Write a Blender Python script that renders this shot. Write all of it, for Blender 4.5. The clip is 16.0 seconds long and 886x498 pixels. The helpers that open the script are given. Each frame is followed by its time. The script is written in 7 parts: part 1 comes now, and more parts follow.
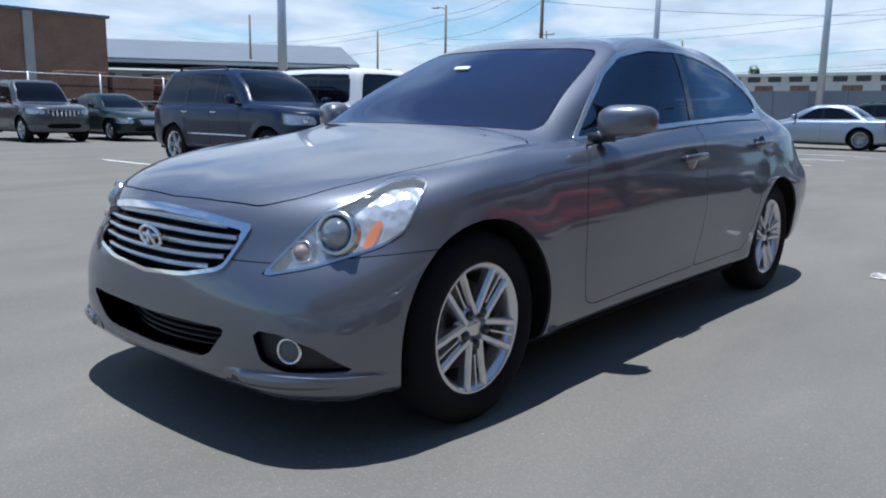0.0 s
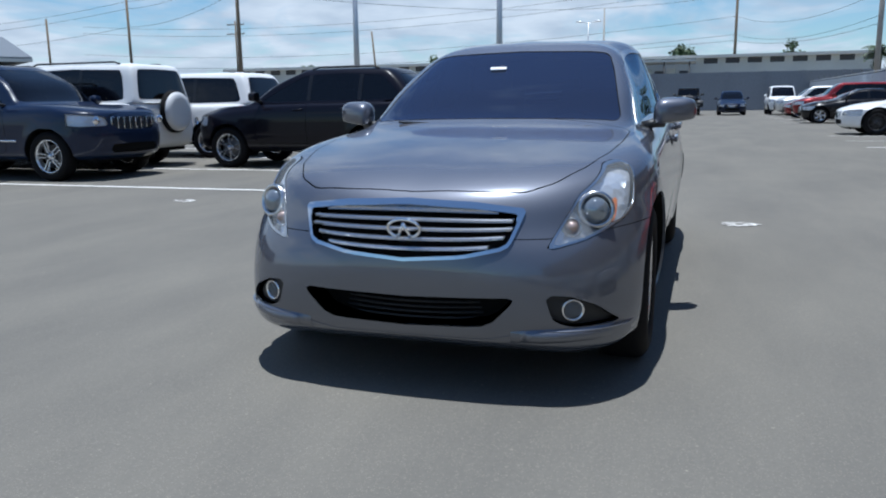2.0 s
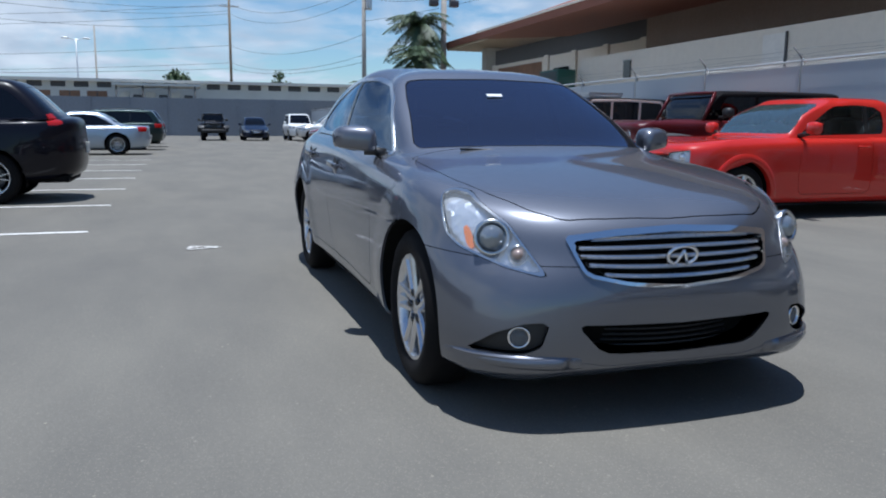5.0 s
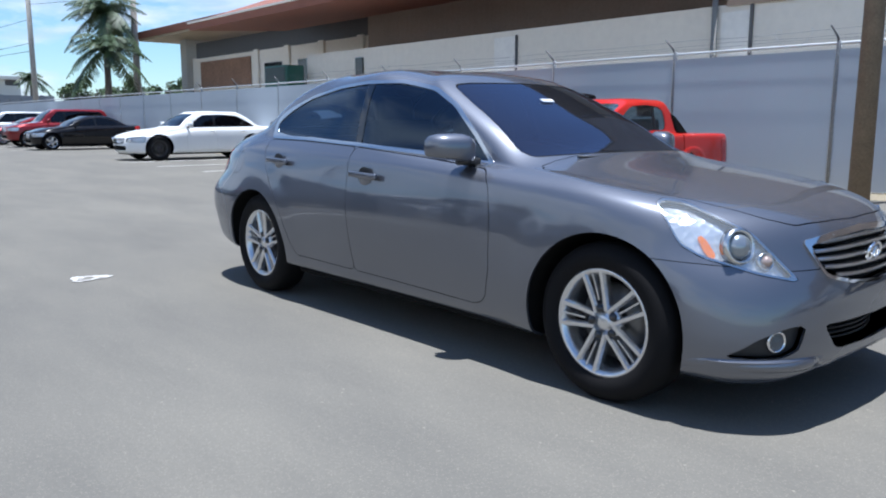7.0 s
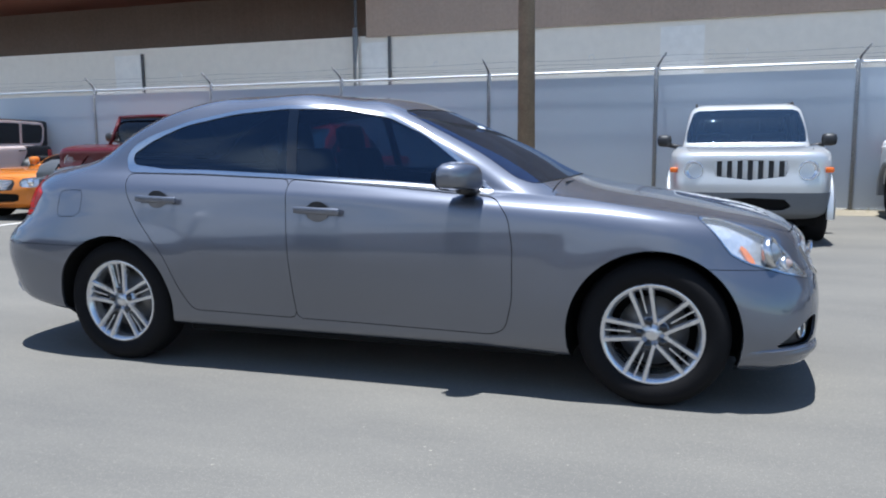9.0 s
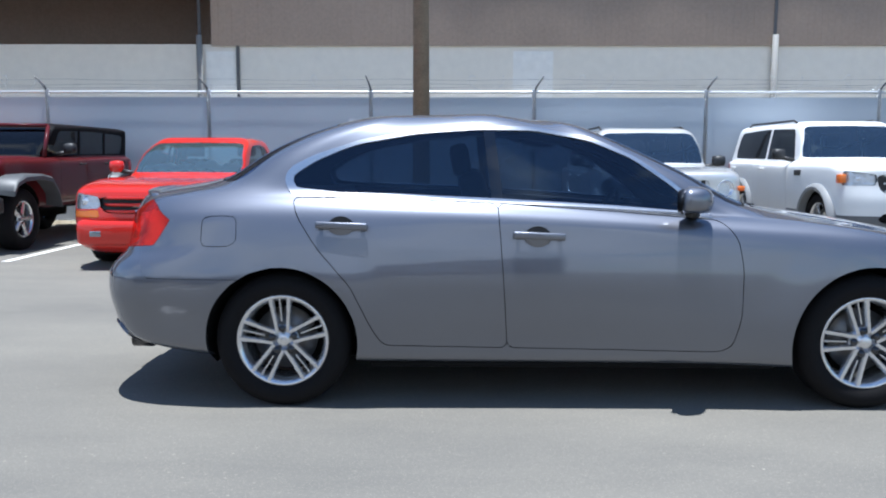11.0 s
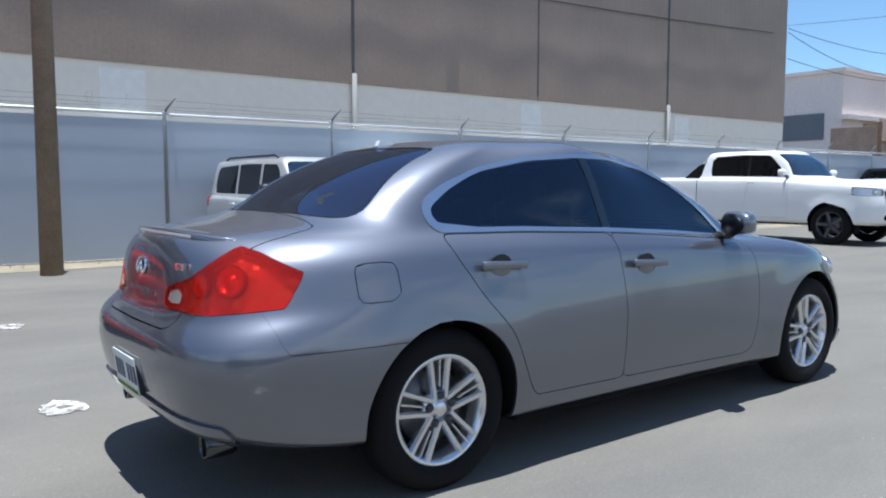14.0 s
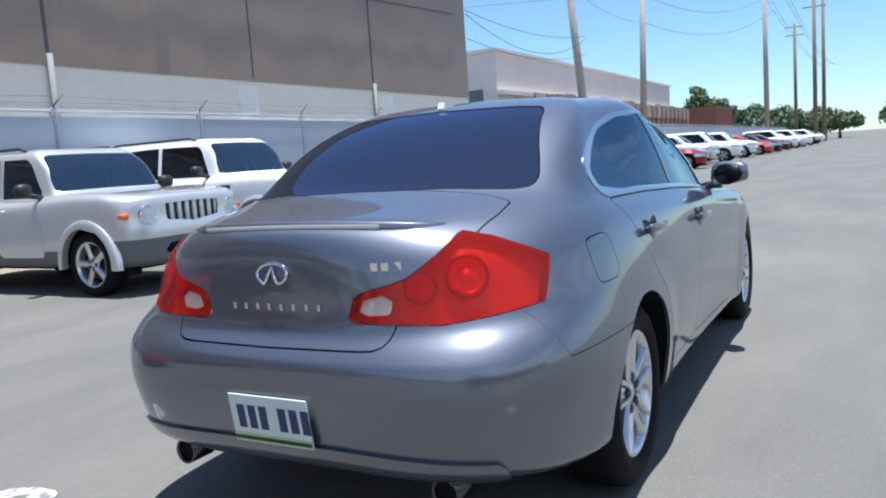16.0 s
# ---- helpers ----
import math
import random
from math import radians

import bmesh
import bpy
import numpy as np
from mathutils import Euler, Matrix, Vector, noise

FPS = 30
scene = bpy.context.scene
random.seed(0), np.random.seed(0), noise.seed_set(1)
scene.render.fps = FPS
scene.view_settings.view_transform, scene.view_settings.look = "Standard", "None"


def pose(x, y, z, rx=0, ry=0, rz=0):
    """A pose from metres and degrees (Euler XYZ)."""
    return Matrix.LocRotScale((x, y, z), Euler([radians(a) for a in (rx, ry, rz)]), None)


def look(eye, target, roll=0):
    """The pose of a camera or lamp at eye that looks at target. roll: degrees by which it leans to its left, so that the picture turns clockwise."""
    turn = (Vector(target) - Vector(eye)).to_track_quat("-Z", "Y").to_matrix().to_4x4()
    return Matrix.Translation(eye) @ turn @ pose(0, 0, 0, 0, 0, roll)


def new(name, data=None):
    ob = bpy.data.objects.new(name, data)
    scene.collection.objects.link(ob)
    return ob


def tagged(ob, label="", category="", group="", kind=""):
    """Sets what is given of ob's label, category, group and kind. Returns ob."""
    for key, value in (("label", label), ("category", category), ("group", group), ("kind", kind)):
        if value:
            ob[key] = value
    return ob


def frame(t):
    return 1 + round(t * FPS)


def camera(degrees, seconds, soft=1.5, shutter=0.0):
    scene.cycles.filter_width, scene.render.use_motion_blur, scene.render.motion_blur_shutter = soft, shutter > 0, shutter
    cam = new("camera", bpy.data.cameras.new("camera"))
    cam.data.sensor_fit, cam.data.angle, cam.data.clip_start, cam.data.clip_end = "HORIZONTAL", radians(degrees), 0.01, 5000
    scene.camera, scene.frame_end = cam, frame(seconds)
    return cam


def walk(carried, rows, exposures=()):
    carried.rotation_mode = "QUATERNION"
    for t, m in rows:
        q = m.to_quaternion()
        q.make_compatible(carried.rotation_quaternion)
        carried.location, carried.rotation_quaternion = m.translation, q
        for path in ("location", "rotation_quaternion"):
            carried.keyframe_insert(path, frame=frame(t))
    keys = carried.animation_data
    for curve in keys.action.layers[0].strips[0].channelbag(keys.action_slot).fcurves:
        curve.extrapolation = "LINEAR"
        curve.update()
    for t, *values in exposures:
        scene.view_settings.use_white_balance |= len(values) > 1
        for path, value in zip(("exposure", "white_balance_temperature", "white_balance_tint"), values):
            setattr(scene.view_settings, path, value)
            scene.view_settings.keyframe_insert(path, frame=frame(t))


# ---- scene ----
cam = camera(59.3, 16.0, 2.0)
EXPOSURES = [(0, 0.24, 5650, 8), (2.5, 0.0, 5680, 7), (4.5, -0.02, 5680, 8), (7.0, 0.56, 5720, 9), (8.0, 0.60, 5720, 9), (11, 0.76, 5700, 8), (12.0, 0.62, 5760, 8), (13.5, 0.58, 5760, 8), (14.0, 0.58, 5740, 8), (15.0, 0.74, 5720, 9), (16, 0.66, 5720, 9)]
PATH = [
    (0, (3.444, 2.39, 1.052), (1.947, 1.11, 0.704), 0.9),
    (0.5, (3.832, 2.096, 1.075), (2.205, 0.994, 0.706), 1.2),
    (1, (4.17, 1.78, 1.063), (2.448, 0.833, 0.694), 1.1),
    (1.5, (4.5, 1.416, 1.08), (2.698, 0.636, 0.699), 0.2),
    (2, (4.758, 1.012, 1.083), (2.892, 0.397, 0.712), -0.8),
    (2.5, (4.962, 0.569, 1.102), (3.046, 0.118, 0.748), -1.0),
    (3, (5.066, 0.115, 1.094), (3.112, -0.155, 0.766), -0.6),
    (3.5, (5.065, -0.355, 1.101), (3.091, -0.397, 0.783), 0.1),
    (4, (4.951, -0.841, 1.098), (2.986, -0.637, 0.786), 0.4),
    (4.5, (4.761, -1.28, 1.093), (2.833, -0.852, 0.783), 0.5),
    (7, (3.330, -3.360, 1.142), (1.845, -2.059, 0.821), 0.1),
    (7.5, (2.949, -3.658, 1.165), (1.654, -2.165, 0.858), -0.1),
    (8, (2.534, -3.901, 1.147), (1.482, -2.223, 0.865), -0.2),
    (10.5, (-0.01, -4.571, 1.226), (-0.171, -2.595, 0.962), -0.3),
    (11, (-0.583, -4.565, 1.226), (-0.613, -2.579, 0.992), 0.1),
    (11.5, (-1.143, -4.505, 1.221), (-1.033, -2.519, 1.006), 0.5),
    (12, (-1.659, -4.445, 1.215), (-1.358, -2.479, 0.997), 1.0),
    (12.5, (-2.118, -4.274, 1.214), (-1.58, -2.36, 0.995), 1.4),
    (13, (-2.512, -3.977, 1.212), (-1.726, -2.149, 1.008), 1.0),
    (13.5, (-2.883, -3.628, 1.214), (-1.874, -1.91, 1.037), 0.5),
    (14, (-3.269, -3.285, 1.227), (-2.069, -1.693, 1.066), -0.0),
    (14.5, (-3.531, -2.844, 1.23), (-2.169, -1.389, 1.057), -0.4),
    (15, (-3.748, -2.403, 1.218), (-2.251, -1.092, 1.02), -0.9),
    (15.5, (-3.943, -1.985, 1.206), (-2.325, -0.831, 0.985), -2.9),
    (16, (-4.126, -1.582, 1.214), (-2.389, -0.62, 0.985), -4.0),
]
walk(cam, [(t, look(eye, target, roll)) for t, eye, target, roll in PATH], EXPOSURES)

import collections

# ---- world, sun, exposure ----
world = bpy.data.worlds.new("world")
scene.world = world
world.use_nodes = True
WN, WL = world.node_tree.nodes, world.node_tree.links
sky = WN.new("ShaderNodeTexSky")
sky.sky_type = "NISHITA"
sky.sun_disc = False
sky.sun_elevation = radians(84)
sky.sun_rotation = radians(200)
sky.air_density = 1.0
sky.dust_density = 0.08
sky.ozone_density = 2.5
bg = WN["Background"]
bg.inputs["Strength"].default_value = 0.101


def sky_clouds():
    """Broken white clouds towards the back of the lot, clear blue elsewhere."""
    tc = WN.new("ShaderNodeTexCoord")
    sep = WN.new("ShaderNodeSeparateXYZ")
    WL.new(tc.outputs["Generated"], sep.inputs[0])
    # flatten the dome so that clouds stretch near the horizon
    up = WN.new("ShaderNodeMath")
    up.operation = "ADD"
    up.inputs[1].default_value = 0.16
    WL.new(sep.outputs["Z"], up.inputs[0])
    div = WN.new("ShaderNodeVectorMath")
    div.operation = "DIVIDE"
    comb = WN.new("ShaderNodeCombineXYZ")
    for k in ("X", "Y", "Z"):
        WL.new(up.outputs[0], comb.inputs[k])
    WL.new(tc.outputs["Generated"], div.inputs[0])
    WL.new(comb.outputs[0], div.inputs[1])
    nz = WN.new("ShaderNodeTexNoise")
    nz.inputs["Scale"].default_value = 1.35
    nz.inputs["Detail"].default_value = 9
    nz.inputs["Roughness"].default_value = 0.58
    nz.inputs["Distortion"].default_value = 0.35
    WL.new(div.outputs[0], nz.inputs["Vector"])
    # more cloud towards -x -y
    dot = WN.new("ShaderNodeVectorMath")
    dot.operation = "DOT_PRODUCT"
    dot.inputs[1].default_value = (-0.38, -0.82, 0.0)
    WL.new(tc.outputs["Generated"], dot.inputs[0])
    bias = WN.new("ShaderNodeMath")
    bias.operation = "MULTIPLY_ADD"
    bias.inputs[1].default_value = 0.24
    WL.new(dot.outputs["Value"], bias.inputs[0])
    WL.new(nz.outputs["Fac"], bias.inputs[2])
    # the clouds lie low; overhead it is clear
    low = WN.new("ShaderNodeMapRange")
    low.inputs["From Min"].default_value = 0.22
    low.inputs["From Max"].default_value = 0.55
    low.inputs["To Min"].default_value = 0.0
    low.inputs["To Max"].default_value = 0.16
    WL.new(sep.outputs["Z"], low.inputs["Value"])
    less = WN.new("ShaderNodeMath")
    less.operation = "SUBTRACT"
    WL.new(bias.outputs[0], less.inputs[0])
    WL.new(low.outputs[0], less.inputs[1])
    ramp = WN.new("ShaderNodeValToRGB")
    ramp.color_ramp.elements[0].position = 0.51
    ramp.color_ramp.elements[1].position = 0.68
    ramp.color_ramp.elements[0].color = (0, 0, 0, 1)
    ramp.color_ramp.elements[1].color = (0.9, 0.9, 0.9, 1)
    WL.new(less.outputs[0], ramp.inputs[0])
    shade = WN.new("ShaderNodeTexNoise")
    shade.inputs["Scale"].default_value = 3.1
    shade.inputs["Detail"].default_value = 7
    WL.new(div.outputs[0], shade.inputs["Vector"])
    tone = WN.new("ShaderNodeValToRGB")
    tone.color_ramp.elements[0].position = 0.35
    tone.color_ramp.elements[1].position = 0.65
    tone.color_ramp.elements[0].color = (5.0, 5.5, 6.2, 1)
    tone.color_ramp.elements[1].color = (7.2, 7.5, 7.9, 1)
    WL.new(shade.outputs["Fac"], tone.inputs[0])
    mix = WN.new("ShaderNodeMixRGB")
    WL.new(ramp.outputs[0], mix.inputs["Fac"])
    # clear sea air: the sky stays blue down to the horizon
    clear = WN.new("ShaderNodeValToRGB")
    clear.color_ramp.elements[0].position = 0.0
    clear.color_ramp.elements[1].position = 0.5
    clear.color_ramp.elements[0].color = (0.79, 0.93, 0.985, 1)
    clear.color_ramp.elements[1].color = (1, 1, 1, 1)
    WL.new(sep.outputs["Z"], clear.inputs[0])
    blue = WN.new("ShaderNodeMixRGB")
    blue.blend_type = "MULTIPLY"
    blue.inputs["Fac"].default_value = 1.0
    WL.new(sky.outputs[0], blue.inputs["Color1"])
    WL.new(clear.outputs[0], blue.inputs["Color2"])
    WL.new(blue.outputs[0], mix.inputs["Color1"])
    WL.new(tone.outputs[0], mix.inputs["Color2"])
    WL.new(mix.outputs[0], bg.inputs["Color"])


sky_clouds()
sun = new("sun", bpy.data.lights.new("sun", "SUN"))
sun.data.energy = 5.0
sun.data.angle = radians(0.53)
sun.data.color = (1.0, 0.965, 0.915)
sun.matrix_world = look((-0.4, -0.9, 20), (0, 0, 0))
scene.view_settings.exposure = 0.0


# ---- materials ----
def material(name, color, rough=0.6, metal=0.0, coat=0.0, spec=0.5, vary=0.12, scale=6.0, fine=120.0, bump=0.0, bump_scale=200.0, rvary=0.1, coat_rough=0.03, piece=0.0):
    """A surface with large stains, fine grain and light relief, in object space metres."""
    m = bpy.data.materials.new(name)
    m.use_nodes = True
    n, l = m.node_tree.nodes, m.node_tree.links
    b = n["Principled BSDF"]
    b.inputs["Metallic"].default_value = metal
    b.inputs["Roughness"].default_value = rough
    b.inputs["Specular IOR Level"].default_value = spec
    b.inputs["Coat Weight"].default_value = coat
    b.inputs["Coat Roughness"].default_value = coat_rough
    tc = n.new("ShaderNodeTexCoord")
    big = n.new("ShaderNodeTexNoise")
    big.inputs["Scale"].default_value = scale
    big.inputs["Detail"].default_value = 5
    small = n.new("ShaderNodeTexNoise")
    small.inputs["Scale"].default_value = fine
    small.inputs["Detail"].default_value = 3
    l.new(tc.outputs["Object"], big.inputs["Vector"])
    l.new(tc.outputs["Object"], small.inputs["Vector"])
    add = n.new("ShaderNodeMath")
    add.operation = "ADD"
    l.new(big.outputs["Fac"], add.inputs[0])
    l.new(small.outputs["Fac"], add.inputs[1])
    span = n.new("ShaderNodeMapRange")
    span.inputs["From Min"].default_value = 0.6
    span.inputs["From Max"].default_value = 1.4
    span.inputs["To Min"].default_value = 1 - vary
    span.inputs["To Max"].default_value = 1 + vary
    l.new(add.outputs[0], span.inputs["Value"])
    fac = span.outputs[0]
    if piece:
        info = n.new("ShaderNodeObjectInfo")
        pr = n.new("ShaderNodeMapRange")
        pr.inputs["To Min"].default_value = 1 - piece
        pr.inputs["To Max"].default_value = 1 + piece
        l.new(info.outputs["Random"], pr.inputs["Value"])
        mul = n.new("ShaderNodeMath")
        mul.operation = "MULTIPLY"
        l.new(fac, mul.inputs[0])
        l.new(pr.outputs[0], mul.inputs[1])
        fac = mul.outputs[0]
    sc = n.new("ShaderNodeVectorMath")
    sc.operation = "SCALE"
    sc.inputs[0].default_value = color
    l.new(fac, sc.inputs["Scale"])
    l.new(sc.outputs[0], b.inputs["Base Color"])
    if rvary:
        rr = n.new("ShaderNodeMapRange")
        rr.inputs["To Min"].default_value = max(0.0, rough - rvary * rough)
        rr.inputs["To Max"].default_value = min(1.0, rough + rvary * rough)
        l.new(big.outputs["Fac"], rr.inputs["Value"])
        l.new(rr.outputs[0], b.inputs["Roughness"])
    if bump:
        bn = n.new("ShaderNodeTexNoise")
        bn.inputs["Scale"].default_value = bump_scale
        bn.inputs["Detail"].default_value = 4
        l.new(tc.outputs["Object"], bn.inputs["Vector"])
        bp = n.new("ShaderNodeBump")
        bp.inputs["Strength"].default_value = bump
        bp.inputs["Distance"].default_value = 0.004
        l.new(bn.outputs["Fac"], bp.inputs["Height"])
        l.new(bp.outputs[0], b.inputs["Normal"])
    return m


def paint(name, color, metal=0.0, rough=0.35, coat=1.0):
    """Lacquered car paint: clear coat over a flaked or plain base."""
    m = material(name, color, rough=rough, metal=metal, coat=coat, spec=0.12, vary=0.05, scale=2.0, fine=900.0, rvary=0.05, coat_rough=0.02)
    return m


def tinted(name, color, through_it, ior=1.7, sheen=(1.0, 1.0, 1.0)):
    """Car glass: a mirror-smooth face over a dark tint that lets a little through."""
    m = bpy.data.materials.new(name)
    m.use_nodes = True
    n, l = m.node_tree.nodes, m.node_tree.links
    n.remove(n["Principled BSDF"])
    tr = n.new("ShaderNodeBsdfTransparent")
    tr.inputs[0].default_value = (*through_it, 1)
    df = n.new("ShaderNodeBsdfDiffuse")
    df.inputs[0].default_value = (*color, 1)
    mx = n.new("ShaderNodeMixShader")
    mx.inputs[0].default_value = 0.2
    gl = n.new("ShaderNodeBsdfGlossy")
    gl.inputs["Roughness"].default_value = 0.01
    fr = n.new("ShaderNodeFresnel")
    fr.inputs[0].default_value = ior
    gl.inputs["Color"].default_value = (*sheen, 1)
    top = n.new("ShaderNodeMixShader")
    l.new(tr.outputs[0], mx.inputs[1])
    l.new(df.outputs[0], mx.inputs[2])
    l.new(fr.outputs[0], top.inputs[0])
    l.new(mx.outputs[0], top.inputs[1])
    l.new(gl.outputs[0], top.inputs[2])
    l.new(top.outputs[0], n["Material Output"].inputs[0])
    return m


def asphalt_material(name, base):
    m = material(name, base, rough=0.9, spec=0.25, vary=0.10, scale=0.35, fine=55.0, bump=0.5, bump_scale=160.0)
    n, l = m.node_tree.nodes, m.node_tree.links
    b = n["Principled BSDF"]
    old = b.inputs["Base Color"].links[0].from_socket
    tc = n.new("ShaderNodeTexCoord")
    # pale stones in the binder
    vor = n.new("ShaderNodeTexVoronoi")
    vor.inputs["Scale"].default_value = 95
    l.new(tc.outputs["Object"], vor.inputs["Vector"])
    ramp = n.new("ShaderNodeValToRGB")
    ramp.color_ramp.elements[0].position = 0.10
    ramp.color_ramp.elements[1].position = 0.32
    ramp.color_ramp.elements[0].color = (1.5, 1.46, 1.38, 1)
    ramp.color_ramp.elements[1].color = (0.94, 0.94, 0.94, 1)
    l.new(vor.outputs["Distance"], ramp.inputs[0])
    mul = n.new("ShaderNodeMixRGB")
    mul.blend_type = "MULTIPLY"
    mul.inputs[0].default_value = 0.8
    l.new(old, mul.inputs[1])
    l.new(ramp.outputs[0], mul.inputs[2])
    # rubbed wheel lanes and oil stains
    st = n.new("ShaderNodeTexNoise")
    st.inputs["Scale"].default_value = 0.9
    st.inputs["Detail"].default_value = 6
    st.inputs["Roughness"].default_value = 0.65
    mp = n.new("ShaderNodeMapping")
    mp.inputs["Scale"].default_value = (0.35, 1.0, 1.0)
    l.new(tc.outputs["Object"], mp.inputs[0])
    l.new(mp.outputs[0], st.inputs["Vector"])
    sr = n.new("ShaderNodeValToRGB")
    sr.color_ramp.elements[0].position = 0.33
    sr.color_ramp.elements[1].position = 0.62
    sr.color_ramp.elements[0].color = (0.84, 0.84, 0.85, 1)
    sr.color_ramp.elements[1].color = (1.08, 1.07, 1.05, 1)
    l.new(st.outputs["Fac"], sr.inputs[0])
    mul2 = n.new("ShaderNodeMixRGB")
    mul2.blend_type = "MULTIPLY"
    mul2.inputs[0].default_value = 1.0
    l.new(mul.outputs[0], mul2.inputs[1])
    l.new(sr.outputs[0], mul2.inputs[2])
    # sparse pale chips worn bright
    chip = n.new("ShaderNodeTexVoronoi")
    chip.inputs["Scale"].default_value = 17
    l.new(tc.outputs["Object"], chip.inputs["Vector"])
    cr = n.new("ShaderNodeValToRGB")
    cr.color_ramp.elements[0].position = 0.07
    cr.color_ramp.elements[1].position = 0.12
    cr.color_ramp.elements[0].color = (1.75, 1.72, 1.6, 1)
    cr.color_ramp.elements[1].color = (1, 1, 1, 1)
    l.new(chip.outputs["Distance"], cr.inputs[0])
    where = n.new("ShaderNodeTexNoise")
    where.inputs["Scale"].default_value = 1.7
    where.inputs["Detail"].default_value = 4
    l.new(tc.outputs["Object"], where.inputs["Vector"])
    wr = n.new("ShaderNodeMapRange")
    wr.inputs["From Min"].default_value = 0.45
    wr.inputs["From Max"].default_value = 0.65
    l.new(where.outputs["Fac"], wr.inputs["Value"])
    mul3 = n.new("ShaderNodeMixRGB")
    mul3.blend_type = "MULTIPLY"
    l.new(wr.outputs[0], mul3.inputs[0])
    l.new(mul2.outputs[0], mul3.inputs[1])
    l.new(cr.outputs[0], mul3.inputs[2])
    l.new(mul3.outputs[0], b.inputs["Base Color"])
    return m


def ribbed_material(name, color, pitch=0.30, depth=0.5):
    """Profiled sheet cladding, ribs upright along x."""
    m = material(name, color, rough=0.55, vary=0.14, scale=0.7, fine=14.0)
    n, l = m.node_tree.nodes, m.node_tree.links
    tc = n.new("ShaderNodeTexCoord")
    wv = n.new("ShaderNodeTexWave")
    wv.bands_direction = "X"
    wv.wave_profile = "SIN"
    wv.inputs["Scale"].default_value = 0.314 / pitch
    wv.inputs["Distortion"].default_value = 0.0
    l.new(tc.outputs["Object"], wv.inputs["Vector"])
    rp = n.new("ShaderNodeValToRGB")
    rp.color_ramp.elements[0].position = 0.45
    rp.color_ramp.elements[1].position = 0.62
    l.new(wv.outputs["Fac"], rp.inputs[0])
    bp = n.new("ShaderNodeBump")
    bp.inputs["Strength"].default_value = depth
    bp.inputs["Distance"].default_value = 0.03
    l.new(rp.outputs[0], bp.inputs["Height"])
    l.new(bp.outputs[0], n["Principled BSDF"].inputs["Normal"])
    return m


ASPHALT = asphalt_material("asphalt", (0.172, 0.162, 0.141))
def worn(m, under, scale, low, high):
    """Paint scuffed away in patches down to what lies under it."""
    n, l = m.node_tree.nodes, m.node_tree.links
    b = n["Principled BSDF"]
    old = b.inputs["Base Color"].links[0].from_socket
    tc = n.new("ShaderNodeTexCoord")
    nz = n.new("ShaderNodeTexNoise")
    nz.inputs["Scale"].default_value = scale
    nz.inputs["Detail"].default_value = 8
    nz.inputs["Roughness"].default_value = 0.7
    l.new(tc.outputs["Object"], nz.inputs["Vector"])
    rp = n.new("ShaderNodeValToRGB")
    rp.color_ramp.elements[0].position = low
    rp.color_ramp.elements[1].position = high
    l.new(nz.outputs["Fac"], rp.inputs[0])
    mx = n.new("ShaderNodeMixRGB")
    mx.inputs["Color2"].default_value = (*under, 1)
    l.new(rp.outputs[0], mx.inputs["Fac"])
    l.new(old, mx.inputs["Color1"])
    l.new(mx.outputs[0], b.inputs["Base Color"])
    return m


WORN_PAINT = worn(material("worn_paint", (0.72, 0.70, 0.66), rough=0.75, vary=0.2, scale=9, fine=60, bump=0.3), (0.20, 0.185, 0.165), 13.0, 0.42, 0.56)
LINE_PAINT = material("line_paint", (0.72, 0.70, 0.66), rough=0.7, vary=0.18, scale=9, fine=60, bump=0.3)
DIRT = material("dry_dirt", (0.27, 0.23, 0.16), rough=0.95, vary=0.3, scale=2, fine=40, bump=0.6, bump_scale=60)
DRY_GRASS = material("dry_grass", (0.24, 0.20, 0.09), rough=0.9, vary=0.35, scale=5, fine=40)
CONCRETE = material("concrete", (0.42, 0.41, 0.38), rough=0.85, vary=0.16, scale=0.8, fine=25, bump=0.3, bump_scale=60)
PALE_WALL = material("pale_wall", (0.82, 0.77, 0.68), rough=0.85, vary=0.06, scale=0.35, fine=5, bump=0.06, bump_scale=25)
FENCE_CLOTH = material("fence_cloth", (0.405, 0.445, 0.487), rough=0.85, vary=0.07, scale=0.6, fine=200, bump=0.15, bump_scale=300)
POST_STEEL = material("weathered_steel", (0.27, 0.28, 0.29), rough=0.55, metal=0.4, vary=0.2, scale=4, fine=60)
GALVANISED = material("galvanised_steel", (0.55, 0.56, 0.57), rough=0.45, metal=0.7, vary=0.1, scale=4, fine=80)
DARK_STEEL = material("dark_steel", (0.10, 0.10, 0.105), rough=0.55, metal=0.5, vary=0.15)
POLE_WOOD = material("pole_wood", (0.20, 0.155, 0.105), rough=0.9, vary=0.28, scale=5, fine=40, bump=0.6, bump_scale=60)
POLE_GREY = material("weathered_pole", (0.38, 0.35, 0.31), rough=0.85, vary=0.2, scale=3, fine=40, bump=0.3)
BROWN_CLAD = ribbed_material("brown_cladding", (0.295, 0.225, 0.175), depth=0.22)
EAVE_RED = material("eave_red", (0.27, 0.105, 0.07), rough=0.7, vary=0.14, scale=1.2, fine=20)
ROOF_TAN = material("roof_tan", (0.45, 0.36, 0.25), rough=0.8, vary=0.14, scale=1.5, fine=20)
SHED_WHITE = material("shed_white", (0.66, 0.66, 0.62), rough=0.8, vary=0.12, scale=0.4, fine=8)
FAR_GREY = material("far_grey", (0.26, 0.275, 0.30), rough=0.85, vary=0.12, scale=0.3, fine=6)
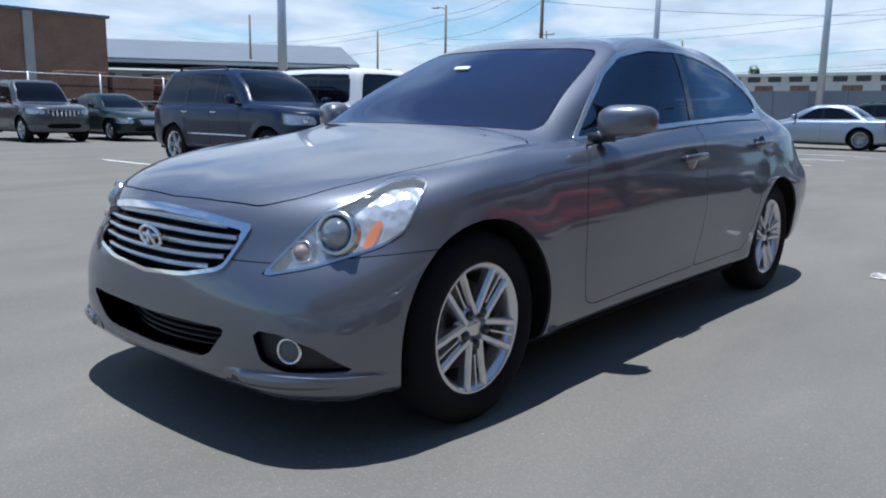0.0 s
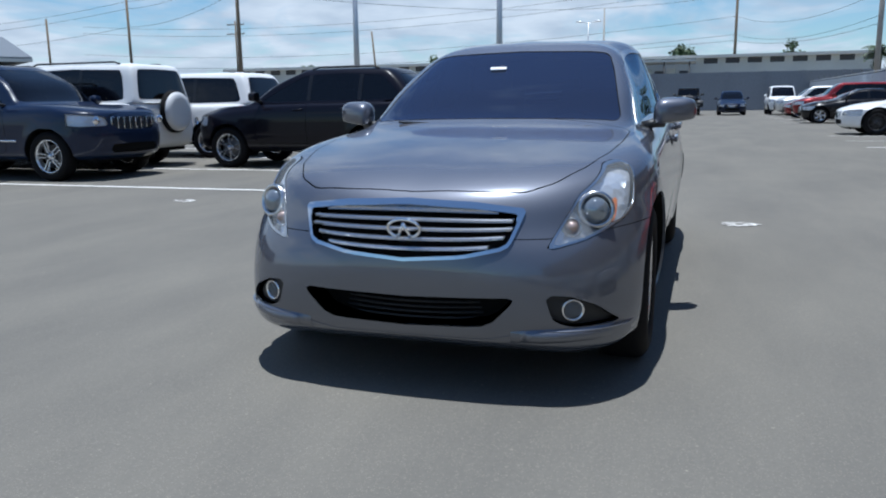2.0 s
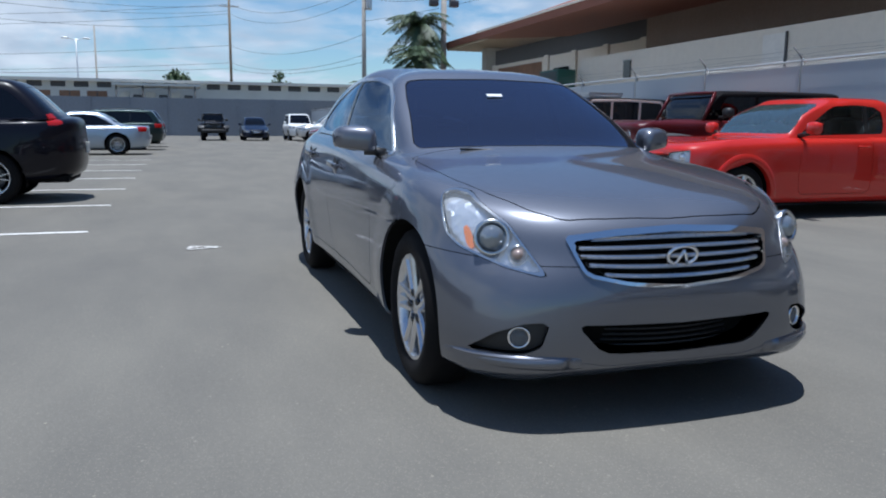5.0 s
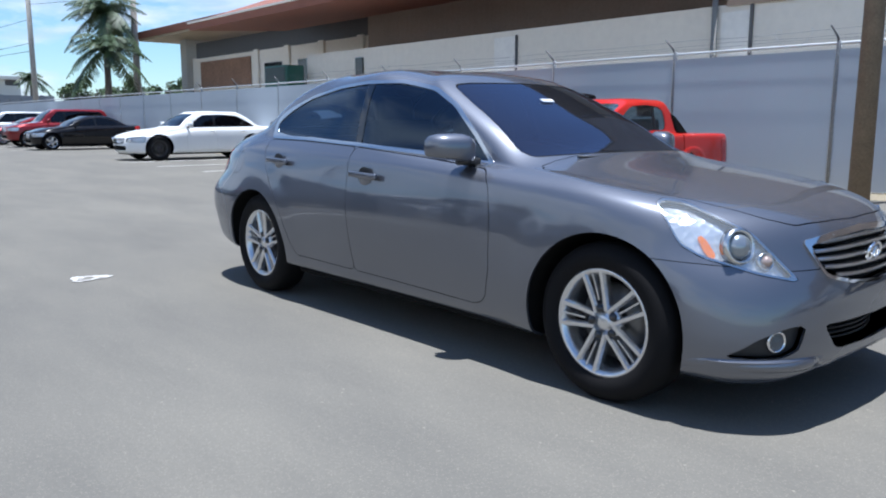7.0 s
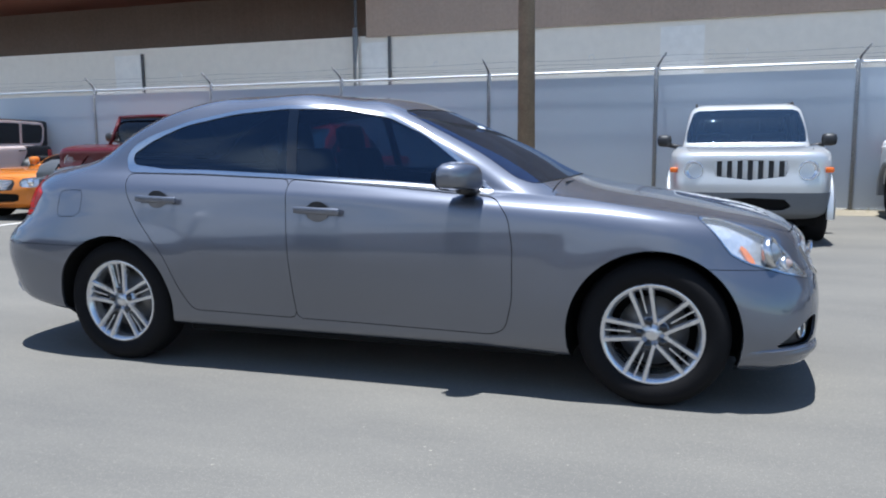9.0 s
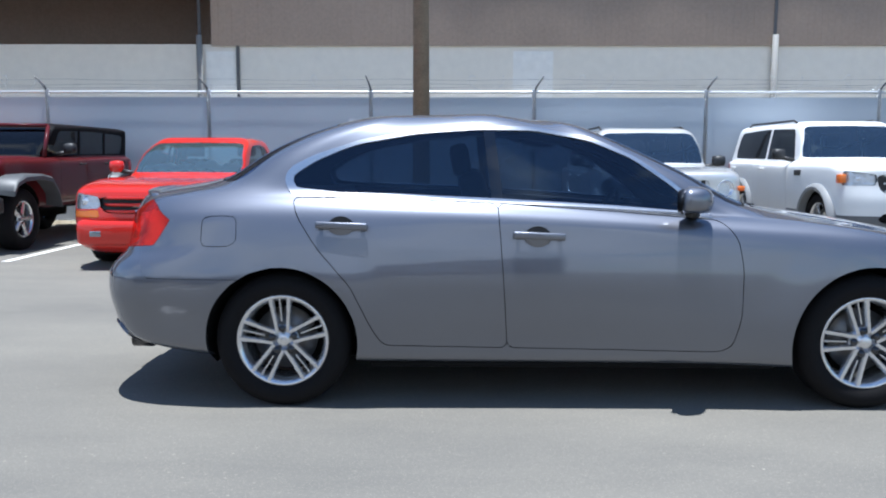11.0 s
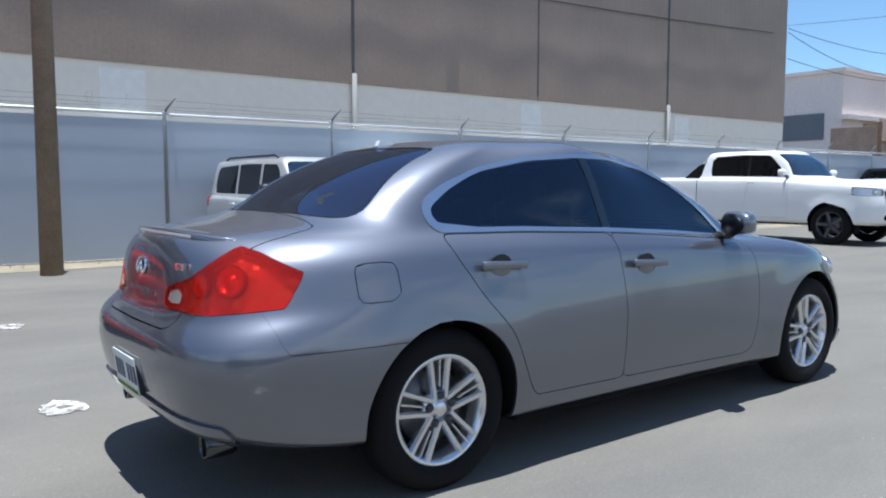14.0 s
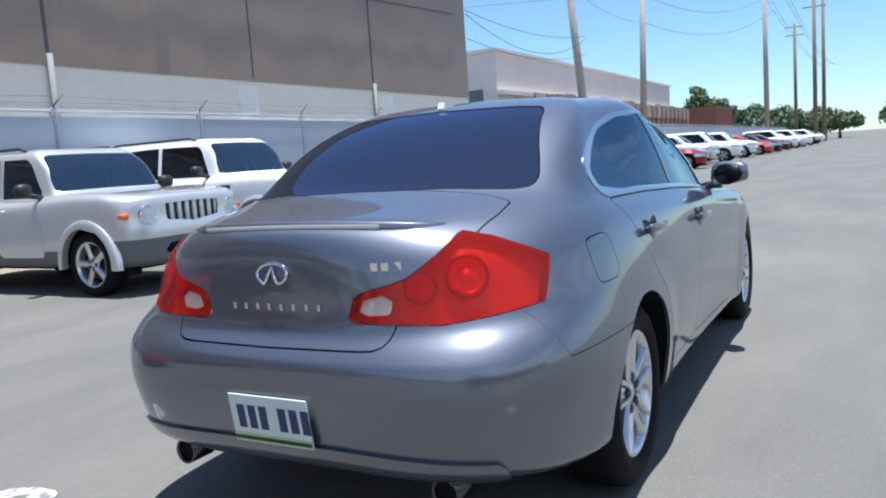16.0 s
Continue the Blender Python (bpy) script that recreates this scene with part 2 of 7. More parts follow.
ROOF_GREY = material("roof_grey", (0.14, 0.16, 0.185), rough=0.7, vary=0.15, scale=0.3, fine=6)
TIMBER = material("weathered_timber", (0.40, 0.30, 0.235), rough=0.85, vary=0.3, scale=1.5, fine=12, piece=0.25)
PINK_WALL = material("pink_wall", (0.74, 0.66, 0.61), rough=0.85, vary=0.1, scale=0.3, fine=5)
RUST_BROWN = material("rust_brown", (0.26, 0.15, 0.095), rough=0.85, vary=0.35, scale=0.8, fine=10)
DARK_GLASS = material("dark_glass", (0.02, 0.022, 0.025), rough=0.08, vary=0.1, spec=0.6)
BLACK_WIRE = material("black_wire", (0.03, 0.03, 0.032), rough=0.7)
PAINT_GREY = paint("gunmetal_paint", (0.128, 0.134, 0.156), metal=1.0, rough=0.25)


def flaked(m, wide, share):
    """Metal flakes under the lacquer: a narrow lobe and a wide one."""
    n, l = m.node_tree.nodes, m.node_tree.links
    a = n["Principled BSDF"]
    a.inputs["Specular Tint"].default_value = (0.55, 0.60, 0.70, 1)
    a.inputs["Coat Roughness"].default_value = 0.05
    a.inputs["Coat IOR"].default_value = 1.62
    b = n.new("ShaderNodeBsdfPrincipled")
    b.inputs["Metallic"].default_value = 1.0
    b.inputs["Specular IOR Level"].default_value = 0.2
    b.inputs["Roughness"].default_value = wide
    b.inputs["Coat Weight"].default_value = 1.0
    b.inputs["Coat Roughness"].default_value = 0.05
    b.inputs["Coat IOR"].default_value = 1.62
    b.inputs["Specular Tint"].default_value = (0.55, 0.60, 0.70, 1)
    dim = n.new("ShaderNodeVectorMath")
    dim.operation = "SCALE"
    dim.inputs["Scale"].default_value = 1.48
    l.new(a.inputs["Base Color"].links[0].from_socket, dim.inputs[0])
    l.new(dim.outputs[0], b.inputs["Base Color"])
    mx = n.new("ShaderNodeMixShader")
    mx.inputs[0].default_value = share
    l.new(a.outputs[0], mx.inputs[1])
    l.new(b.outputs[0], mx.inputs[2])
    l.new(mx.outputs[0], n["Material Output"].inputs[0])


flaked(PAINT_GREY, 0.60, 0.58)
CHROME = material("chrome", (0.80, 0.80, 0.81), rough=0.07, metal=1.0, vary=0.03)
# the grey fin's sun glint is put into this pale colour
FIN_GLINT = paint("fin_glint", (0.62, 0.63, 0.64), rough=0.35)
SATIN = material("satin_metal", (0.62, 0.62, 0.62), rough=0.25, metal=1.0, vary=0.04)
ALLOY = material("alloy_wheel", (0.66, 0.66, 0.67), rough=0.24, metal=0.85, vary=0.06, scale=20)
RUBBER = material("tyre_rubber", (0.0075, 0.007, 0.0075), rough=0.8, spec=0.18, vary=0.2, scale=12, fine=90, bump=0.2)
BLACK_PLASTIC = material("black_plastic", (0.018, 0.018, 0.019), rough=0.5, vary=0.15)
BLACK_GLOSS = material("black_gloss", (0.012, 0.012, 0.013), rough=0.12, vary=0.1)
UNDER_BLACK = material("underbody_black", (0.008, 0.008, 0.008), rough=0.9, spec=0.1, vary=0.2)
PILLAR_BLACK = material("pillar_black", (0.004, 0.006, 0.012), rough=0.04, spec=0.75, vary=0.1)
CABIN = material("cabin_dark", (0.028, 0.027, 0.028), rough=0.7, vary=0.2, scale=4)
GREY_CLAD = material("grey_cladding", (0.13, 0.135, 0.14), rough=0.65, vary=0.1)
TINT = tinted("tinted_glass", (0.075, 0.075, 0.085), (0.14, 0.17, 0.24), 2.4, (0.46, 0.62, 0.94))
SIDE_TINT = tinted("side_glass", (0.003, 0.004, 0.008), (0.25, 0.33, 0.42), 1.66, (0.62, 0.78, 1.0))
TINT_DARK = tinted("dark_tint", (0.008, 0.008, 0.012), (0.05, 0.052, 0.06), 1.5)
CLEAR_GLASS = tinted("clear_glass", (0.01, 0.014, 0.015), (0.74, 0.86, 0.86), 1.6)
DISC = material("brake_disc", (0.15, 0.145, 0.14), rough=0.35, metal=0.8, vary=0.1, scale=30)


def lens_material(name, color, alpha, passing=None):
    """Moulded lamp lens: clear or coloured, smooth and glossy."""
    m = bpy.data.materials.new(name)
    m.use_nodes = True
    n, l = m.node_tree.nodes, m.node_tree.links
    b = n["Principled BSDF"]
    b.inputs["Base Color"].default_value = (*color, 1)
    b.inputs["Roughness"].default_value = 0.04
    b.inputs["Coat Weight"].default_value = 0.5
    tr = n.new("ShaderNodeBsdfTransparent")
    tr.inputs[0].default_value = (*(passing or [min(1, c * 1.25 + 0.01) for c in color]), 1)
    mx = n.new("ShaderNodeMixShader")
    mx.inputs[0].default_value = alpha
    l.new(tr.outputs[0], mx.inputs[1])
    l.new(b.outputs[0], mx.inputs[2])
    l.new(mx.outputs[0], n["Material Output"].inputs[0])
    return m


LENS_CLEAR = lens_material("clear_lens", (0.86, 0.91, 0.95), 0.13, (0.97, 0.98, 1.0))
LENS_REVERSE = lens_material("reversing_lens", (0.46, 0.40, 0.36), 0.72)
LENS_RED = lens_material("red_lens", (0.80, 0.035, 0.022), 0.24, (1.0, 0.19, 0.13))
LENS_AMBER = lens_material("amber_lens", (0.85, 0.22, 0.03), 0.75)
LAMP_SILVER = material("lamp_reflector", (0.62, 0.65, 0.69), rough=0.22, metal=0.6, vary=0.05)


def facets(m, scale, strength):
    """Moulded facets pressed into a bright reflector."""
    n, l = m.node_tree.nodes, m.node_tree.links
    tc = n.new("ShaderNodeTexCoord")
    vo = n.new("ShaderNodeTexVoronoi")
    vo.inputs["Scale"].default_value = scale
    l.new(tc.outputs["Object"], vo.inputs["Vector"])
    bp = n.new("ShaderNodeBump")
    bp.inputs["Strength"].default_value = strength
    bp.inputs["Distance"].default_value = 0.02
    l.new(vo.outputs["Distance"], bp.inputs["Height"])
    l.new(bp.outputs[0], n["Principled BSDF"].inputs["Normal"])


facets(LAMP_SILVER, 26, 0.36)
# the dark reflection in the mirrors is put into this near-black colour
DARK_MIRROR = material("mirror_glass", (0.016, 0.018, 0.022), rough=0.45, metal=1.0, vary=0.02)
DARK_CHROME = material("dark_chrome", (0.09, 0.09, 0.095), rough=0.22, metal=1.0, vary=0.08)
STRIP_LENS = material("stop_lamp_lens", (0.27, 0.26, 0.26), rough=0.15, coat=0.6, vary=0.06)


# ---- mesh tools ----
def part(name, bm, mat, parent=None, label="", smooth=True):
    """Links a bmesh as one mesh object, under a thing or a part."""
    me = bpy.data.meshes.new(name)
    bm.normal_update()
    bm.to_mesh(me)
    bm.free()
    me.materials.append(mat)
    if smooth:
        for p in me.polygons:
            p.use_smooth = True
    ob = new(name, me)
    if parent is not None:
        ob.parent = parent
    if label:
        ob["label"] = label
    return ob


def thing(name, label, category, m=None, group="", kind=""):
    ob = new(name)
    ob.empty_display_size = 0.2
    if m is not None:
        ob.matrix_basis = m
    return tagged(ob, label, category, group, kind)


def box(bm, x0, x1, y0, y1, z0, z1, bev=0.0, m=None):
    """A box, bevelled where bev is given."""
    r = bmesh.ops.create_cube(bm, size=1)
    vs = r["verts"]
    for v in vs:
        v.co = Vector(((x0 + x1) / 2 + v.co.x * (x1 - x0), (y0 + y1) / 2 + v.co.y * (y1 - y0), (z0 + z1) / 2 + v.co.z * (z1 - z0)))
        if m is not None:
            v.co = m @ v.co
    if bev:
        es = list({e for v in vs for e in v.link_edges})
        bmesh.ops.bevel(bm, geom=es, offset=bev, segments=2, profile=0.6, affect="EDGES")
    return bm


def boxes(*specs, bev=0.0):
    bm = bmesh.new()
    for s in specs:
        box(bm, *s, bev=bev)
    return bm


def sharp(ob, deg=35):
    """Keeps hard edges hard on a smooth-shaded mesh."""
    me = ob.data
    bm = bmesh.new()
    bm.from_mesh(me)
    for e in bm.edges:
        if len(e.link_faces) == 2 and e.calc_face_angle(0) > radians(deg):
            e.smooth = False
    bm.to_mesh(me)
    bm.free()
    return ob


def lathe(profile, seg=40, axis="Y", closed=False):
    """Turns a profile of (radius, along) round an axis."""
    bm = bmesh.new()
    rings = []
    for r, a in profile:
        ring = []
        for i in range(seg):
            t = 2 * math.pi * i / seg
            c, s = r * math.cos(t), r * math.sin(t)
            p = (c, a, s) if axis == "Y" else ((c, s, a) if axis == "Z" else (a, c, s))
            ring.append(bm.verts.new(p))
        rings.append(ring)
    pairs = list(zip(rings, rings[1:])) + ([(rings[-1], rings[0])] if closed else [])
    for a, b in pairs:
        for i in range(seg):
            j = (i + 1) % seg
            bm.faces.new((a[i], a[j], b[j], b[i]))
    bmesh.ops.recalc_face_normals(bm, faces=bm.faces)
    return bm


def tube(points, radius, seg=8, close=False, caps=True):
    """A round bar along points; radius may be a list."""
    bm = bmesh.new()
    add_tube(bm, points, radius, seg, close, caps)
    return bm


def add_tube(bm, points, radius, seg=8, close=False, caps=True):
    pts = [Vector(p) for p in points]
    n = len(pts)
    rings = []
    last = None
    for i, p in enumerate(pts):
        a = pts[(i - 1) % n] if (close or i > 0) else p
        b = pts[(i + 1) % n] if (close or i < n - 1) else p
        t = (b - a).normalized()
        if last is None:
            ref = Vector((0, 0, 1)) if abs(t.z) < 0.9 else Vector((1, 0, 0))
            u = t.cross(ref).normalized()
        else:
            u = (last - t * last.dot(t)).normalized()
        last = u
        w = t.cross(u)
        r = radius[i] if isinstance(radius, (list, tuple)) else radius
        rings.append([bm.verts.new(p + u * r * math.cos(2 * math.pi * k / seg) + w * r * math.sin(2 * math.pi * k / seg)) for k in range(seg)])
    for i in range(n if close else n - 1):
        a, b = rings[i], rings[(i + 1) % n]
        for k in range(seg):
            bm.faces.new((a[k], a[(k + 1) % seg], b[(k + 1) % seg], b[k]))
    if caps and not close:
        bm.faces.new(rings[0][::-1])
        bm.faces.new(rings[-1])


def prism(outline, z0, z1, plane="XY"):
    """An outline in a plane, given thickness along the third axis."""
    bm = bmesh.new()

    def at(p, h):
        return (p[0], p[1], h) if plane == "XY" else ((p[0], h, p[1]) if plane == "XZ" else (h, p[0], p[1]))
    a = [bm.verts.new(at(p, z0)) for p in outline]
    b = [bm.verts.new(at(p, z1)) for p in outline]
    n = len(a)
    bm.faces.new(a)
    bm.faces.new(b)
    for i in range(n):
        bm.faces.new((a[i], a[(i + 1) % n], b[(i + 1) % n], b[i]))
    bmesh.ops.recalc_face_normals(bm, faces=bm.faces)
    return bm


def curve(*knots):
    """A monotone cubic through (at, value) knots."""
    kx = np.array([k[0] for k in knots], float)
    ky = np.array([k[1] for k in knots], float)
    if len(kx) == 1:
        return lambda s: np.full(np.shape(s), ky[0])
    h = np.diff(kx)
    d = np.diff(ky) / h
    m = np.zeros(len(kx))
    m[0], m[-1] = d[0], d[-1]
    for i in range(1, len(kx) - 1):
        if d[i - 1] * d[i] > 0:
            w1, w2 = 2 * h[i] + h[i - 1], h[i] + 2 * h[i - 1]
            m[i] = (w1 + w2) / (w1 / d[i - 1] + w2 / d[i])

    def f(s):
        s = np.clip(np.asarray(s, float), kx[0], kx[-1])
        i = np.clip(np.searchsorted(kx, s) - 1, 0, len(h) - 1)
        t = (s - kx[i]) / h[i]
        return (ky[i] * (1 + 2 * t) * (1 - t) ** 2 + m[i] * h[i] * t * (1 - t) ** 2 + ky[i + 1] * t * t * (3 - 2 * t) + m[i + 1] * h[i] * t * t * (t - 1))
    return f


# ---- ground ----
def build_ground():
    bm = bmesh.new()
    xs = [-3000, -400, -120, -60, -20, 0, 20, 60, 120, 400, 3000]
    vs = [[bm.verts.new((x, y, 0)) for y in xs] for x in xs]
    for i in range(len(xs) - 1):
        for j in range(len(xs) - 1):
            bm.faces.new((vs[i][j], vs[i + 1][j], vs[i + 1][j + 1], vs[i][j + 1]))
    g = part("ground", bm, ASPHALT, smooth=False)
    tagged(g, "sun-bleached grey asphalt parking lot", "ground", kind="structure")


def stall_line(x, y0, y1):
    """One painted line, slightly worn at its edges."""
    bm = bmesh.new()
    n = 24
    rnd = random.Random(int(x * 100 + y0 * 7))
    L = [bm.verts.new((x - 0.05 + rnd.uniform(-0.006, 0.006), y0 + (y1 - y0) * i / n, 0.004)) for i in range(n + 1)]
    R = [bm.verts.new((x + 0.05 + rnd.uniform(-0.006, 0.006), y0 + (y1 - y0) * i / n, 0.004)) for i in range(n + 1)]
    for i in range(n):
        bm.faces.new((L[i], R[i], R[i + 1], L[i + 1]))
    ob = part("stall_line", bm, LINE_PAINT, smooth=False)
    tagged(ob, "white painted parking stall line on asphalt", "road marking", "stall lines", "structure")


build_ground()

for k in range(7):
    stall_line(-3.98 - 2.74 * k, -12.9 if k < 4 else -8.2, -2.68)
for k in range(6):
    stall_line(-5.85 - 2.72 * k, 4.4, 9.0)
for k in range(7):
    stall_line(-32.0 - 2.7 * k, 4.4, 9.0)


def paint_spot(x, y, s, seed):
    """A splash of white paint round a small plate, ragged at the edge."""
    rnd = random.Random(seed)
    bm = bmesh.new()
    n = 26
    c = bm.verts.new((x, y, 0.005))
    ring = []
    for i in range(n):
        a = 2 * math.pi * i / n
        r = s * (0.75 + 0.3 * rnd.random() + 0.12 * math.sin(3 * a + seed))
        ring.append(bm.verts.new((x + r * math.cos(a) * 0.8, y + r * math.sin(a), 0.005)))
    for i in range(n):
        bm.faces.new((c, ring[i], ring[(i + 1) % n]))
    ob = part("paint_mark", bm, WORN_PAINT, smooth=False)
    tagged(ob, "splash of worn white paint on asphalt", "road marking", "paint marks", "structure")
    q = lathe([(0.001, 0.0015), (0.034, 0.0015), (0.038, 0.0)], 14, axis="Z")
    bmesh.ops.translate(q, verts=q.verts, vec=(x, y, 0.006))
    part("marker_plate", q, ASPHALT, ob, "small dark plate")


for k, (x, y, s) in enumerate(((-2.40, 1.37, 0.17), (-2.63, -1.61, 0.15), (-2.82, -4.61, 0.14), (-2.25, 4.38, 0.16), (-2.22, 7.25, 0.2), (-3.05, -8.0, 0.14))):
    paint_spot(x, y, s, k + 3)


def build_verge():
    """Strip of dry dirt with weeds along the fence foot."""
    bm = bmesh.new()
    rnd = random.Random(5)
    n = 130
    x0, x1 = -72.0, 70.0
    rows = []
    for i in range(n + 1):
        x = x0 + (x1 - x0) * i / n
        e = 9.25 + 0.12 * math.sin(x * 1.3) + rnd.uniform(-0.09, 0.09)
        rows.append([bm.verts.new((x, e, 0.004)), bm.verts.new((x, 9.6, 0.035 + rnd.uniform(0, 0.03))), bm.verts.new((x, 13.4, 0.03))])
    for p, q in zip(rows, rows[1:]):
        for i in range(2):
            bm.faces.new((p[i], q[i], q[i + 1], p[i + 1]))
    v = part("verge", bm, DIRT)
    tagged(v, "strip of dry dirt under the fence", "ground", kind="structure")
    bm = bmesh.new()
    for k in range(1500):
        x = rnd.uniform(-8, 12)
        if rnd.random() < 0.3:
            x = rnd.uniform(-30, 40)
        y = rnd.gauss(9.60, 0.10)
        h = rnd.uniform(0.03, 0.13)
        a = rnd.uniform(0, 3.14)
        w = 0.006
        d = (math.cos(a) * w, math.sin(a) * w)
        lx, ly = rnd.uniform(-0.05, 0.05), rnd.uniform(-0.05, 0.05)
        p = [bm.verts.new(c) for c in ((x - d[0], y - d[1], 0.01), (x + d[0], y + d[1], 0.01), (x + lx, y + ly, h))]
        bm.faces.new(p)
    g = part("dry_weeds", bm, DRY_GRASS, smooth=False)
    tagged(g, "dry yellow weeds along the fence", "weeds", kind="stuff")


build_verge()


# ---- fence ----
def build_fence():
    f = thing("fence", "chain-link fence with grey privacy cloth and outriggers", "fence")
    y, top = 9.8, 2.40
    xs = [0.85 + 2.965 * k for k in range(-24, 0)] + [0.85 + 3.10 * k for k in range(0, 42)]
    post_bm = lathe([(0.001, 0.0), (0.038, 0.0), (0.038, top + 0.02), (0.03, top + 0.05), (0.001, top + 0.06)], 12, axis="Z")
    post = part("post", post_bm, POST_STEEL, f)
    arm = part("outrigger", tube([(0, 0, top), (-0.035, -0.03, top + 0.10), (-0.16, -0.10, top + 0.27)], [0.022, 0.018, 0.012], 8), DARK_STEEL, post)
    post.location = (xs[0], y, 0)
    for x in xs[1:]:
        p = new("post", post.data)
        p.parent = f
        p.location = (x, y, 0)
        a = new("outrigger", arm.data)
        a.parent = p
        if x > 0:
            a.matrix_basis = pose(0, 0, 0, 0, 0, 115)
        elif int(x * 10) % 3 == 0:
            a.matrix_basis = pose(0, 0, 0, 0, 0, 35)
        if -13 < x < 24:
            pts = [(0.046 * (1 if i % 2 else -1), -0.044 - 0.004 * (i % 3), 0.08 + (top - 0.2) * i / 44) for i in range(45)]
            part("tie_wire", tube(pts, 0.004, 4), GALVANISED, p, "bright wire lacing the cloth to the post")
    part("top_rail", tube([(xs[0], y, top), (-12, y, top), (12, y, top), (xs[-1], y, top)], 0.026, 10), GALVANISED, f, "bright galvanised top rail")
    # cloth panels between posts, sagging a little, with slack tops
    rnd = random.Random(11)
    for x0, x1 in zip(xs, xs[1:]):
        bm = boxes((x0 + 0.03, x1 - 0.03, y - 0.038, y - 0.032, 0.05 + rnd.uniform(0, 0.02), top - 0.09 - rnd.uniform(0, 0.012)))
        part("cloth_panel", bm, FENCE_CLOTH, f, smooth=False)
        if -13 < x0 < 24:
            # knuckled edges of the wire mesh, above and below the cloth
            for z0, z1 in ((top - 0.105, top - 0.03), (0.075, 0.015)):
                n = 96
                pts = [(x0 + 0.04 + (x1 - x0 - 0.08) * i / n, y - 0.042, z0 if i % 2 else z1) for i in range(n + 1)]
                part("mesh_edge", tube(pts, 0.0045, 4), GALVANISED, f)
    # three barbed strands on the outriggers, slack coils of wire between them
    for k, (dy, dz) in enumerate(((-0.03, 0.10), (-0.07, 0.185), (-0.10, 0.27))):
        pts = []
        for i in range(len(xs) * 4):
            x = xs[0] + (xs[-1] - xs[0]) * i / (len(xs) * 4 - 1)
            pts.append((x, y + dy, top + dz - 0.03 * abs(math.sin(x * 1.06 + k)) - (0.04 if k else 0)))
        part("barbed_strand", tube(pts, 0.0022, 4), DARK_STEEL, f)
    for x in (-14.2, -9.0, -3.3, -0.4, 1.6, 5.0, 6.4, 8.2, 11.5, 14.0, 17.5):
        pts = []
        for i in range(22):
            a = i / 21 * 2.0 * math.pi * 1.2
            pts.append((x + 0.03 * i + 0.16 * math.cos(a), y + 0.09, top + 0.16 + 0.15 * math.sin(a)))
        part("wire_coil", tube(pts, 0.004, 4), GALVANISED, f)
    return f


build_fence()


# ---- buildings ----
def wall_box(name, mat, parent, *b, label="", bev=0.0):
    return part(name, boxes(b, bev=bev), mat, parent, label, smooth=False)


PALE_PIPE = material("pale_pipe", (0.26, 0.255, 0.24), rough=0.7, vary=0.15, scale=3)


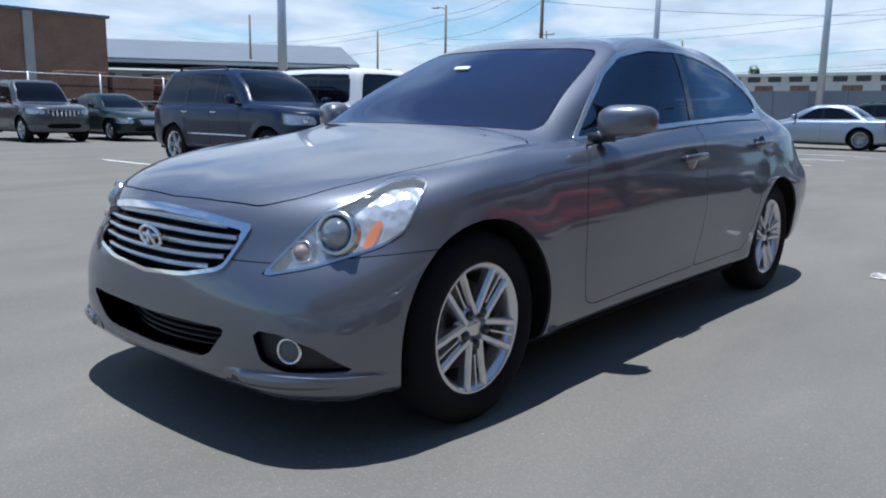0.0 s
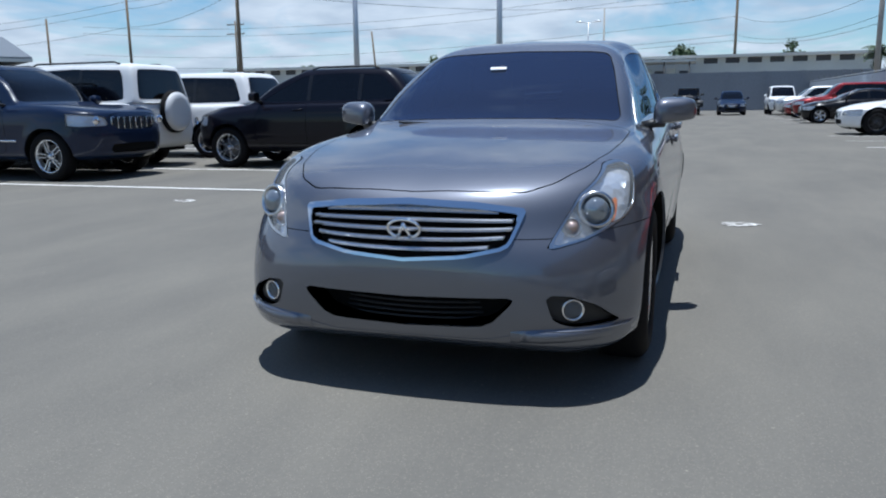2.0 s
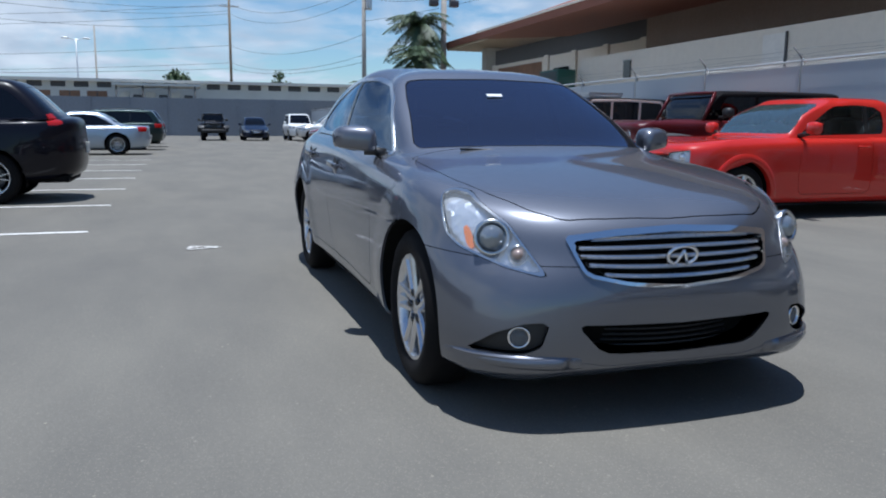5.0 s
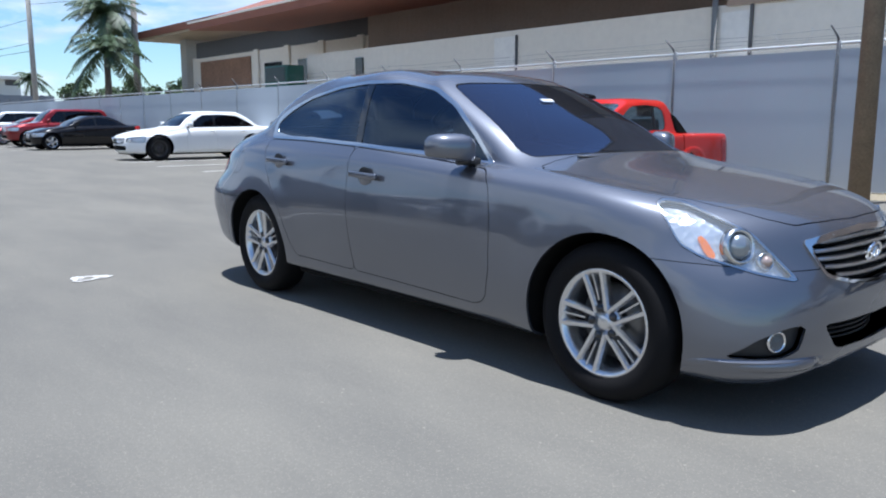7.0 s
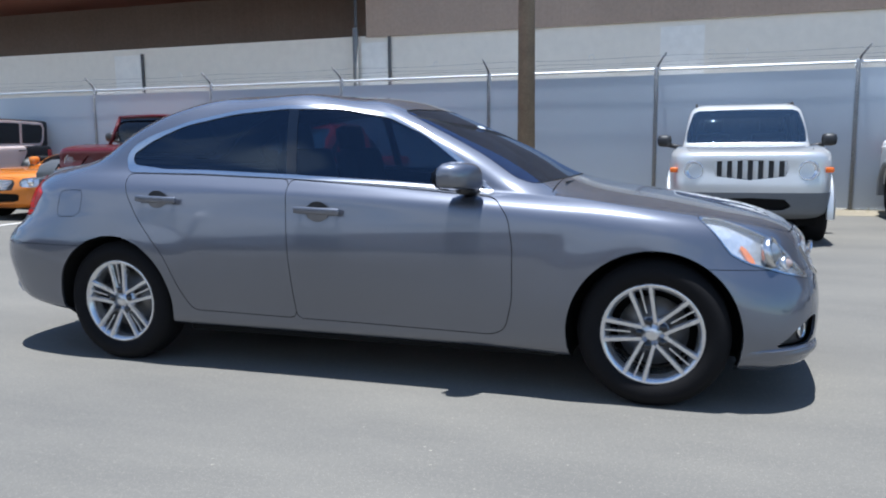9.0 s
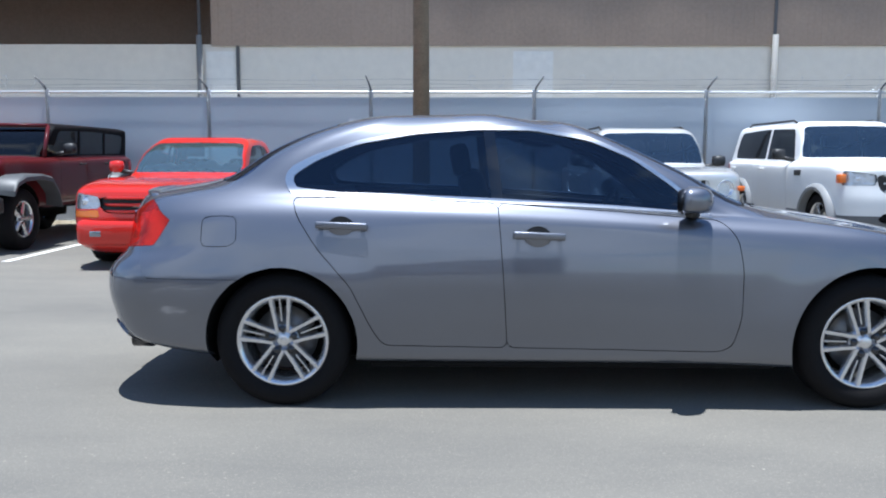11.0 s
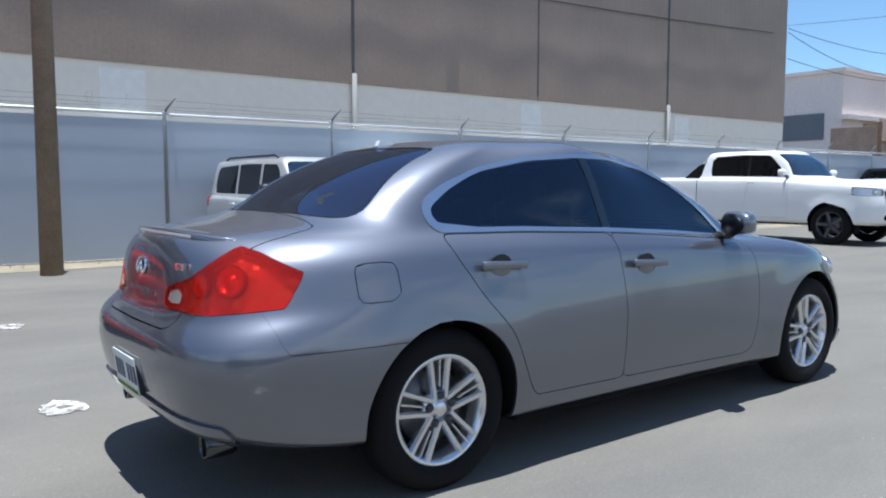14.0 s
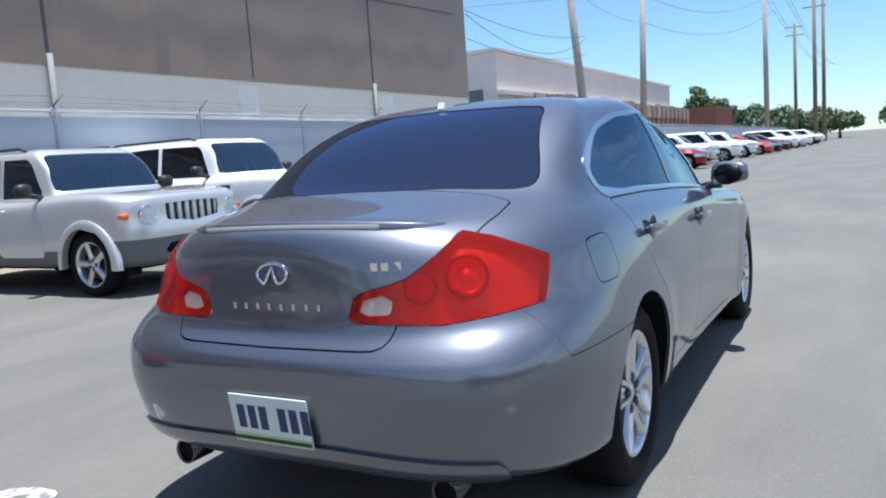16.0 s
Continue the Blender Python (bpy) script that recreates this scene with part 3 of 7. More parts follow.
def build_warehouse():
    w = thing("warehouse", "long brown metal-clad warehouse over a pale block base", "building")
    y = 13.4
    wall_box("base_wall", PALE_WALL, w, -24.0, 26.1, y, y + 14, 0, 3.76, label="pale plastered base wall")
    wall_box("upper_wall", BROWN_CLAD, w, -6.1, 26.1, y - 0.03, y + 14, 3.76, 9.6, label="ribbed brown sheet cladding")
    wall_box("upper_wall", BROWN_CLAD, w, -24.0, -6.1, y + 3.0, y + 14, 3.76, 6.9)
    wall_box("roof", ROOF_GREY, w, -24.5, 26.3, y - 0.2, y + 14.2, 9.6, 9.8)
    wall_box("flashing", BROWN_CLAD, w, -6.1, 26.1, y - 0.05, y - 0.032, 3.72, 3.80)
    # eave over the western half
    bm = prism([(y - 1.7, 5.15), (y - 1.75, 5.45), (y + 3.1, 7.2), (y + 3.1, 5.5)], -31.0, -6.12, "YZ")
    part("eave", bm, EAVE_RED, w, "dark red eave boards", smooth=False)
    wall_box("fascia", PALE_WALL, w, -31.0, -6.12, y - 1.80, y - 1.752, 5.42, 5.50)
    bm = prism([(y + 3.05, 6.8), (y + 3.05, 9.1), (y + 8, 9.1), (y + 8, 6.8)], -30.0, -6.12, "YZ")
    part("clerestory_wall", bm, ROOF_TAN, w, "tan ribbed upper wall", smooth=False)
    # downpipes with dark seams above
    for x in (-6.36, 6.55, 18.75):
        part("downpipe", tube([(x, y - 0.09, 0.1), (x, y - 0.09, 3.95)], 0.065, 10), PALE_PIPE, w, "pale painted downpipe")
        wall_box("seam", DARK_STEEL, w, x - 0.035, x + 0.035, y - 0.05, y - 0.032, 3.95, 9.5)
    wall_box("seam", DARK_STEEL, w, 12.72, 12.76, y - 0.045, y - 0.031, 3.7, 9.5)
    PATCH = material("white_patch", (0.86, 0.84, 0.79), rough=0.7, vary=0.08)
    for x0, x1 in ((-6.24, -5.56), (0.72, 1.62), (12.1, 12.9), (-13.5, -12.66), (19.2, 20.0)):
        wall_box("wall_panel", PATCH, w, x0, x1, y - 0.012, y + 0.01, 1.9, 3.60, label="whitewashed panel")
    wall_box("conduit", DARK_STEEL, w, -5.54, -5.47, y - 0.05, y - 0.013, 1.0, 3.72)
    wall_box("conduit", DARK_STEEL, w, -12.62, -12.55, y - 0.05, y - 0.013, 1.0, 3.62)
    wall_box("vent_louvre", DARK_GLASS, w, -20.6, -20.15, y - 0.06, y - 0.004, 2.85, 3.45)
    # flood lamp on the cladding, with the stain under it
    lm = wall_box("wall_lamp", GALVANISED, w, 9.35, 9.75, y - 0.45, y - 0.12, 7.05, 7.3, bev=0.03)
    part("bracket", tube([(9.55, y - 0.03, 7.1), (9.55, y - 0.3, 7.12)], 0.03, 8), DARK_STEEL, lm)
    part("power_wire", tube([(-2 + 1.5 * k, y - 0.10 - 0.02 * (k % 2), 6.7 - 0.10 * math.sin(math.pi * k / 18) * 3 + 0.02 * k) for k in range(19)], 0.018, 5), BLACK_WIRE, w)
    return w


def build_office():
    o = thing("office_wing", "low office wing with a wide red-brown roof overhang", "building")
    y = 18.6
    wall_box("wall", PALE_WALL, o, -46.5, -24.0, y, y + 9, 0, 5.2, label="pale wall")
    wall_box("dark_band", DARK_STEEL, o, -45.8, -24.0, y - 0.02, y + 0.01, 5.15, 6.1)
    bm = prism([(y - 2.2, 6.55), (y - 2.3, 6.95), (y + 4, 8.1), (y + 4, 7.2)], -50.0, -31.0, "YZ")
    part("roof_overhang", bm, EAVE_RED, o, "red-brown roof overhang", smooth=False)
    bm = prism([(y - 3.6, 5.75), (y - 3.7, 6.15), (y + 4, 7.6), (y + 4, 6.6)], -33.0, -24.0, "YZ")
    part("roof_overhang", bm, EAVE_RED, o, smooth=False)
    wall_box("soffit", ROOF_TAN, o, -50.0, -31.0, y - 2.1, y + 2, 6.42, 6.55)
    wall_box("end_pier", CONCRETE, o, -47.4, -46.5, y - 0.4, y + 2, 0, 6.4)
    pn = wall_box("stone_panel", RUST_BROWN, o, -45.2, -38.5, y - 0.06, y - 0.021, 3.2, 4.9, label="rough brown stone panel")
    for k in range(4):
        wall_box("panel_post", PALE_WALL, o, -38.0 + 3.4 * k, -37.5 + 3.4 * k, y - 0.12, y - 0.021, 2.5, 5.2)
    wall_box("window", DARK_GLASS, o, -36.9, -35.0, y - 0.05, y - 0.021, 3.0, 4.4)
    wall_box("window", DARK_GLASS, o, -33.3, -31.6, y - 0.05, y - 0.021, 3.0, 4.4)
    return o


def build_condenser():
    GREEN = material("green_enamel", (0.03, 0.12, 0.09), rough=0.5)
    c = thing("condenser_unit", "dark green cooling unit behind the fence", "cooling unit")
    part("casing", boxes((-25.6, -23.9, 12.4, 13.2, 0.0, 3.35), bev=0.05), GREEN, c)
    for k in range(6):
        part("louvre", boxes((-25.5, -24.0, 12.37, 12.41, 2.75 + 0.09 * k, 2.80 + 0.09 * k)), DARK_STEEL, c, smooth=False)


build_warehouse()
build_office()
build_condenser()


def build_far_shed():
    """Long white shed with a row of dark clerestory gaps, beyond the lot's end wall."""
    s = thing("long_shed", "long low white shed with dark gaps under its roof", "building")
    x = -92.0
    wall_box("wall", SHED_WHITE, s, x - 14, x, -62, 19, 0, 5.0)
    wall_box("roof", PALE_WALL, s, x - 15, x + 0.8, -62.5, 19.5, 5.62, 5.95, label="pale roof edge")
    wall_box("clerestory", DARK_STEEL, s, x - 14, x - 0.06, -62, 19, 5.0, 5.62)
    n = 34
    for k in range(n):
        yy = -61 + 80 * k / n
        wall_box("clerestory_post", SHED_WHITE, s, x - 0.05, x + 0.02, yy, yy + 0.85, 5.0, 5.62)
    for yy in (-47, -42, -31, -27, -21.5, -17.6, -14.6, -11.8):
        wn = wall_box("window", RUST_BROWN, s, x - 0.02, x + 0.03, yy, yy + 2.1, 3.3, 4.6)
        wall_box("mullion", DARK_STEEL, wn, x + 0.03, x + 0.05, yy + 1.0, yy + 1.1, 3.3, 4.6)
    c = thing("canopy", "flat white canopy on posts by the shed", "canopy")
    wall_box("canopy_roof", SHED_WHITE, c, -90.0, -84.0, -8.6, 0.2, 4.95, 5.2)
    for yy in (-8.2, -5.6, -3.0, -0.4):
        part("canopy_post", tube([(-84.3, yy, 0), (-84.3, yy, 4.96)], 0.09, 8), DARK_STEEL, c)
    for k in range(6):
        b = thing("stacked_crate", "dark crate under the canopy", "crate", group="crates under the canopy")
        part("crate_body", boxes((-87.5, -86.2, -8.0 + 1.3 * k, -7.1 + 1.3 * k, 3.0 - 0.1 * (k % 3), 4.35 - 0.25 * (k % 2)), bev=0.05), DARK_STEEL if k % 2 else SHED_WHITE, b)
        part("crate_stand", boxes((-87.4, -86.3, -7.9 + 1.3 * k, -7.2 + 1.3 * k, 0.0, 3.0 - 0.1 * (k % 3))), DARK_STEEL, b, smooth=False)


def build_end_wall():
    w = wall_box("wall_end", FAR_GREY, None, -70.4, -70.0, -75, 16.4, 0, 3.32)
    tagged(w, "plain grey wall at the end of the lot", "wall", kind="structure")
    for k in range(30):
        p = wall_box("pilaster", FAR_GREY, w, -70.0, -69.9, -74.6 + 3.1 * k, -74.35 + 3.1 * k, 0, 3.36)


def build_left_yard():
    b = thing("block_building", "square brown windowless block building", "building")
    wall_box("wall", RUST_BROWN, b, -24.0, 8.0, -64, -52.6, 0, 7.1)
    wall_box("parapet", ROOF_GREY, b, -24.2, 8.2, -64.2, -52.4, 7.1, 7.3)
    for x in (-19.0, -13.0, -7.0):
        wall_box("pier", CONCRETE, b, x, x + 0.6, -52.6, -52.45, 0, 7.1)
    m = pose(-47.5, -52.8, 0, 0, 0, -34.0)
    s = thing("loading_shed", "long grey shed with a deep sloping roof", "building", m)
    wall_box("wall", CONCRETE, s, 0, 40, -10, 0, 0, 4.2)
    bm = prism([(1.6, 4.8), (1.6, 5.15), (-10.5, 7.6), (-10.5, 4.8)], -0.5, 41.0, "YZ")
    part("roof", bm, ROOF_GREY, s, "blue-grey sheet roof", smooth=False)
    wall_box("gutter", SHED_WHITE, s, -0.5, 41.0, 1.6, 1.75, 4.75, 5.0)
    for k in range(5):
        wall_box("door_bay", DARK_STEEL, s, 2 + 6.2 * k, 6 + 6.2 * k, 0.001, 0.05, 0, 3.9)
    # stacked rusty racks and bundles before it
    rnd = random.Random(21)
    for k in range(13):
        x = 4.0 - 2.3 * k
        y = -38.5 + 0.28 * k
        t = thing("scrap_stack", "rusty stack of pallets and pipe bundles", "scrap stack", pose(x, y, 0, 0, 0, rnd.uniform(-9, 9)), group="scrap stacks")
        z = 0.0
        for j in range(rnd.randint(3, 5)):
            h = rnd.uniform(0.45, 0.75)
            wd = rnd.uniform(0.75, 1.05)
            part("scrap_bale", boxes((-wd, wd, -0.7, 0.7, z + 0.06, z + h), bev=0.04), RUST_BROWN if rnd.random() < 0.75 else EAVE_RED, t, smooth=False)
            for q in (-0.6, 0.45):
                part("bearer", boxes((-wd, wd, q, q + 0.15, z, z + 0.06)), DARK_STEEL, t, smooth=False)
            z += h
    y = -31.0
    f = thing("yard_fence", "thin wire fence with steel posts round the yard", "fence")
    for k in range(14):
        part("post", tube([(8 - 3 * k, y - 0.05 * k, 0), (8 - 3 * k, y - 0.05 * k, 2.4)], 0.04, 8), GALVANISED, f)
    for z in (0.3, 1.3, 2.35):
        part("rail", tube([(8, y, z), (-31, y - 0.65, z)], 0.022, 6), GALVANISED, f)
    wt = thing("white_trailer", "white box trailer in the yard", "trailer", pose(-2, -43.5, 0, 0, 0, 4))
    part("trailer_box", boxes((-9, 3, -1.2, 1.2, 1.2, 3.9), bev=0.05), SHED_WHITE, wt, smooth=False)
    for x in (-8, -6.8, 1.5):
        for yy in (-0.95, 0.95):
            q = lathe([(0.25, -0.12), (0.5, -0.12), (0.5, 0.12), (0.25, 0.12)], 20, closed=True)
            bmesh.ops.translate(q, verts=q.verts, vec=(x, yy, 0.5))
            part("tyre", q, RUBBER, wt)
    part("chassis", boxes((-9, 3, -0.5, 0.5, 0.75, 1.2)), DARK_STEEL, wt, smooth=False)


def build_right_far():
    p = thing("pink_building", "large pale pink flat-roofed building", "building")
    wall_box("wall", PINK_WALL, p, 50.0, 108.0, 22.8, 50, 0, 8.9)
    wall_box("parapet", PINK_WALL, p, 49.8, 108.2, 22.6, 50.2, 8.9, 9.15)
    wall_box("ledge", PINK_WALL, p, 49.6, 108.2, 22.2, 22.8, 5.7, 6.0)
    for k in range(9):
        wall_box("wall_recess", ROOF_TAN, p, 53 + 6.1 * k, 57.5 + 6.1 * k, 22.76, 22.81, 4.2, 5.6)
    wall_box("louvre", ROOF_GREY, p, 49.93, 50.01, 24, 28, 4.4, 6.2)
    t = thing("timber_rack", "long rack of brown stacked timber beyond the fence", "timber rack")
    wall_box("stack_body", TIMBER, t, 40.0, 86.0, 16.0, 18.5, 0, 4.4)
    rnd = random.Random(4)
    for k in range(24):
        x = 40.0 + 1.9 * k
        wall_box("timber_block", TIMBER, t, x + 0.1, x + 1.75, 15.86, 15.99, 3.6 + 0.1 * rnd.random(), 4.75 + 0.2 * rnd.random())
        for z in (0.9, 1.8, 2.7, 3.5):
            wall_box("timber_batten", RUST_BROWN, t, x + 0.1, x + 1.8, 15.93, 15.995, z, z + 0.07)
        wall_box("rack_post", RUST_BROWN, t, x - 0.02, x + 0.10, 15.80, 15.99, 0, 4.6)
    c = thing("red_container", "rust-red shipping container beyond the fence", "container")
    wall_box("container_body", EAVE_RED, c, 88, 100, 13.5, 16.5, 0, 5.0)
    for k in range(24):
        wall_box("container_rib", EAVE_RED, c, 88.1 + 0.5 * k, 88.35 + 0.5 * k, 13.42, 13.499, 0.1, 4.9)


build_far_shed()
build_end_wall()
build_left_yard()
build_right_far()


# ---- poles, lamps and wires ----
def pole(x, y, h, r, mat, label, fittings="", lean=(0, 0)):
    p = thing("utility_pole" if mat is not GALVANISED else "lamp_pole", label, "pole", pose(x, y, 0, lean[1], lean[0], 0), group="poles round the lot")
    part("shaft", tube([(0, 0, 0), (0, 0, h * 0.5), (0, 0, h)], [r, r * 0.85, r * 0.7], 14), mat, p)
    if "cross" in fittings:
        for z in (h - 0.5, h - 1.7):
            part("crossarm", boxes((-0.06, 0.06, -1.3, 1.3, z - 0.07, z + 0.07), bev=0.01), POLE_GREY, p, smooth=False)
            for yy in (-1.2, -0.6, 0.6, 1.2):
                part("insulator", tube([(0, yy, z + 0.07), (0, yy, z + 0.26)], [0.05, 0.035], 8), GALVANISED, p)
    if "drum" in fittings:
        part("transformer", lathe([(0.001, h - 3.0), (0.28, h - 3.0), (0.3, h - 2.9), (0.3, h - 2.0), (0.26, h - 1.92), (0.001, h - 1.9)], 18, axis="Z"), GALVANISED, p)
        p.children[-1].location = (0.2, 0.42, 0)
    if "twin" in fittings:
        part("lamp_arm", tube([(0, -1.0, h + 0.1), (0, 0, h - 0.15), (0, 1.0, h + 0.1)], 0.05, 8), mat, p)
        for yy in (-1.25, 1.25):
            part("lamp_head", boxes((-0.22, 0.22, yy - 0.4, yy + 0.4, h - 0.02, h + 0.2), bev=0.06), GALVANISED, p)
    if "single" in fittings:
        part("lamp_arm", tube([(0, 0, h - 0.5), (0, -0.5, h - 0.2), (0, -1.1, h - 0.15)], 0.04, 8), mat, p)
        part("lamp_head", boxes((-0.2, 0.2, -1.9, -1.0, h - 0.26, h - 0.1), bev=0.05), GALVANISED, p)
    if "flood" in fittings:
        for yy in (-0.75, 0.75):
            part("flood_lamp", boxes((-0.3, 0.25, yy - 0.3, yy + 0.3, h - 1.2, h - 0.75), bev=0.07), DARK_STEEL, p)
        part("lamp_arm", boxes((-0.05, 0.05, -0.9, 0.9, h - 0.75, h - 0.65)), DARK_STEEL, p, smooth=False)
    return p


GREY_POLE = "tall tapered grey steel lamp pole"
WOOD_POLE = "weathered wooden power pole"
pole(-19.6, -27.2, 9.5, 0.24, GALVANISED, GREY_POLE)
pole(-63.2, -54.7, 12.4, 0.17, POLE_WOOD, WOOD_POLE, "single")
pole(-54.2, -36.2, 13.5, 0.19, POLE_WOOD, "wooden power pole with a transformer drum", "cross drum")
pole(-50.9, -24.0, 12.2, 0.24, GALVANISED, GREY_POLE, "single")
pole(-69.0, -17.4, 16.0, 0.34, GALVANISED, GREY_POLE)
pole(-107.0, -14.3, 11.6, 0.12, GALVANISED, "slim lamp pole with two lamp heads", "twin")
pole(-104.0, -11.8, 13.0, 0.14, POLE_GREY, WOOD_POLE)
pole(-112.0, 5.0, 19.0, 0.22, POLE_WOOD, WOOD_POLE, "cross")
pole(-67.9, 14.4, 14.5, 0.24, POLE_GREY, WOOD_POLE, "drum")
pole(-49.6, 16.1, 10.6, 0.26, POLE_GREY, "grey pole with two flood lamps", "flood")
pole(-1.145, 8.52, 9.5, 0.150, POLE_WOOD, "brown wooden pole standing before the fence")
pole(46.4, 14.7, 15.0, 0.30, POLE_GREY, WOOD_POLE, lean=(-3.4, -3.4))
pole(61.8, 15.0, 16.0, 0.30, POLE_GREY, WOOD_POLE, lean=(1.2, 1.0))
pole(105.2, 10.0, 23.0, 0.35, POLE_GREY, "tall power pole with cross-arms", "cross")
pole(125.5, 8.1, 17.5, 0.28, POLE_WOOD, WOOD_POLE, "cross")
pole(106.0, 4.4, 18.5, 0.28, POLE_WOOD, WOOD_POLE, "cross")
pole(116.0, 3.85, 19.5, 0.28, POLE_WOOD, WOOD_POLE)
pole(-60.0, -62.0, 9.8, 0.14, POLE_WOOD, WOOD_POLE)
pole(-88.0, -58.0, 12.0, 0.15, POLE_WOOD, WOOD_POLE, "cross")
pole(-84.0, -36.0, 9.5, 0.14, POLE_WOOD, WOOD_POLE, lean=(0, 5))
pole(-40.0, -58.0, 9.3, 0.13, POLE_WOOD, WOOD_POLE)


def wire(a, b, sag, r=0.03):
    r = r * 0.55
    pts = []
    for i in range(25):
        t = i / 24
        p = Vector(a).lerp(Vector(b), t)
        p.z -= sag * 4 * t * (1 - t)
        pts.append(p)
    w = part("overhead_wire", tube(pts, r, 5), BLACK_WIRE)
    tagged(w, "thin black overhead power line", "power line", "power lines")


for z, s in ((12.9, 1.0), (12.2, 1.1), (10.4, 0.8)):
    wire((-54.2, -36.2, z), (-112.0, 5.0, z + 4.5), s + 1.0, 0.035)
    wire((-54.2, -36.2, z), (-63.2, -54.7, z - 1.4), 0.7, 0.03)
    wire((-63.2, -54.7, z - 1.4), (-70, -120, z), 2.0, 0.03)
for z, s in ((17.6, 1.8), (16.3, 1.8), (12.0, 1.5), (9.6, 1.2), (8.8, 0.9)):
    wire((-112.0, 5.0, z), (-67.9, 14.4, z * 0.78), s, 0.035)
    wire((-112.0, 5.0, z), (-118, -110, z * 0.9), s * 1.6, 0.04)
for z in (13.6, 12.4, 10.5):
    wire((-67.9, 14.4, z), (-20, 30, z + 3), 1.2, 0.03)
wire((-67.9, 14.4, 12.8), (-49.6, 16.1, 10.2), 0.5, 0.025)
for z, s in ((7.35, 0.5), (7.2, 1.3), (6.2, 0.6)):
    wire((26.1, 13.3, z), (46.4, 14.6, z + 1.2), s, 0.025)
for z in (14.5, 13.2, 11.0):
    wire((46.0, 14.6, z), (61.9, 15.0, z + 0.3), 0.4, 0.022)
    wire((61.9, 15.0, z + 0.4), (105.2, 9.0, z + 6), 2.0, 0.03)
    wire((46.0, 14.6, z), (20, 60, z + 2), 1.0, 0.022)
for dy in (-1.2, 1.2):
    for z in (22.4, 21.2):
        wire((105.2, 10.0 + dy, z), (260, 8 + dy, 21), 3.0, 0.05)


# ---- trees ----
LEAF = material("leaf_green", (0.085, 0.125, 0.05), rough=0.6, vary=0.45, scale=1.2, fine=9)
PALM_LEAF = material("palm_green", (0.045, 0.075, 0.026), rough=0.55, vary=0.4, scale=1.0, fine=9)
PALM_DRY = material("palm_dry", (0.24, 0.18, 0.09), rough=0.8, vary=0.3)
BARK = material("bark", (0.16, 0.13, 0.10), rough=0.9, vary=0.3, scale=3, bump=0.5, bump_scale=30)


def palm(x, y, h, seed, n=30, size=2.6):
    rnd = random.Random(seed)
    p = thing("palm_tree", "tall palm with drooping fronds behind the fence", "palm tree", pose(x, y, 0), group="palms")
    part("trunk", tube([(0, 0, 0), (0.1, 0.05, h * 0.5), (0.0, 0.1, h)], [0.26, 0.2, 0.17], 12), BARK, p)
    crown = part("crown_shaft", tube([(0, 0.1, h - 0.2), (0, 0.1, h + 0.5)], [0.2, 0.1], 10), PALM_LEAF, p)
    for k in range(n):
        a = rnd.uniform(0, 6.28)
        lift = rnd.uniform(-0.35, 1.35)
        ln = size * rnd.uniform(0.8, 1.15)
        bm = bmesh.new()
        prev = None
        segs = 24
        for i in range(segs + 1):
            t = i / segs
            rr = ln * (t * math.cos(lift * (1 - t * 0.6)))
            z = h + 0.35 + ln * (math.sin(lift) * t * 1.1 - 0.85 * t * t)
            c = Vector((rr * math.cos(a), rr * math.sin(a) + 0.1, z))
            here = bm.verts.new(c)
            if prev is not None:
                d = (c - prev).normalized()
                sd = d.cross(Vector((0, 0, 1)))
                sd = sd.normalized() if sd.length > 1e-3 else Vector((1, 0, 0))
                lw = 0.75 * size / 2.6 * math.sin(math.pi * min(1, 0.12 + 0.86 * t)) ** 0.7
                for q in (1, -1):
                    tip = prev + sd * q * lw + d * lw * 0.55 - Vector((0, 0, lw * rnd.uniform(0.35, 0.9)))
                    bm.faces.new((last, here, bm.verts.new(tip)))
            prev, last = c, here
        part("frond", bm, PALM_DRY if lift < -0.38 else PALM_LEAF, p, smooth=False)
    return p


palm(-49.2, 14.0, 7.6, 3, 38, 2.5)
palm(-46.5, 13.1, 5.2, 8, 30, 2.5)
palm(-74.0, 15.6, 4.6, 9, 22, 1.7)


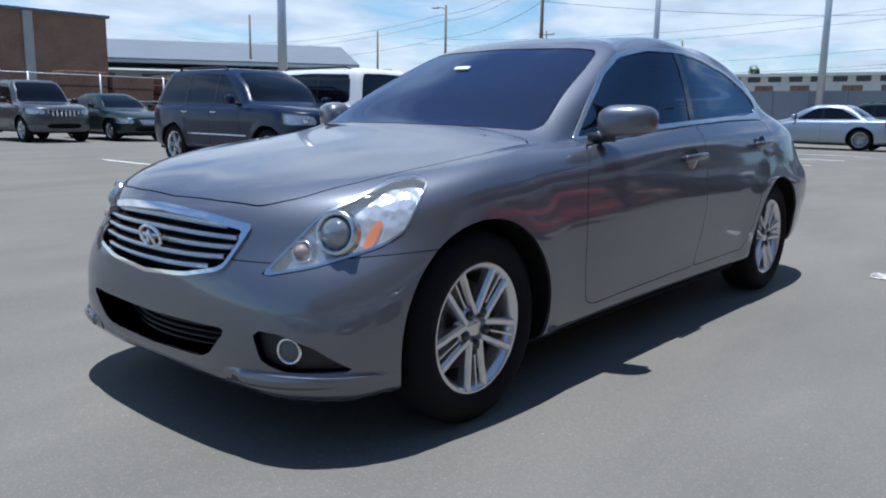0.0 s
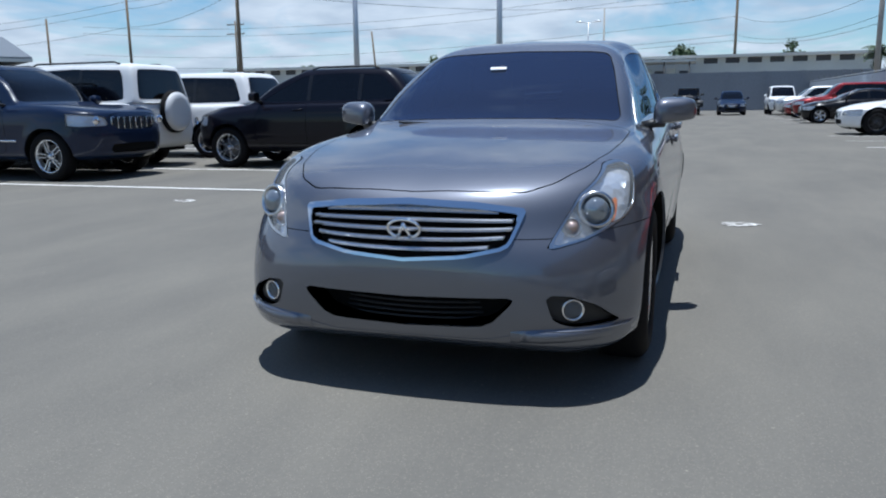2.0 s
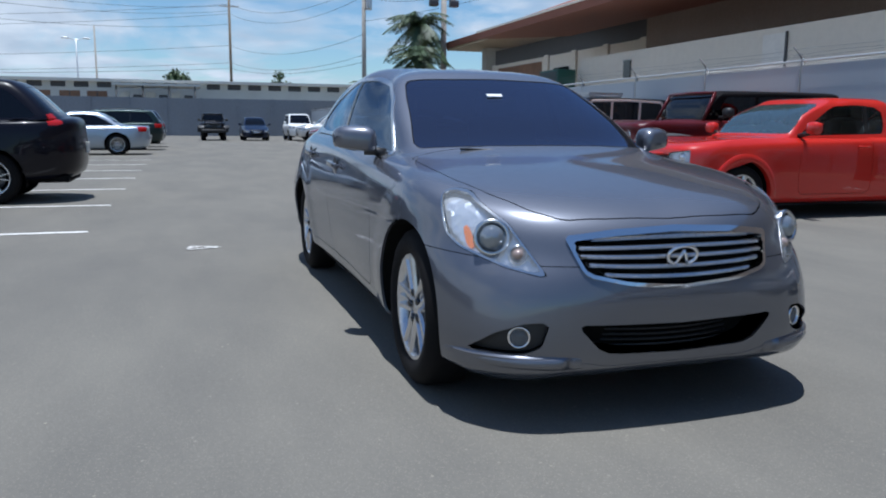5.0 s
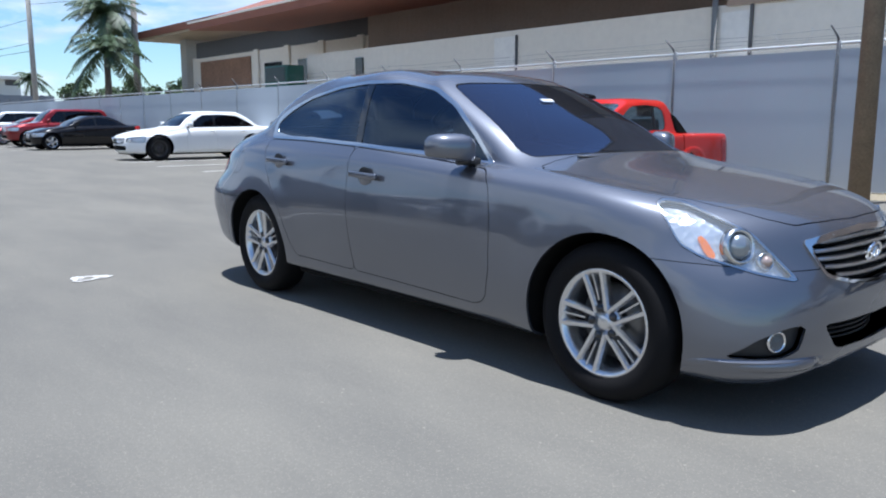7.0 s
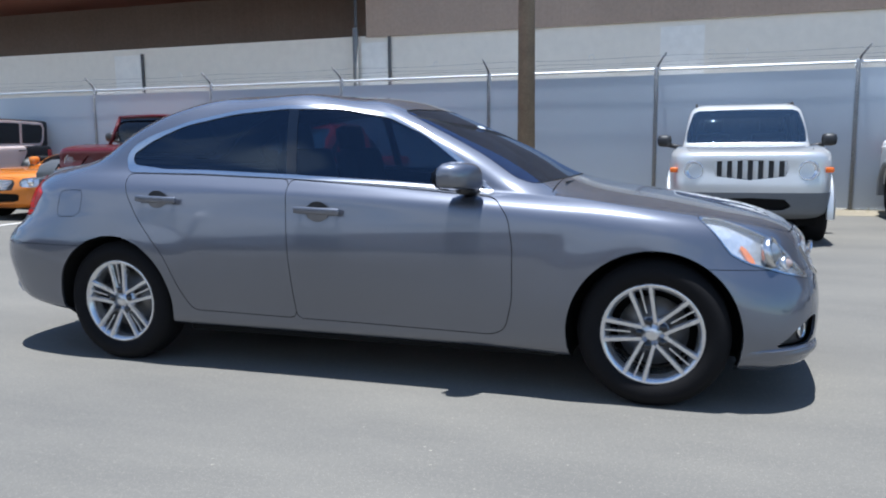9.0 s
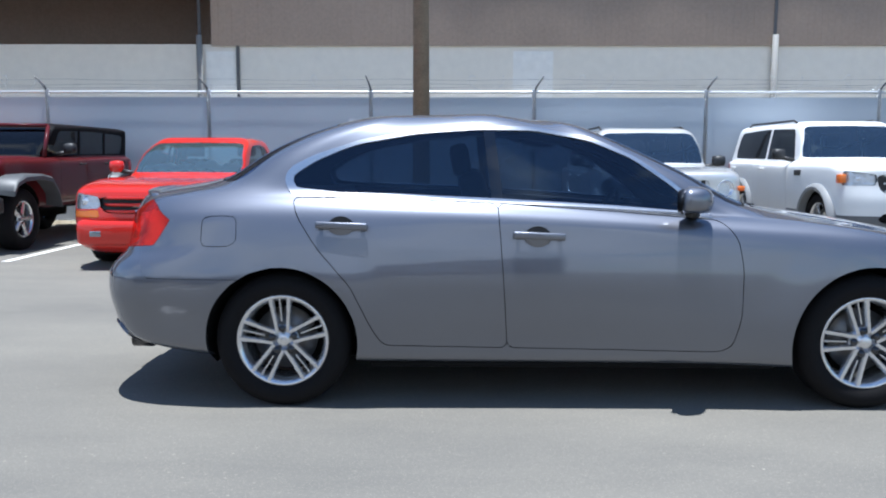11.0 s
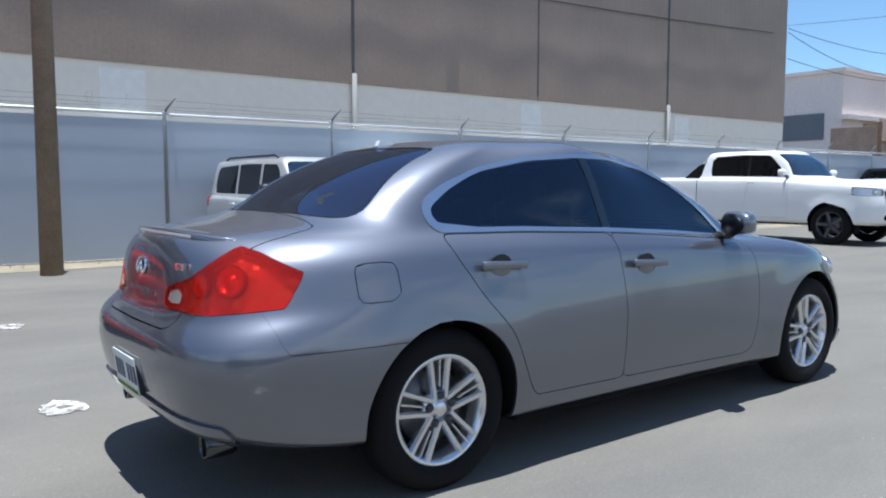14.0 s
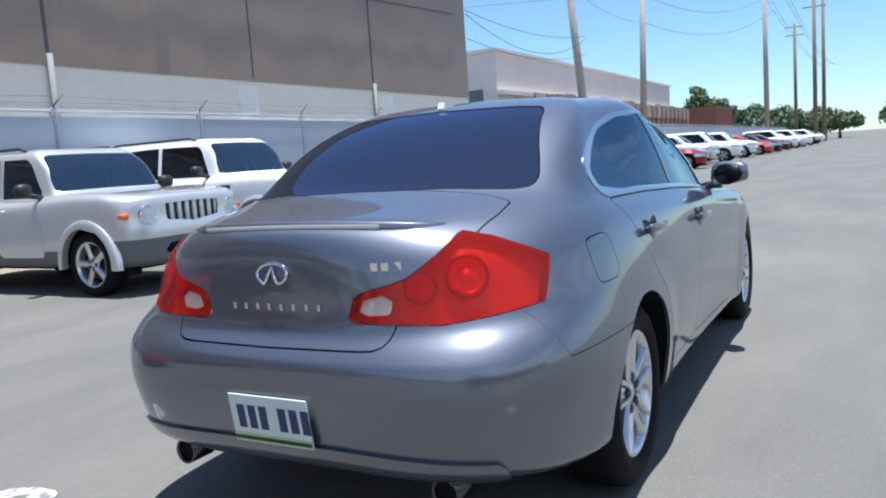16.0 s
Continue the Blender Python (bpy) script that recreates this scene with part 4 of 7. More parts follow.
def tree(x, y, h, r, seed, clumps=38, leaves=90):
    rnd = random.Random(seed)
    t = thing("tree", "leafy green tree far beyond the lot", "tree", pose(x, y, 0), group="far trees")
    part("trunk", tube([(0, 0, 0), (0.1, 0, h * 0.35), (0, 0.1, h * 0.7)], [0.3, 0.22, 0.1], 9), BARK, t)
    for k in range(5):
        a = rnd.uniform(0, 6.28)
        part("limb", tube([(0.05, 0, h * (0.35 + 0.06 * k)), (r * 0.35 * math.cos(a), r * 0.35 * math.sin(a), h * 0.62), (r * 0.7 * math.cos(a), r * 0.7 * math.sin(a), h * 0.78)], [0.12, 0.08, 0.03], 6), BARK, t)
    bm = bmesh.new()
    for k in range(clumps):
        a, u = rnd.uniform(0, 6.28), rnd.random() ** 0.5
        c = Vector((r * u * math.cos(a), r * u * math.sin(a), h * (0.40 + 0.58 * rnd.random() * (1.1 - 0.6 * u))))
        s = r * rnd.uniform(0.18, 0.36)
        for j in range(leaves):
            d = Vector((rnd.gauss(0, 1), rnd.gauss(0, 1), rnd.gauss(0, 0.7))).normalized() * s * rnd.uniform(0.5, 1.0)
            e1 = Vector((rnd.gauss(0, 1), rnd.gauss(0, 1), rnd.gauss(0, 1))).normalized() * s * 0.26
            e2 = d.cross(e1).normalized() * s * 0.17
            p = c + d
            bm.faces.new([bm.verts.new(p - e1), bm.verts.new(p + e2), bm.verts.new(p + e1), bm.verts.new(p - e2)])
    part("crown", bm, LEAF, t, smooth=False)


for k, (x, y, h, r) in enumerate(((103, 17.5, 9.0, 3.0), (112, 15, 5.4, 3.0), (122, 15.5, 5.2, 3.0), (133, 14, 6.6, 3.6), (146, 9, 5.4, 4.0), (152, 3, 4.8, 3.6), (160, 12, 7.0, 4.0), (168, 6, 6.2, 4.6), (-135, -2.5, 9.6, 3.8), (-138, 14.5, 10.0, 3.2), (-124, -42, 8.8, 3.0), (-120, -66, 9.0, 3.0), (-96, 27, 6.0, 3.0), (-92, 31, 6.4, 3.4), (-88, 36, 6.2, 3.0), (150, -8, 7, 4.5), (155, -16, 7, 5))):
    tree(x, y, h, r, 40 + k)


# ---- car body tools ----
class Skin:
    """A surface in quads: places, outward normals, and the height up the ring stack, carried through every cut."""

    def __init__(self, co, no, up, faces):
        self.co, self.no, self.up, self.faces = co, no, up, faces

    def cut(self, d):
        """Splits along d = 0: (the part where d < 0, the part where d > 0)."""
        co, no, up = list(self.co), list(self.no), list(self.up)
        dv = list(d)
        made = {}

        def cross(i, j):
            key = (i, j) if i < j else (j, i)
            if key not in made:
                t = dv[i] / (dv[i] - dv[j])
                n = no[i] * (1 - t) + no[j] * t
                co.append(co[i] * (1 - t) + co[j] * t)
                no.append(n / max(1e-9, np.linalg.norm(n)))
                up.append(up[i] * (1 - t) + up[j] * t)
                made[key] = len(co) - 1
            return made[key]
        ins, out = [], []
        for f in self.faces:
            s = [dv[i] < 0 for i in f]
            if all(s):
                ins.append(f)
            elif not any(s):
                out.append(f)
            else:
                a, b = [], []
                for k, i in enumerate(f):
                    j = f[(k + 1) % len(f)]
                    (a if s[k] else b).append(i)
                    if s[k] != s[(k + 1) % len(f)]:
                        c = cross(i, j)
                        a.append(c)
                        b.append(c)
                if len(a) > 2:
                    ins.append(a)
                if len(b) > 2:
                    out.append(b)
        co, no, up = np.array(co), np.array(no), np.array(up)
        return Skin(co, no, up, ins).tidy(), Skin(co, no, up, out).tidy()

    def tidy(self):
        used = sorted({i for f in self.faces for i in f})
        at = {i: k for k, i in enumerate(used)}
        if not used:
            return Skin(np.zeros((0, 3)), np.zeros((0, 3)), np.zeros(0), [])
        return Skin(self.co[used], self.no[used], self.up[used], [[at[i] for i in f] for f in self.faces])

    def inside(self, f, gap=0.0):
        return self.cut(f(self) + gap)[0]

    def outside(self, f, gap=0.0):
        return self.cut(f(self) - gap)[1]

    def lift(self, h):
        return Skin(self.co + self.no * h, self.no, self.up, self.faces)

    def mirrored(self):
        s = np.array((1.0, -1.0, 1.0))
        return Skin(self.co * s, self.no * s, self.up, [f[::-1] for f in self.faces])

    def pieces(self):
        """The skin's connected pieces, largest first."""
        root = list(range(len(self.co)))

        def find(i):
            while root[i] != i:
                root[i] = root[root[i]]
                i = root[i]
            return i
        for f in self.faces:
            for i in f[1:]:
                root[find(i)] = find(f[0])
        sets = collections.defaultdict(list)
        for f in self.faces:
            sets[find(f[0])].append(f)
        return [Skin(self.co, self.no, self.up, s).tidy() for s in sorted(sets.values(), key=len, reverse=True)]

    def joined(self, other):
        n = len(self.co)
        return Skin(np.vstack((self.co, other.co)), np.vstack((self.no, other.no)), np.concatenate((self.up, other.up)), self.faces + [[i + n for i in f] for f in other.faces])

    def both(self):
        return self.joined(self.mirrored())

    def rim(self):
        seen = {}
        for f in self.faces:
            for k, i in enumerate(f):
                j = f[(k + 1) % len(f)]
                seen[(i, j)] = seen.get((i, j), 0) + 1
        return [e for e in seen if (e[1], e[0]) not in seen]

    def mesh(self, name, mat, parent, label="", deep=0.0, seam=True):
        """Makes the object; deep turns the open edges inwards by that much."""
        co, no, faces = list(self.co), list(self.no), [list(f) for f in self.faces]
        if deep and len(co):
            down, over = {}, {}
            for i, j in self.rim():
                if not seam and abs(self.co[i][1]) < 1e-5 and abs(self.co[j][1]) < 1e-5:
                    continue
                e = self.co[j] - self.co[i]
                side = np.cross(e, self.no[i])
                ln = np.linalg.norm(side)
                if ln < 1e-9:
                    continue
                side = side / ln
                for k in (i, j):
                    if k not in down:
                        co.append(self.co[k].copy())
                        no.append(side)
                        over[k] = len(co) - 1
                        co.append(self.co[k] - self.no[k] * deep)
                        no.append(side)
                        down[k] = len(co) - 1
                faces.append([over[j], over[i], down[i], down[j]])
        me = bpy.data.meshes.new(name)
        me.from_pydata([tuple(c) for c in co], [], faces)
        me.materials.append(mat)
        for p in me.polygons:
            p.use_smooth = True
        me.normals_split_custom_set_from_vertices([tuple(n) for n in no])
        ob = new(name, me)
        ob.parent = parent
        if label:
            ob["label"] = label
        return ob


def shell(rings, front=26, side=64, rear=26, steps=5, fair=2, flares=()):
    """Half a car body (y > 0): closed plan curves stacked from the sill to the roof's middle line, joined smoothly.
    A ring: (xf, xa, xb, xr, width(s), z(s), nf, nr); s runs 0..1 round the nose, 1..2 along the side, 2..3 round the tail."""
    s = np.concatenate((np.linspace(0, 1, front, endpoint=False), np.linspace(1, 2, side, endpoint=False), np.linspace(2, 3, rear)))
    P = []
    for xf, xa, xb, xr, w, z, nf, nr in rings:
        x, y = np.zeros_like(s), np.zeros_like(s)
        W = w(s)
        a = np.clip(s, 0, 1) * math.pi / 2
        b = np.clip(3 - s, 0, 1) * math.pi / 2
        fr, sd, rr = s < 1, (s >= 1) & (s <= 2), s > 2
        x[fr] = xa + (xf - xa) * np.abs(np.cos(a[fr])) ** (2 / nf)
        y[fr] = W[fr] * np.sin(a[fr]) ** (2 / nf)
        x[sd] = xa + (xb - xa) * (s[sd] - 1)
        y[sd] = W[sd]
        x[rr] = xb + (xr - xb) * np.abs(np.cos(b[rr])) ** (2 / nr)
        y[rr] = W[rr] * np.sin(b[rr]) ** (2 / nr)
        P.append(np.stack((x, y, z(s)), 1))
    P = np.array(P)
    K = len(rings)
    # smooth interpolation up the stack
    v = np.linspace(0, K - 1, (K - 1) * steps + 1)
    d = np.diff(P, axis=0)
    m = np.zeros_like(P)
    m[0], m[-1] = d[0], d[-1]
    for k in range(1, K - 1):
        ok = d[k - 1] * d[k] > 0
        hm = 2 * d[k - 1] * d[k] / np.where(ok, d[k - 1] + d[k], 1)
        m[k] = np.where(ok, hm, 0)
    i = np.clip(v.astype(int), 0, K - 2)
    t = (v - i)[:, None, None]
    G = P[i] * (1 + 2 * t) * (1 - t) ** 2 + m[i] * t * (1 - t) ** 2 + P[i + 1] * t * t * (3 - 2 * t) + m[i + 1] * t * t * (t - 1)
    for _ in range(fair):
        H = G.copy()
        H[1:-1] = 0.5 * G[1:-1] + 0.25 * (G[:-2] + G[2:])
        E = H.copy()
        E[:, 1:-1] = 0.5 * H[:, 1:-1] + 0.25 * (H[:, :-2] + H[:, 2:])
        G = E
        G[:, 0, 1] = 0
        G[:, -1, 1] = 0
    for cx, cz, r0, r1, h in flares:
        r = np.hypot(G[..., 0] - cx, G[..., 2] - cz)
        k = np.clip(1 - (r - r0) / (r1 - r0), 0, 1)
        G[..., 1] += h * (k * k * (3 - 2 * k)) * (G[..., 1] > 0.4) * (v[:, None] < K - 6)
    dv, ds = np.gradient(G, axis=0), np.gradient(G, axis=1)
    N = np.cross(dv, ds)
    N /= np.maximum(1e-9, np.linalg.norm(N, axis=2))[..., None]
    N[:, 0, 1] = 0
    N[:, -1, 1] = 0
    N[-1] = (0, 0, 1)
    out = np.array((G[..., 0] * 0, G[..., 1], G[..., 2] - 0.4)).transpose(1, 2, 0)
    if (N[: 3 * steps] * out[: 3 * steps]).sum() < 0:
        N = -N
        N[-1] = (0, 0, 1)
    N /= np.maximum(1e-9, np.linalg.norm(N, axis=2))[..., None]
    nv, ns = G.shape[:2]
    faces = []
    for a in range(nv - 1):
        for b in range(ns - 1):
            q = [a * ns + b, a * ns + b + 1, (a + 1) * ns + b + 1, (a + 1) * ns + b]
            faces.append(q[::-1])
    sk = Skin(G.reshape(-1, 3), N.reshape(-1, 3), np.repeat(v, ns), faces)
    # wind the faces outwards
    f = sk.faces[(2 * steps) * (ns - 1) + front + side // 2]
    c = sk.co[f]
    if np.dot(np.cross(c[1] - c[0], c[2] - c[1]), sk.no[f[0]]) < 0:
        sk.faces = [q[::-1] for q in sk.faces]
    return sk


def polygon(pts, round_by=0.0):
    """Signed distance to a closed outline: negative inside."""
    A = np.array(pts, float)
    if round_by:
        for _ in range(2):
            B = []
            for i in range(len(A)):
                p, q, r = A[i - 1], A[i], A[(i + 1) % len(A)]
                u, w = p - q, r - q
                B.append(q + u * min(0.33, round_by / max(1e-6, np.linalg.norm(u))))
                B.append(q + w * min(0.33, round_by / max(1e-6, np.linalg.norm(w))))
            A = np.array(B)
            round_by *= 0.4

    def f(px, py):
        best = np.full(len(px), 1e9)
        ins = np.zeros(len(px), bool)
        n = len(A)
        for i in range(n):
            a, b = A[i], A[(i + 1) % n]
            e = b - a
            wx, wy = px - a[0], py - a[1]
            t = np.clip((wx * e[0] + wy * e[1]) / max(1e-12, e @ e), 0, 1)
            best = np.minimum(best, np.hypot(wx - t * e[0], wy - t * e[1]))
            c = ((a[1] > py) != (b[1] > py)) & (px < e[0] * (py - a[1]) / (e[1] if abs(e[1]) > 1e-12 else 1e-12) + a[0])
            ins ^= c
        return np.where(ins, -best, best)
    return f


def side_area(pts, round_by=0.0, ymin=0.4):
    p = polygon(pts, round_by)
    return lambda k: np.where(k.co[:, 1] > ymin, p(k.co[:, 0], k.co[:, 2]), 1.0)


def end_area(pts, where, round_by=0.0):
    p = polygon(pts, round_by)
    return lambda k: np.where(where(k), p(k.co[:, 1], k.co[:, 2]), 1.0)


def top_area(pts, where, round_by=0.0):
    p = polygon(pts, round_by)
    return lambda k: np.where(where(k), p(k.co[:, 0], k.co[:, 1]), 1.0)


def both_sides(pts):
    """An outline given for y >= 0, closed over the middle line."""
    return list(pts) + [(-y, z) for y, z in reversed(pts)]


def const(v):
    return curve((0, v))


def wheel(parent, at, out, radius, rim_r, width, spokes, alloy, tyre_label="", style="split", turn=0.26):
    """A wheel with its tyre, rim, spokes, nuts, cap and disc. out: +1 or -1, the side that the face looks to."""
    hub = new("wheel")
    hub.parent = parent
    hub.matrix_basis = pose(*at) @ Matrix.Diagonal((1, out, 1, 1))
    h = width / 2
    R, r = radius, rim_r
    t = [(r, -h * 0.78), (r + 0.012, -h * 0.92), ((R + r) / 2, -h), (R - 0.035, -h * 0.93), (R - 0.008, -h * 0.74), (R, -h * 0.5), (R, h * 0.5), (R - 0.008, h * 0.74), (R - 0.035, h * 0.93), ((R + r) / 2, h), (r + 0.012, h * 0.92), (r, h * 0.78)]
    ty = part("tyre", lathe(t, 56), RUBBER, hub, tyre_label)
    rp = [(r - 0.03, -h * 0.6), (r - 0.03, h * 0.45), (r - 0.022, h * 0.66), (r - 0.012, h * 0.80), (r - 0.002, h * 0.85), (r + 0.007, h * 0.82), (r + 0.007, h * 0.72)]
    part("rim", lathe(rp, 56), alloy, hub)
    part("brake_disc", lathe([(0.03, h * 0.05), (r * 0.70, h * 0.05), (r * 0.70, -h * 0.1), (0.03, -h * 0.1)], 32), DISC, hub)
    part("drum", lathe([(r - 0.04, -h * 0.55), (0.001, -h * 0.55)], 32), UNDER_BLACK, hub)
    hf = h * 0.62
    for k in range(spokes):
        a = 2 * math.pi * k / spokes + math.pi / 2 + turn
        bm = bmesh.new()
        if style == "split":
            bars = ((-0.026, -0.046, 0.0135, 1.0), (0.026, 0.046, 0.0135, 1.0), (0.0, 0.0, 0.0055, 0.55))
        elif style == "pair":
            bars = ((-0.02, -0.032, 0.011, 1.0), (0.02, 0.032, 0.011, 1.0))
        elif style == "y":
            bars = ((0.0, -0.05, 0.011, 1.0), (0.0, 0.05, 0.011, 1.0))
        else:
            bars = ((0.0, 0.0, 0.033, 1.0),)
        for i0, i1, hw, full in bars:
            r0, r1 = (0.045, r - 0.012) if full == 1 else (0.095, r - 0.015)
            vs = []
            for rr, off, z, wd in ((r0, i0, hf, hw * 1.05), ((r0 + r1) / 2, (i0 + i1) / 2, hf + 0.004, hw), (r1, i1, h * 0.72, hw * 1.1)):
                for sgn, dep in ((-1, 0), (-0.55, 0.012), (0.55, 0.012), (1, 0), (0.8, -0.03), (-0.8, -0.03)):
                    p = Vector((rr, z + dep - (0.004 if full < 1 else 0), off + sgn * wd))
                    q = Vector((p.x * math.cos(a) - p.z * math.sin(a), p.y, p.x * math.sin(a) + p.z * math.cos(a)))
                    vs.append(bm.verts.new(q))
            for s in range(2):
                for c in range(6):
                    d = (c + 1) % 6
                    bm.faces.new((vs[s * 6 + c], vs[s * 6 + d], vs[s * 6 + 6 + d], vs[s * 6 + 6 + c]))
            bm.faces.new(vs[:6])
            bm.faces.new(vs[12:][::-1])
        bmesh.ops.recalc_face_normals(bm, faces=bm.faces)
        part("spoke", bm, alloy, hub, smooth=False)
    part("hub_cap", lathe([(0.001, hf + 0.011), (0.026, hf + 0.010), (0.031, hf + 0.007), (0.034, hf + 0.002), (0.074, hf), (0.078, hf - 0.03)], 28), alloy, hub)
    for k in range(5):
        a = 2 * math.pi * (k + (0.0 if style == "split" else 0.5)) / 5 + math.pi / 2 + turn
        bm = lathe([(0.001, 0.004), (0.007, 0.004), (0.009, 0.001), (0.0165, 0.001), (0.0165, -0.012)], 10)
        bmesh.ops.translate(bm, verts=bm.verts, vec=(0.0585 * math.cos(a), hf + 0.015, 0.0585 * math.sin(a)))
        part("wheel_nut", bm, PILLAR_BLACK, hub)
    return hub


def well(parent, cx, cz, r, y0, y1, name="wheel_well", skin=None):
    """Dark liner over a wheel, reaching out to the body's edge."""
    bm = bmesh.new()
    a0, n = -0.35, 22
    rows = []
    for i in range(n + 1):
        a = a0 + (math.pi - 2 * a0) * i / n
        px, pz, ye = cx + r * math.cos(a), cz + r * math.sin(a), y1
        if skin is not None:
            d = (skin.co[:, 0] - px) ** 2 + (skin.co[:, 2] - pz) ** 2 + np.where(skin.co[:, 1] > 0.4, 0, 9)
            ye = math.copysign(float(skin.co[np.argmin(d)][1]) - 0.008, y1)
        rows.append([bm.verts.new((px, y, pz)) for y in (y0, ye)])
    for p, q in zip(rows, rows[1:]):
        bm.faces.new((p[0], q[0], q[1], p[1]))
    inner = [row[0] for row in rows]
    bm.faces.new(inner)
    return part(name, bm, UNDER_BLACK, parent, smooth=False)


# ---- the grey sedan ----
PROJ_GLASS = material("projector_glass", (0.30, 0.33, 0.36), rough=0.06, metal=0.6, vary=0.05)
AMBER_BULB = material("amber_bulb", (0.44, 0.34, 0.30), rough=0.12, metal=0.4, vary=0.05)
RING_DARK = material("lamp_ring_dark", (0.10, 0.012, 0.010), rough=0.3)
BOWL_RED = material("lamp_bowl_red", (0.75, 0.05, 0.03), rough=0.2, metal=0.6, vary=0.05)


def build_sedan():
    car = thing("sedan_car", "gunmetal grey four-door sedan parked on asphalt, tinted windows", "car")
    xa, xb = 1.22, -1.40
    W = lambda f, m, r: curve((0, f), (1, f), (1.5, m), (2, r), (3, r))
    rings = [
        (2.085, xa, xb, -2.30, W(0.775, 0.765, 0.755), curve((0, 0.192), (0.7, 0.175), (1, 0.19), (1.25, 0.205), (1.8, 0.21), (2.1, 0.24), (2.6, 0.29), (3, 0.305)), 3.8, 4.4),
        (2.142, xa, xb, -2.365, W(0.838, 0.825, 0.845), curve((0, 0.230), (0.7, 0.216), (1, 0.222), (1.25, 0.235), (1.8, 0.24), (2.1, 0.28), (2.6, 0.34), (3, 0.35)), 3.8, 4.4),
        (2.160, xa, xb, -2.405, W(0.860, 0.838, 0.866), curve((0, 0.34), (0.7, 0.335), (1, 0.33), (1.8, 0.34), (2.2, 0.42), (3, 0.46)), 3.8, 4.4),
        (2.166, xa, xb, -2.422, W(0.870, 0.862, 0.886), curve((0, 0.45), (1, 0.47), (1.8, 0.48), (2.2, 0.54), (3, 0.57)), 3.4, 4.4),
        (2.156, xa, xb, -2.418, W(0.868, 0.875, 0.890), curve((0, 0.535), (0.5, 0.55), (1, 0.61), (1.8, 0.63), (2.2, 0.63), (3, 0.645)), 3.1, 4.3),
        (2.130, xa, xb, -2.388, W(0.860, 0.866, 0.876), curve((0, 0.62), (0.5, 0.645), (1, 0.72), (1.8, 0.75), (2.2, 0.715), (3, 0.688)), 2.7, 4.1),
        (2.098, xa, xb, -2.346, W(0.850, 0.850, 0.856), curve((0, 0.70), (0.5, 0.725), (1, 0.80), (1.5, 0.84), (2, 0.86), (2.2, 0.80), (3, 0.745)), 2.6, 3.5),
        (2.055, xa, xb, -2.338, W(0.826, 0.836, 0.824), curve((0, 0.750), (0.5, 0.785), (1, 0.858), (1.5, 0.915), (2, 0.955), (2.3, 0.935), (3, 0.93)), 2.5, 3.0),
        (1.93, 1.18, xb, -2.308, W(0.782, 0.806, 0.780), curve((0, 0.812), (0.5, 0.835), (1, 0.895), (1.5, 0.958), (2, 1.01), (2.5, 1.02), (3, 1.03)), 2.5, 2.4),
        (1.50, 1.02, xb, -2.19, W(0.735, 0.785, 0.745), curve((0, 0.905), (0.5, 0.90), (1, 0.925), (1.5, 0.985), (2, 1.04), (2.5, 1.05), (3, 1.058)), 2.6, 2.4),
        (1.00, 0.72, -1.38, -1.875, W(0.705, 0.762, 0.715), curve((0, 0.985), (0.6, 0.972), (1, 0.955), (1.5, 1.015), (2, 1.078), (2.5, 1.098), (3, 1.11)), 2.5, 2.6),
        (0.70, 0.47, -1.29, -1.635, W(0.665, 0.708, 0.655), curve((0, 1.135), (0.6, 1.125), (1, 1.11), (1.5, 1.18), (2, 1.222), (2.5, 1.242), (3, 1.25)), 2.5, 2.5),
        (0.42, 0.24, -1.13, -1.390, W(0.610, 0.645, 0.595), curve((0, 1.265), (0.6, 1.255), (1, 1.245), (1.5, 1.328), (2, 1.335), (2.5, 1.353), (3, 1.362)), 2.5, 2.5),
        (0.185, 0.05, -0.94, -1.150, W(0.545, 0.575, 0.530), curve((0, 1.368), (0.6, 1.357), (1, 1.348), (1.5, 1.416), (2, 1.408), (2.5, 1.422), (3, 1.430)), 2.5, 2.5),
        (0.05, -0.08, -0.81, -1.010, W(0.400, 0.42, 0.39), curve((0, 1.414), (1, 1.414), (1.5, 1.454), (2, 1.448), (3, 1.452)), 2.3, 2.3),
        (-0.12, -0.25, -0.62, -0.75, W(0.0, 0.0, 0.0), curve((0, 1.442), (1, 1.450), (1.5, 1.460), (2, 1.464), (3, 1.462)), 2.0, 2.0),
    ]
    fw, rw = (1.425, 0.33), (-1.425, 0.33)
    half = shell(rings, front=46, side=116, rear=46, steps=7, fair=4, flares=((fw[0], fw[1], 0.385, 0.60, 0.010), (rw[0], rw[1], 0.378, 0.60, 0.010)))
    arch = lambda k: np.minimum(np.hypot(k.co[:, 0] - fw[0], k.co[:, 2] - fw[1]) - 0.378, np.hypot(k.co[:, 0] - rw[0], k.co[:, 2] - rw[1]) - 0.371) + np.where(k.co[:, 1] > 0.3, 0.0, 9.0)
    half = half.outside(arch)
    front_end = lambda k: k.co[:, 0] > 1.5
    cabin_front = lambda k: (k.co[:, 0] > 0.0) & (k.up > 9.4)
    rear_end = lambda k: k.co[:, 0] < -1.75
    cabin_rear = lambda k: (k.co[:, 0] < -0.9) & (k.up > 9.4)
    # outlines
    windows = side_area([(0.70, 0.930), (0.50, 1.105), (0.31, 1.238), (0.10, 1.328), (-0.18, 1.378), (-0.47, 1.382), (-0.77, 1.362), (-1.06, 1.312), (-1.29, 1.236), (-1.41, 1.172), (-1.432, 1.110), (-1.385, 1.035), (-0.90, 1.028), (-0.36, 1.006), (0.20, 0.972)], 0.02, 0.45)
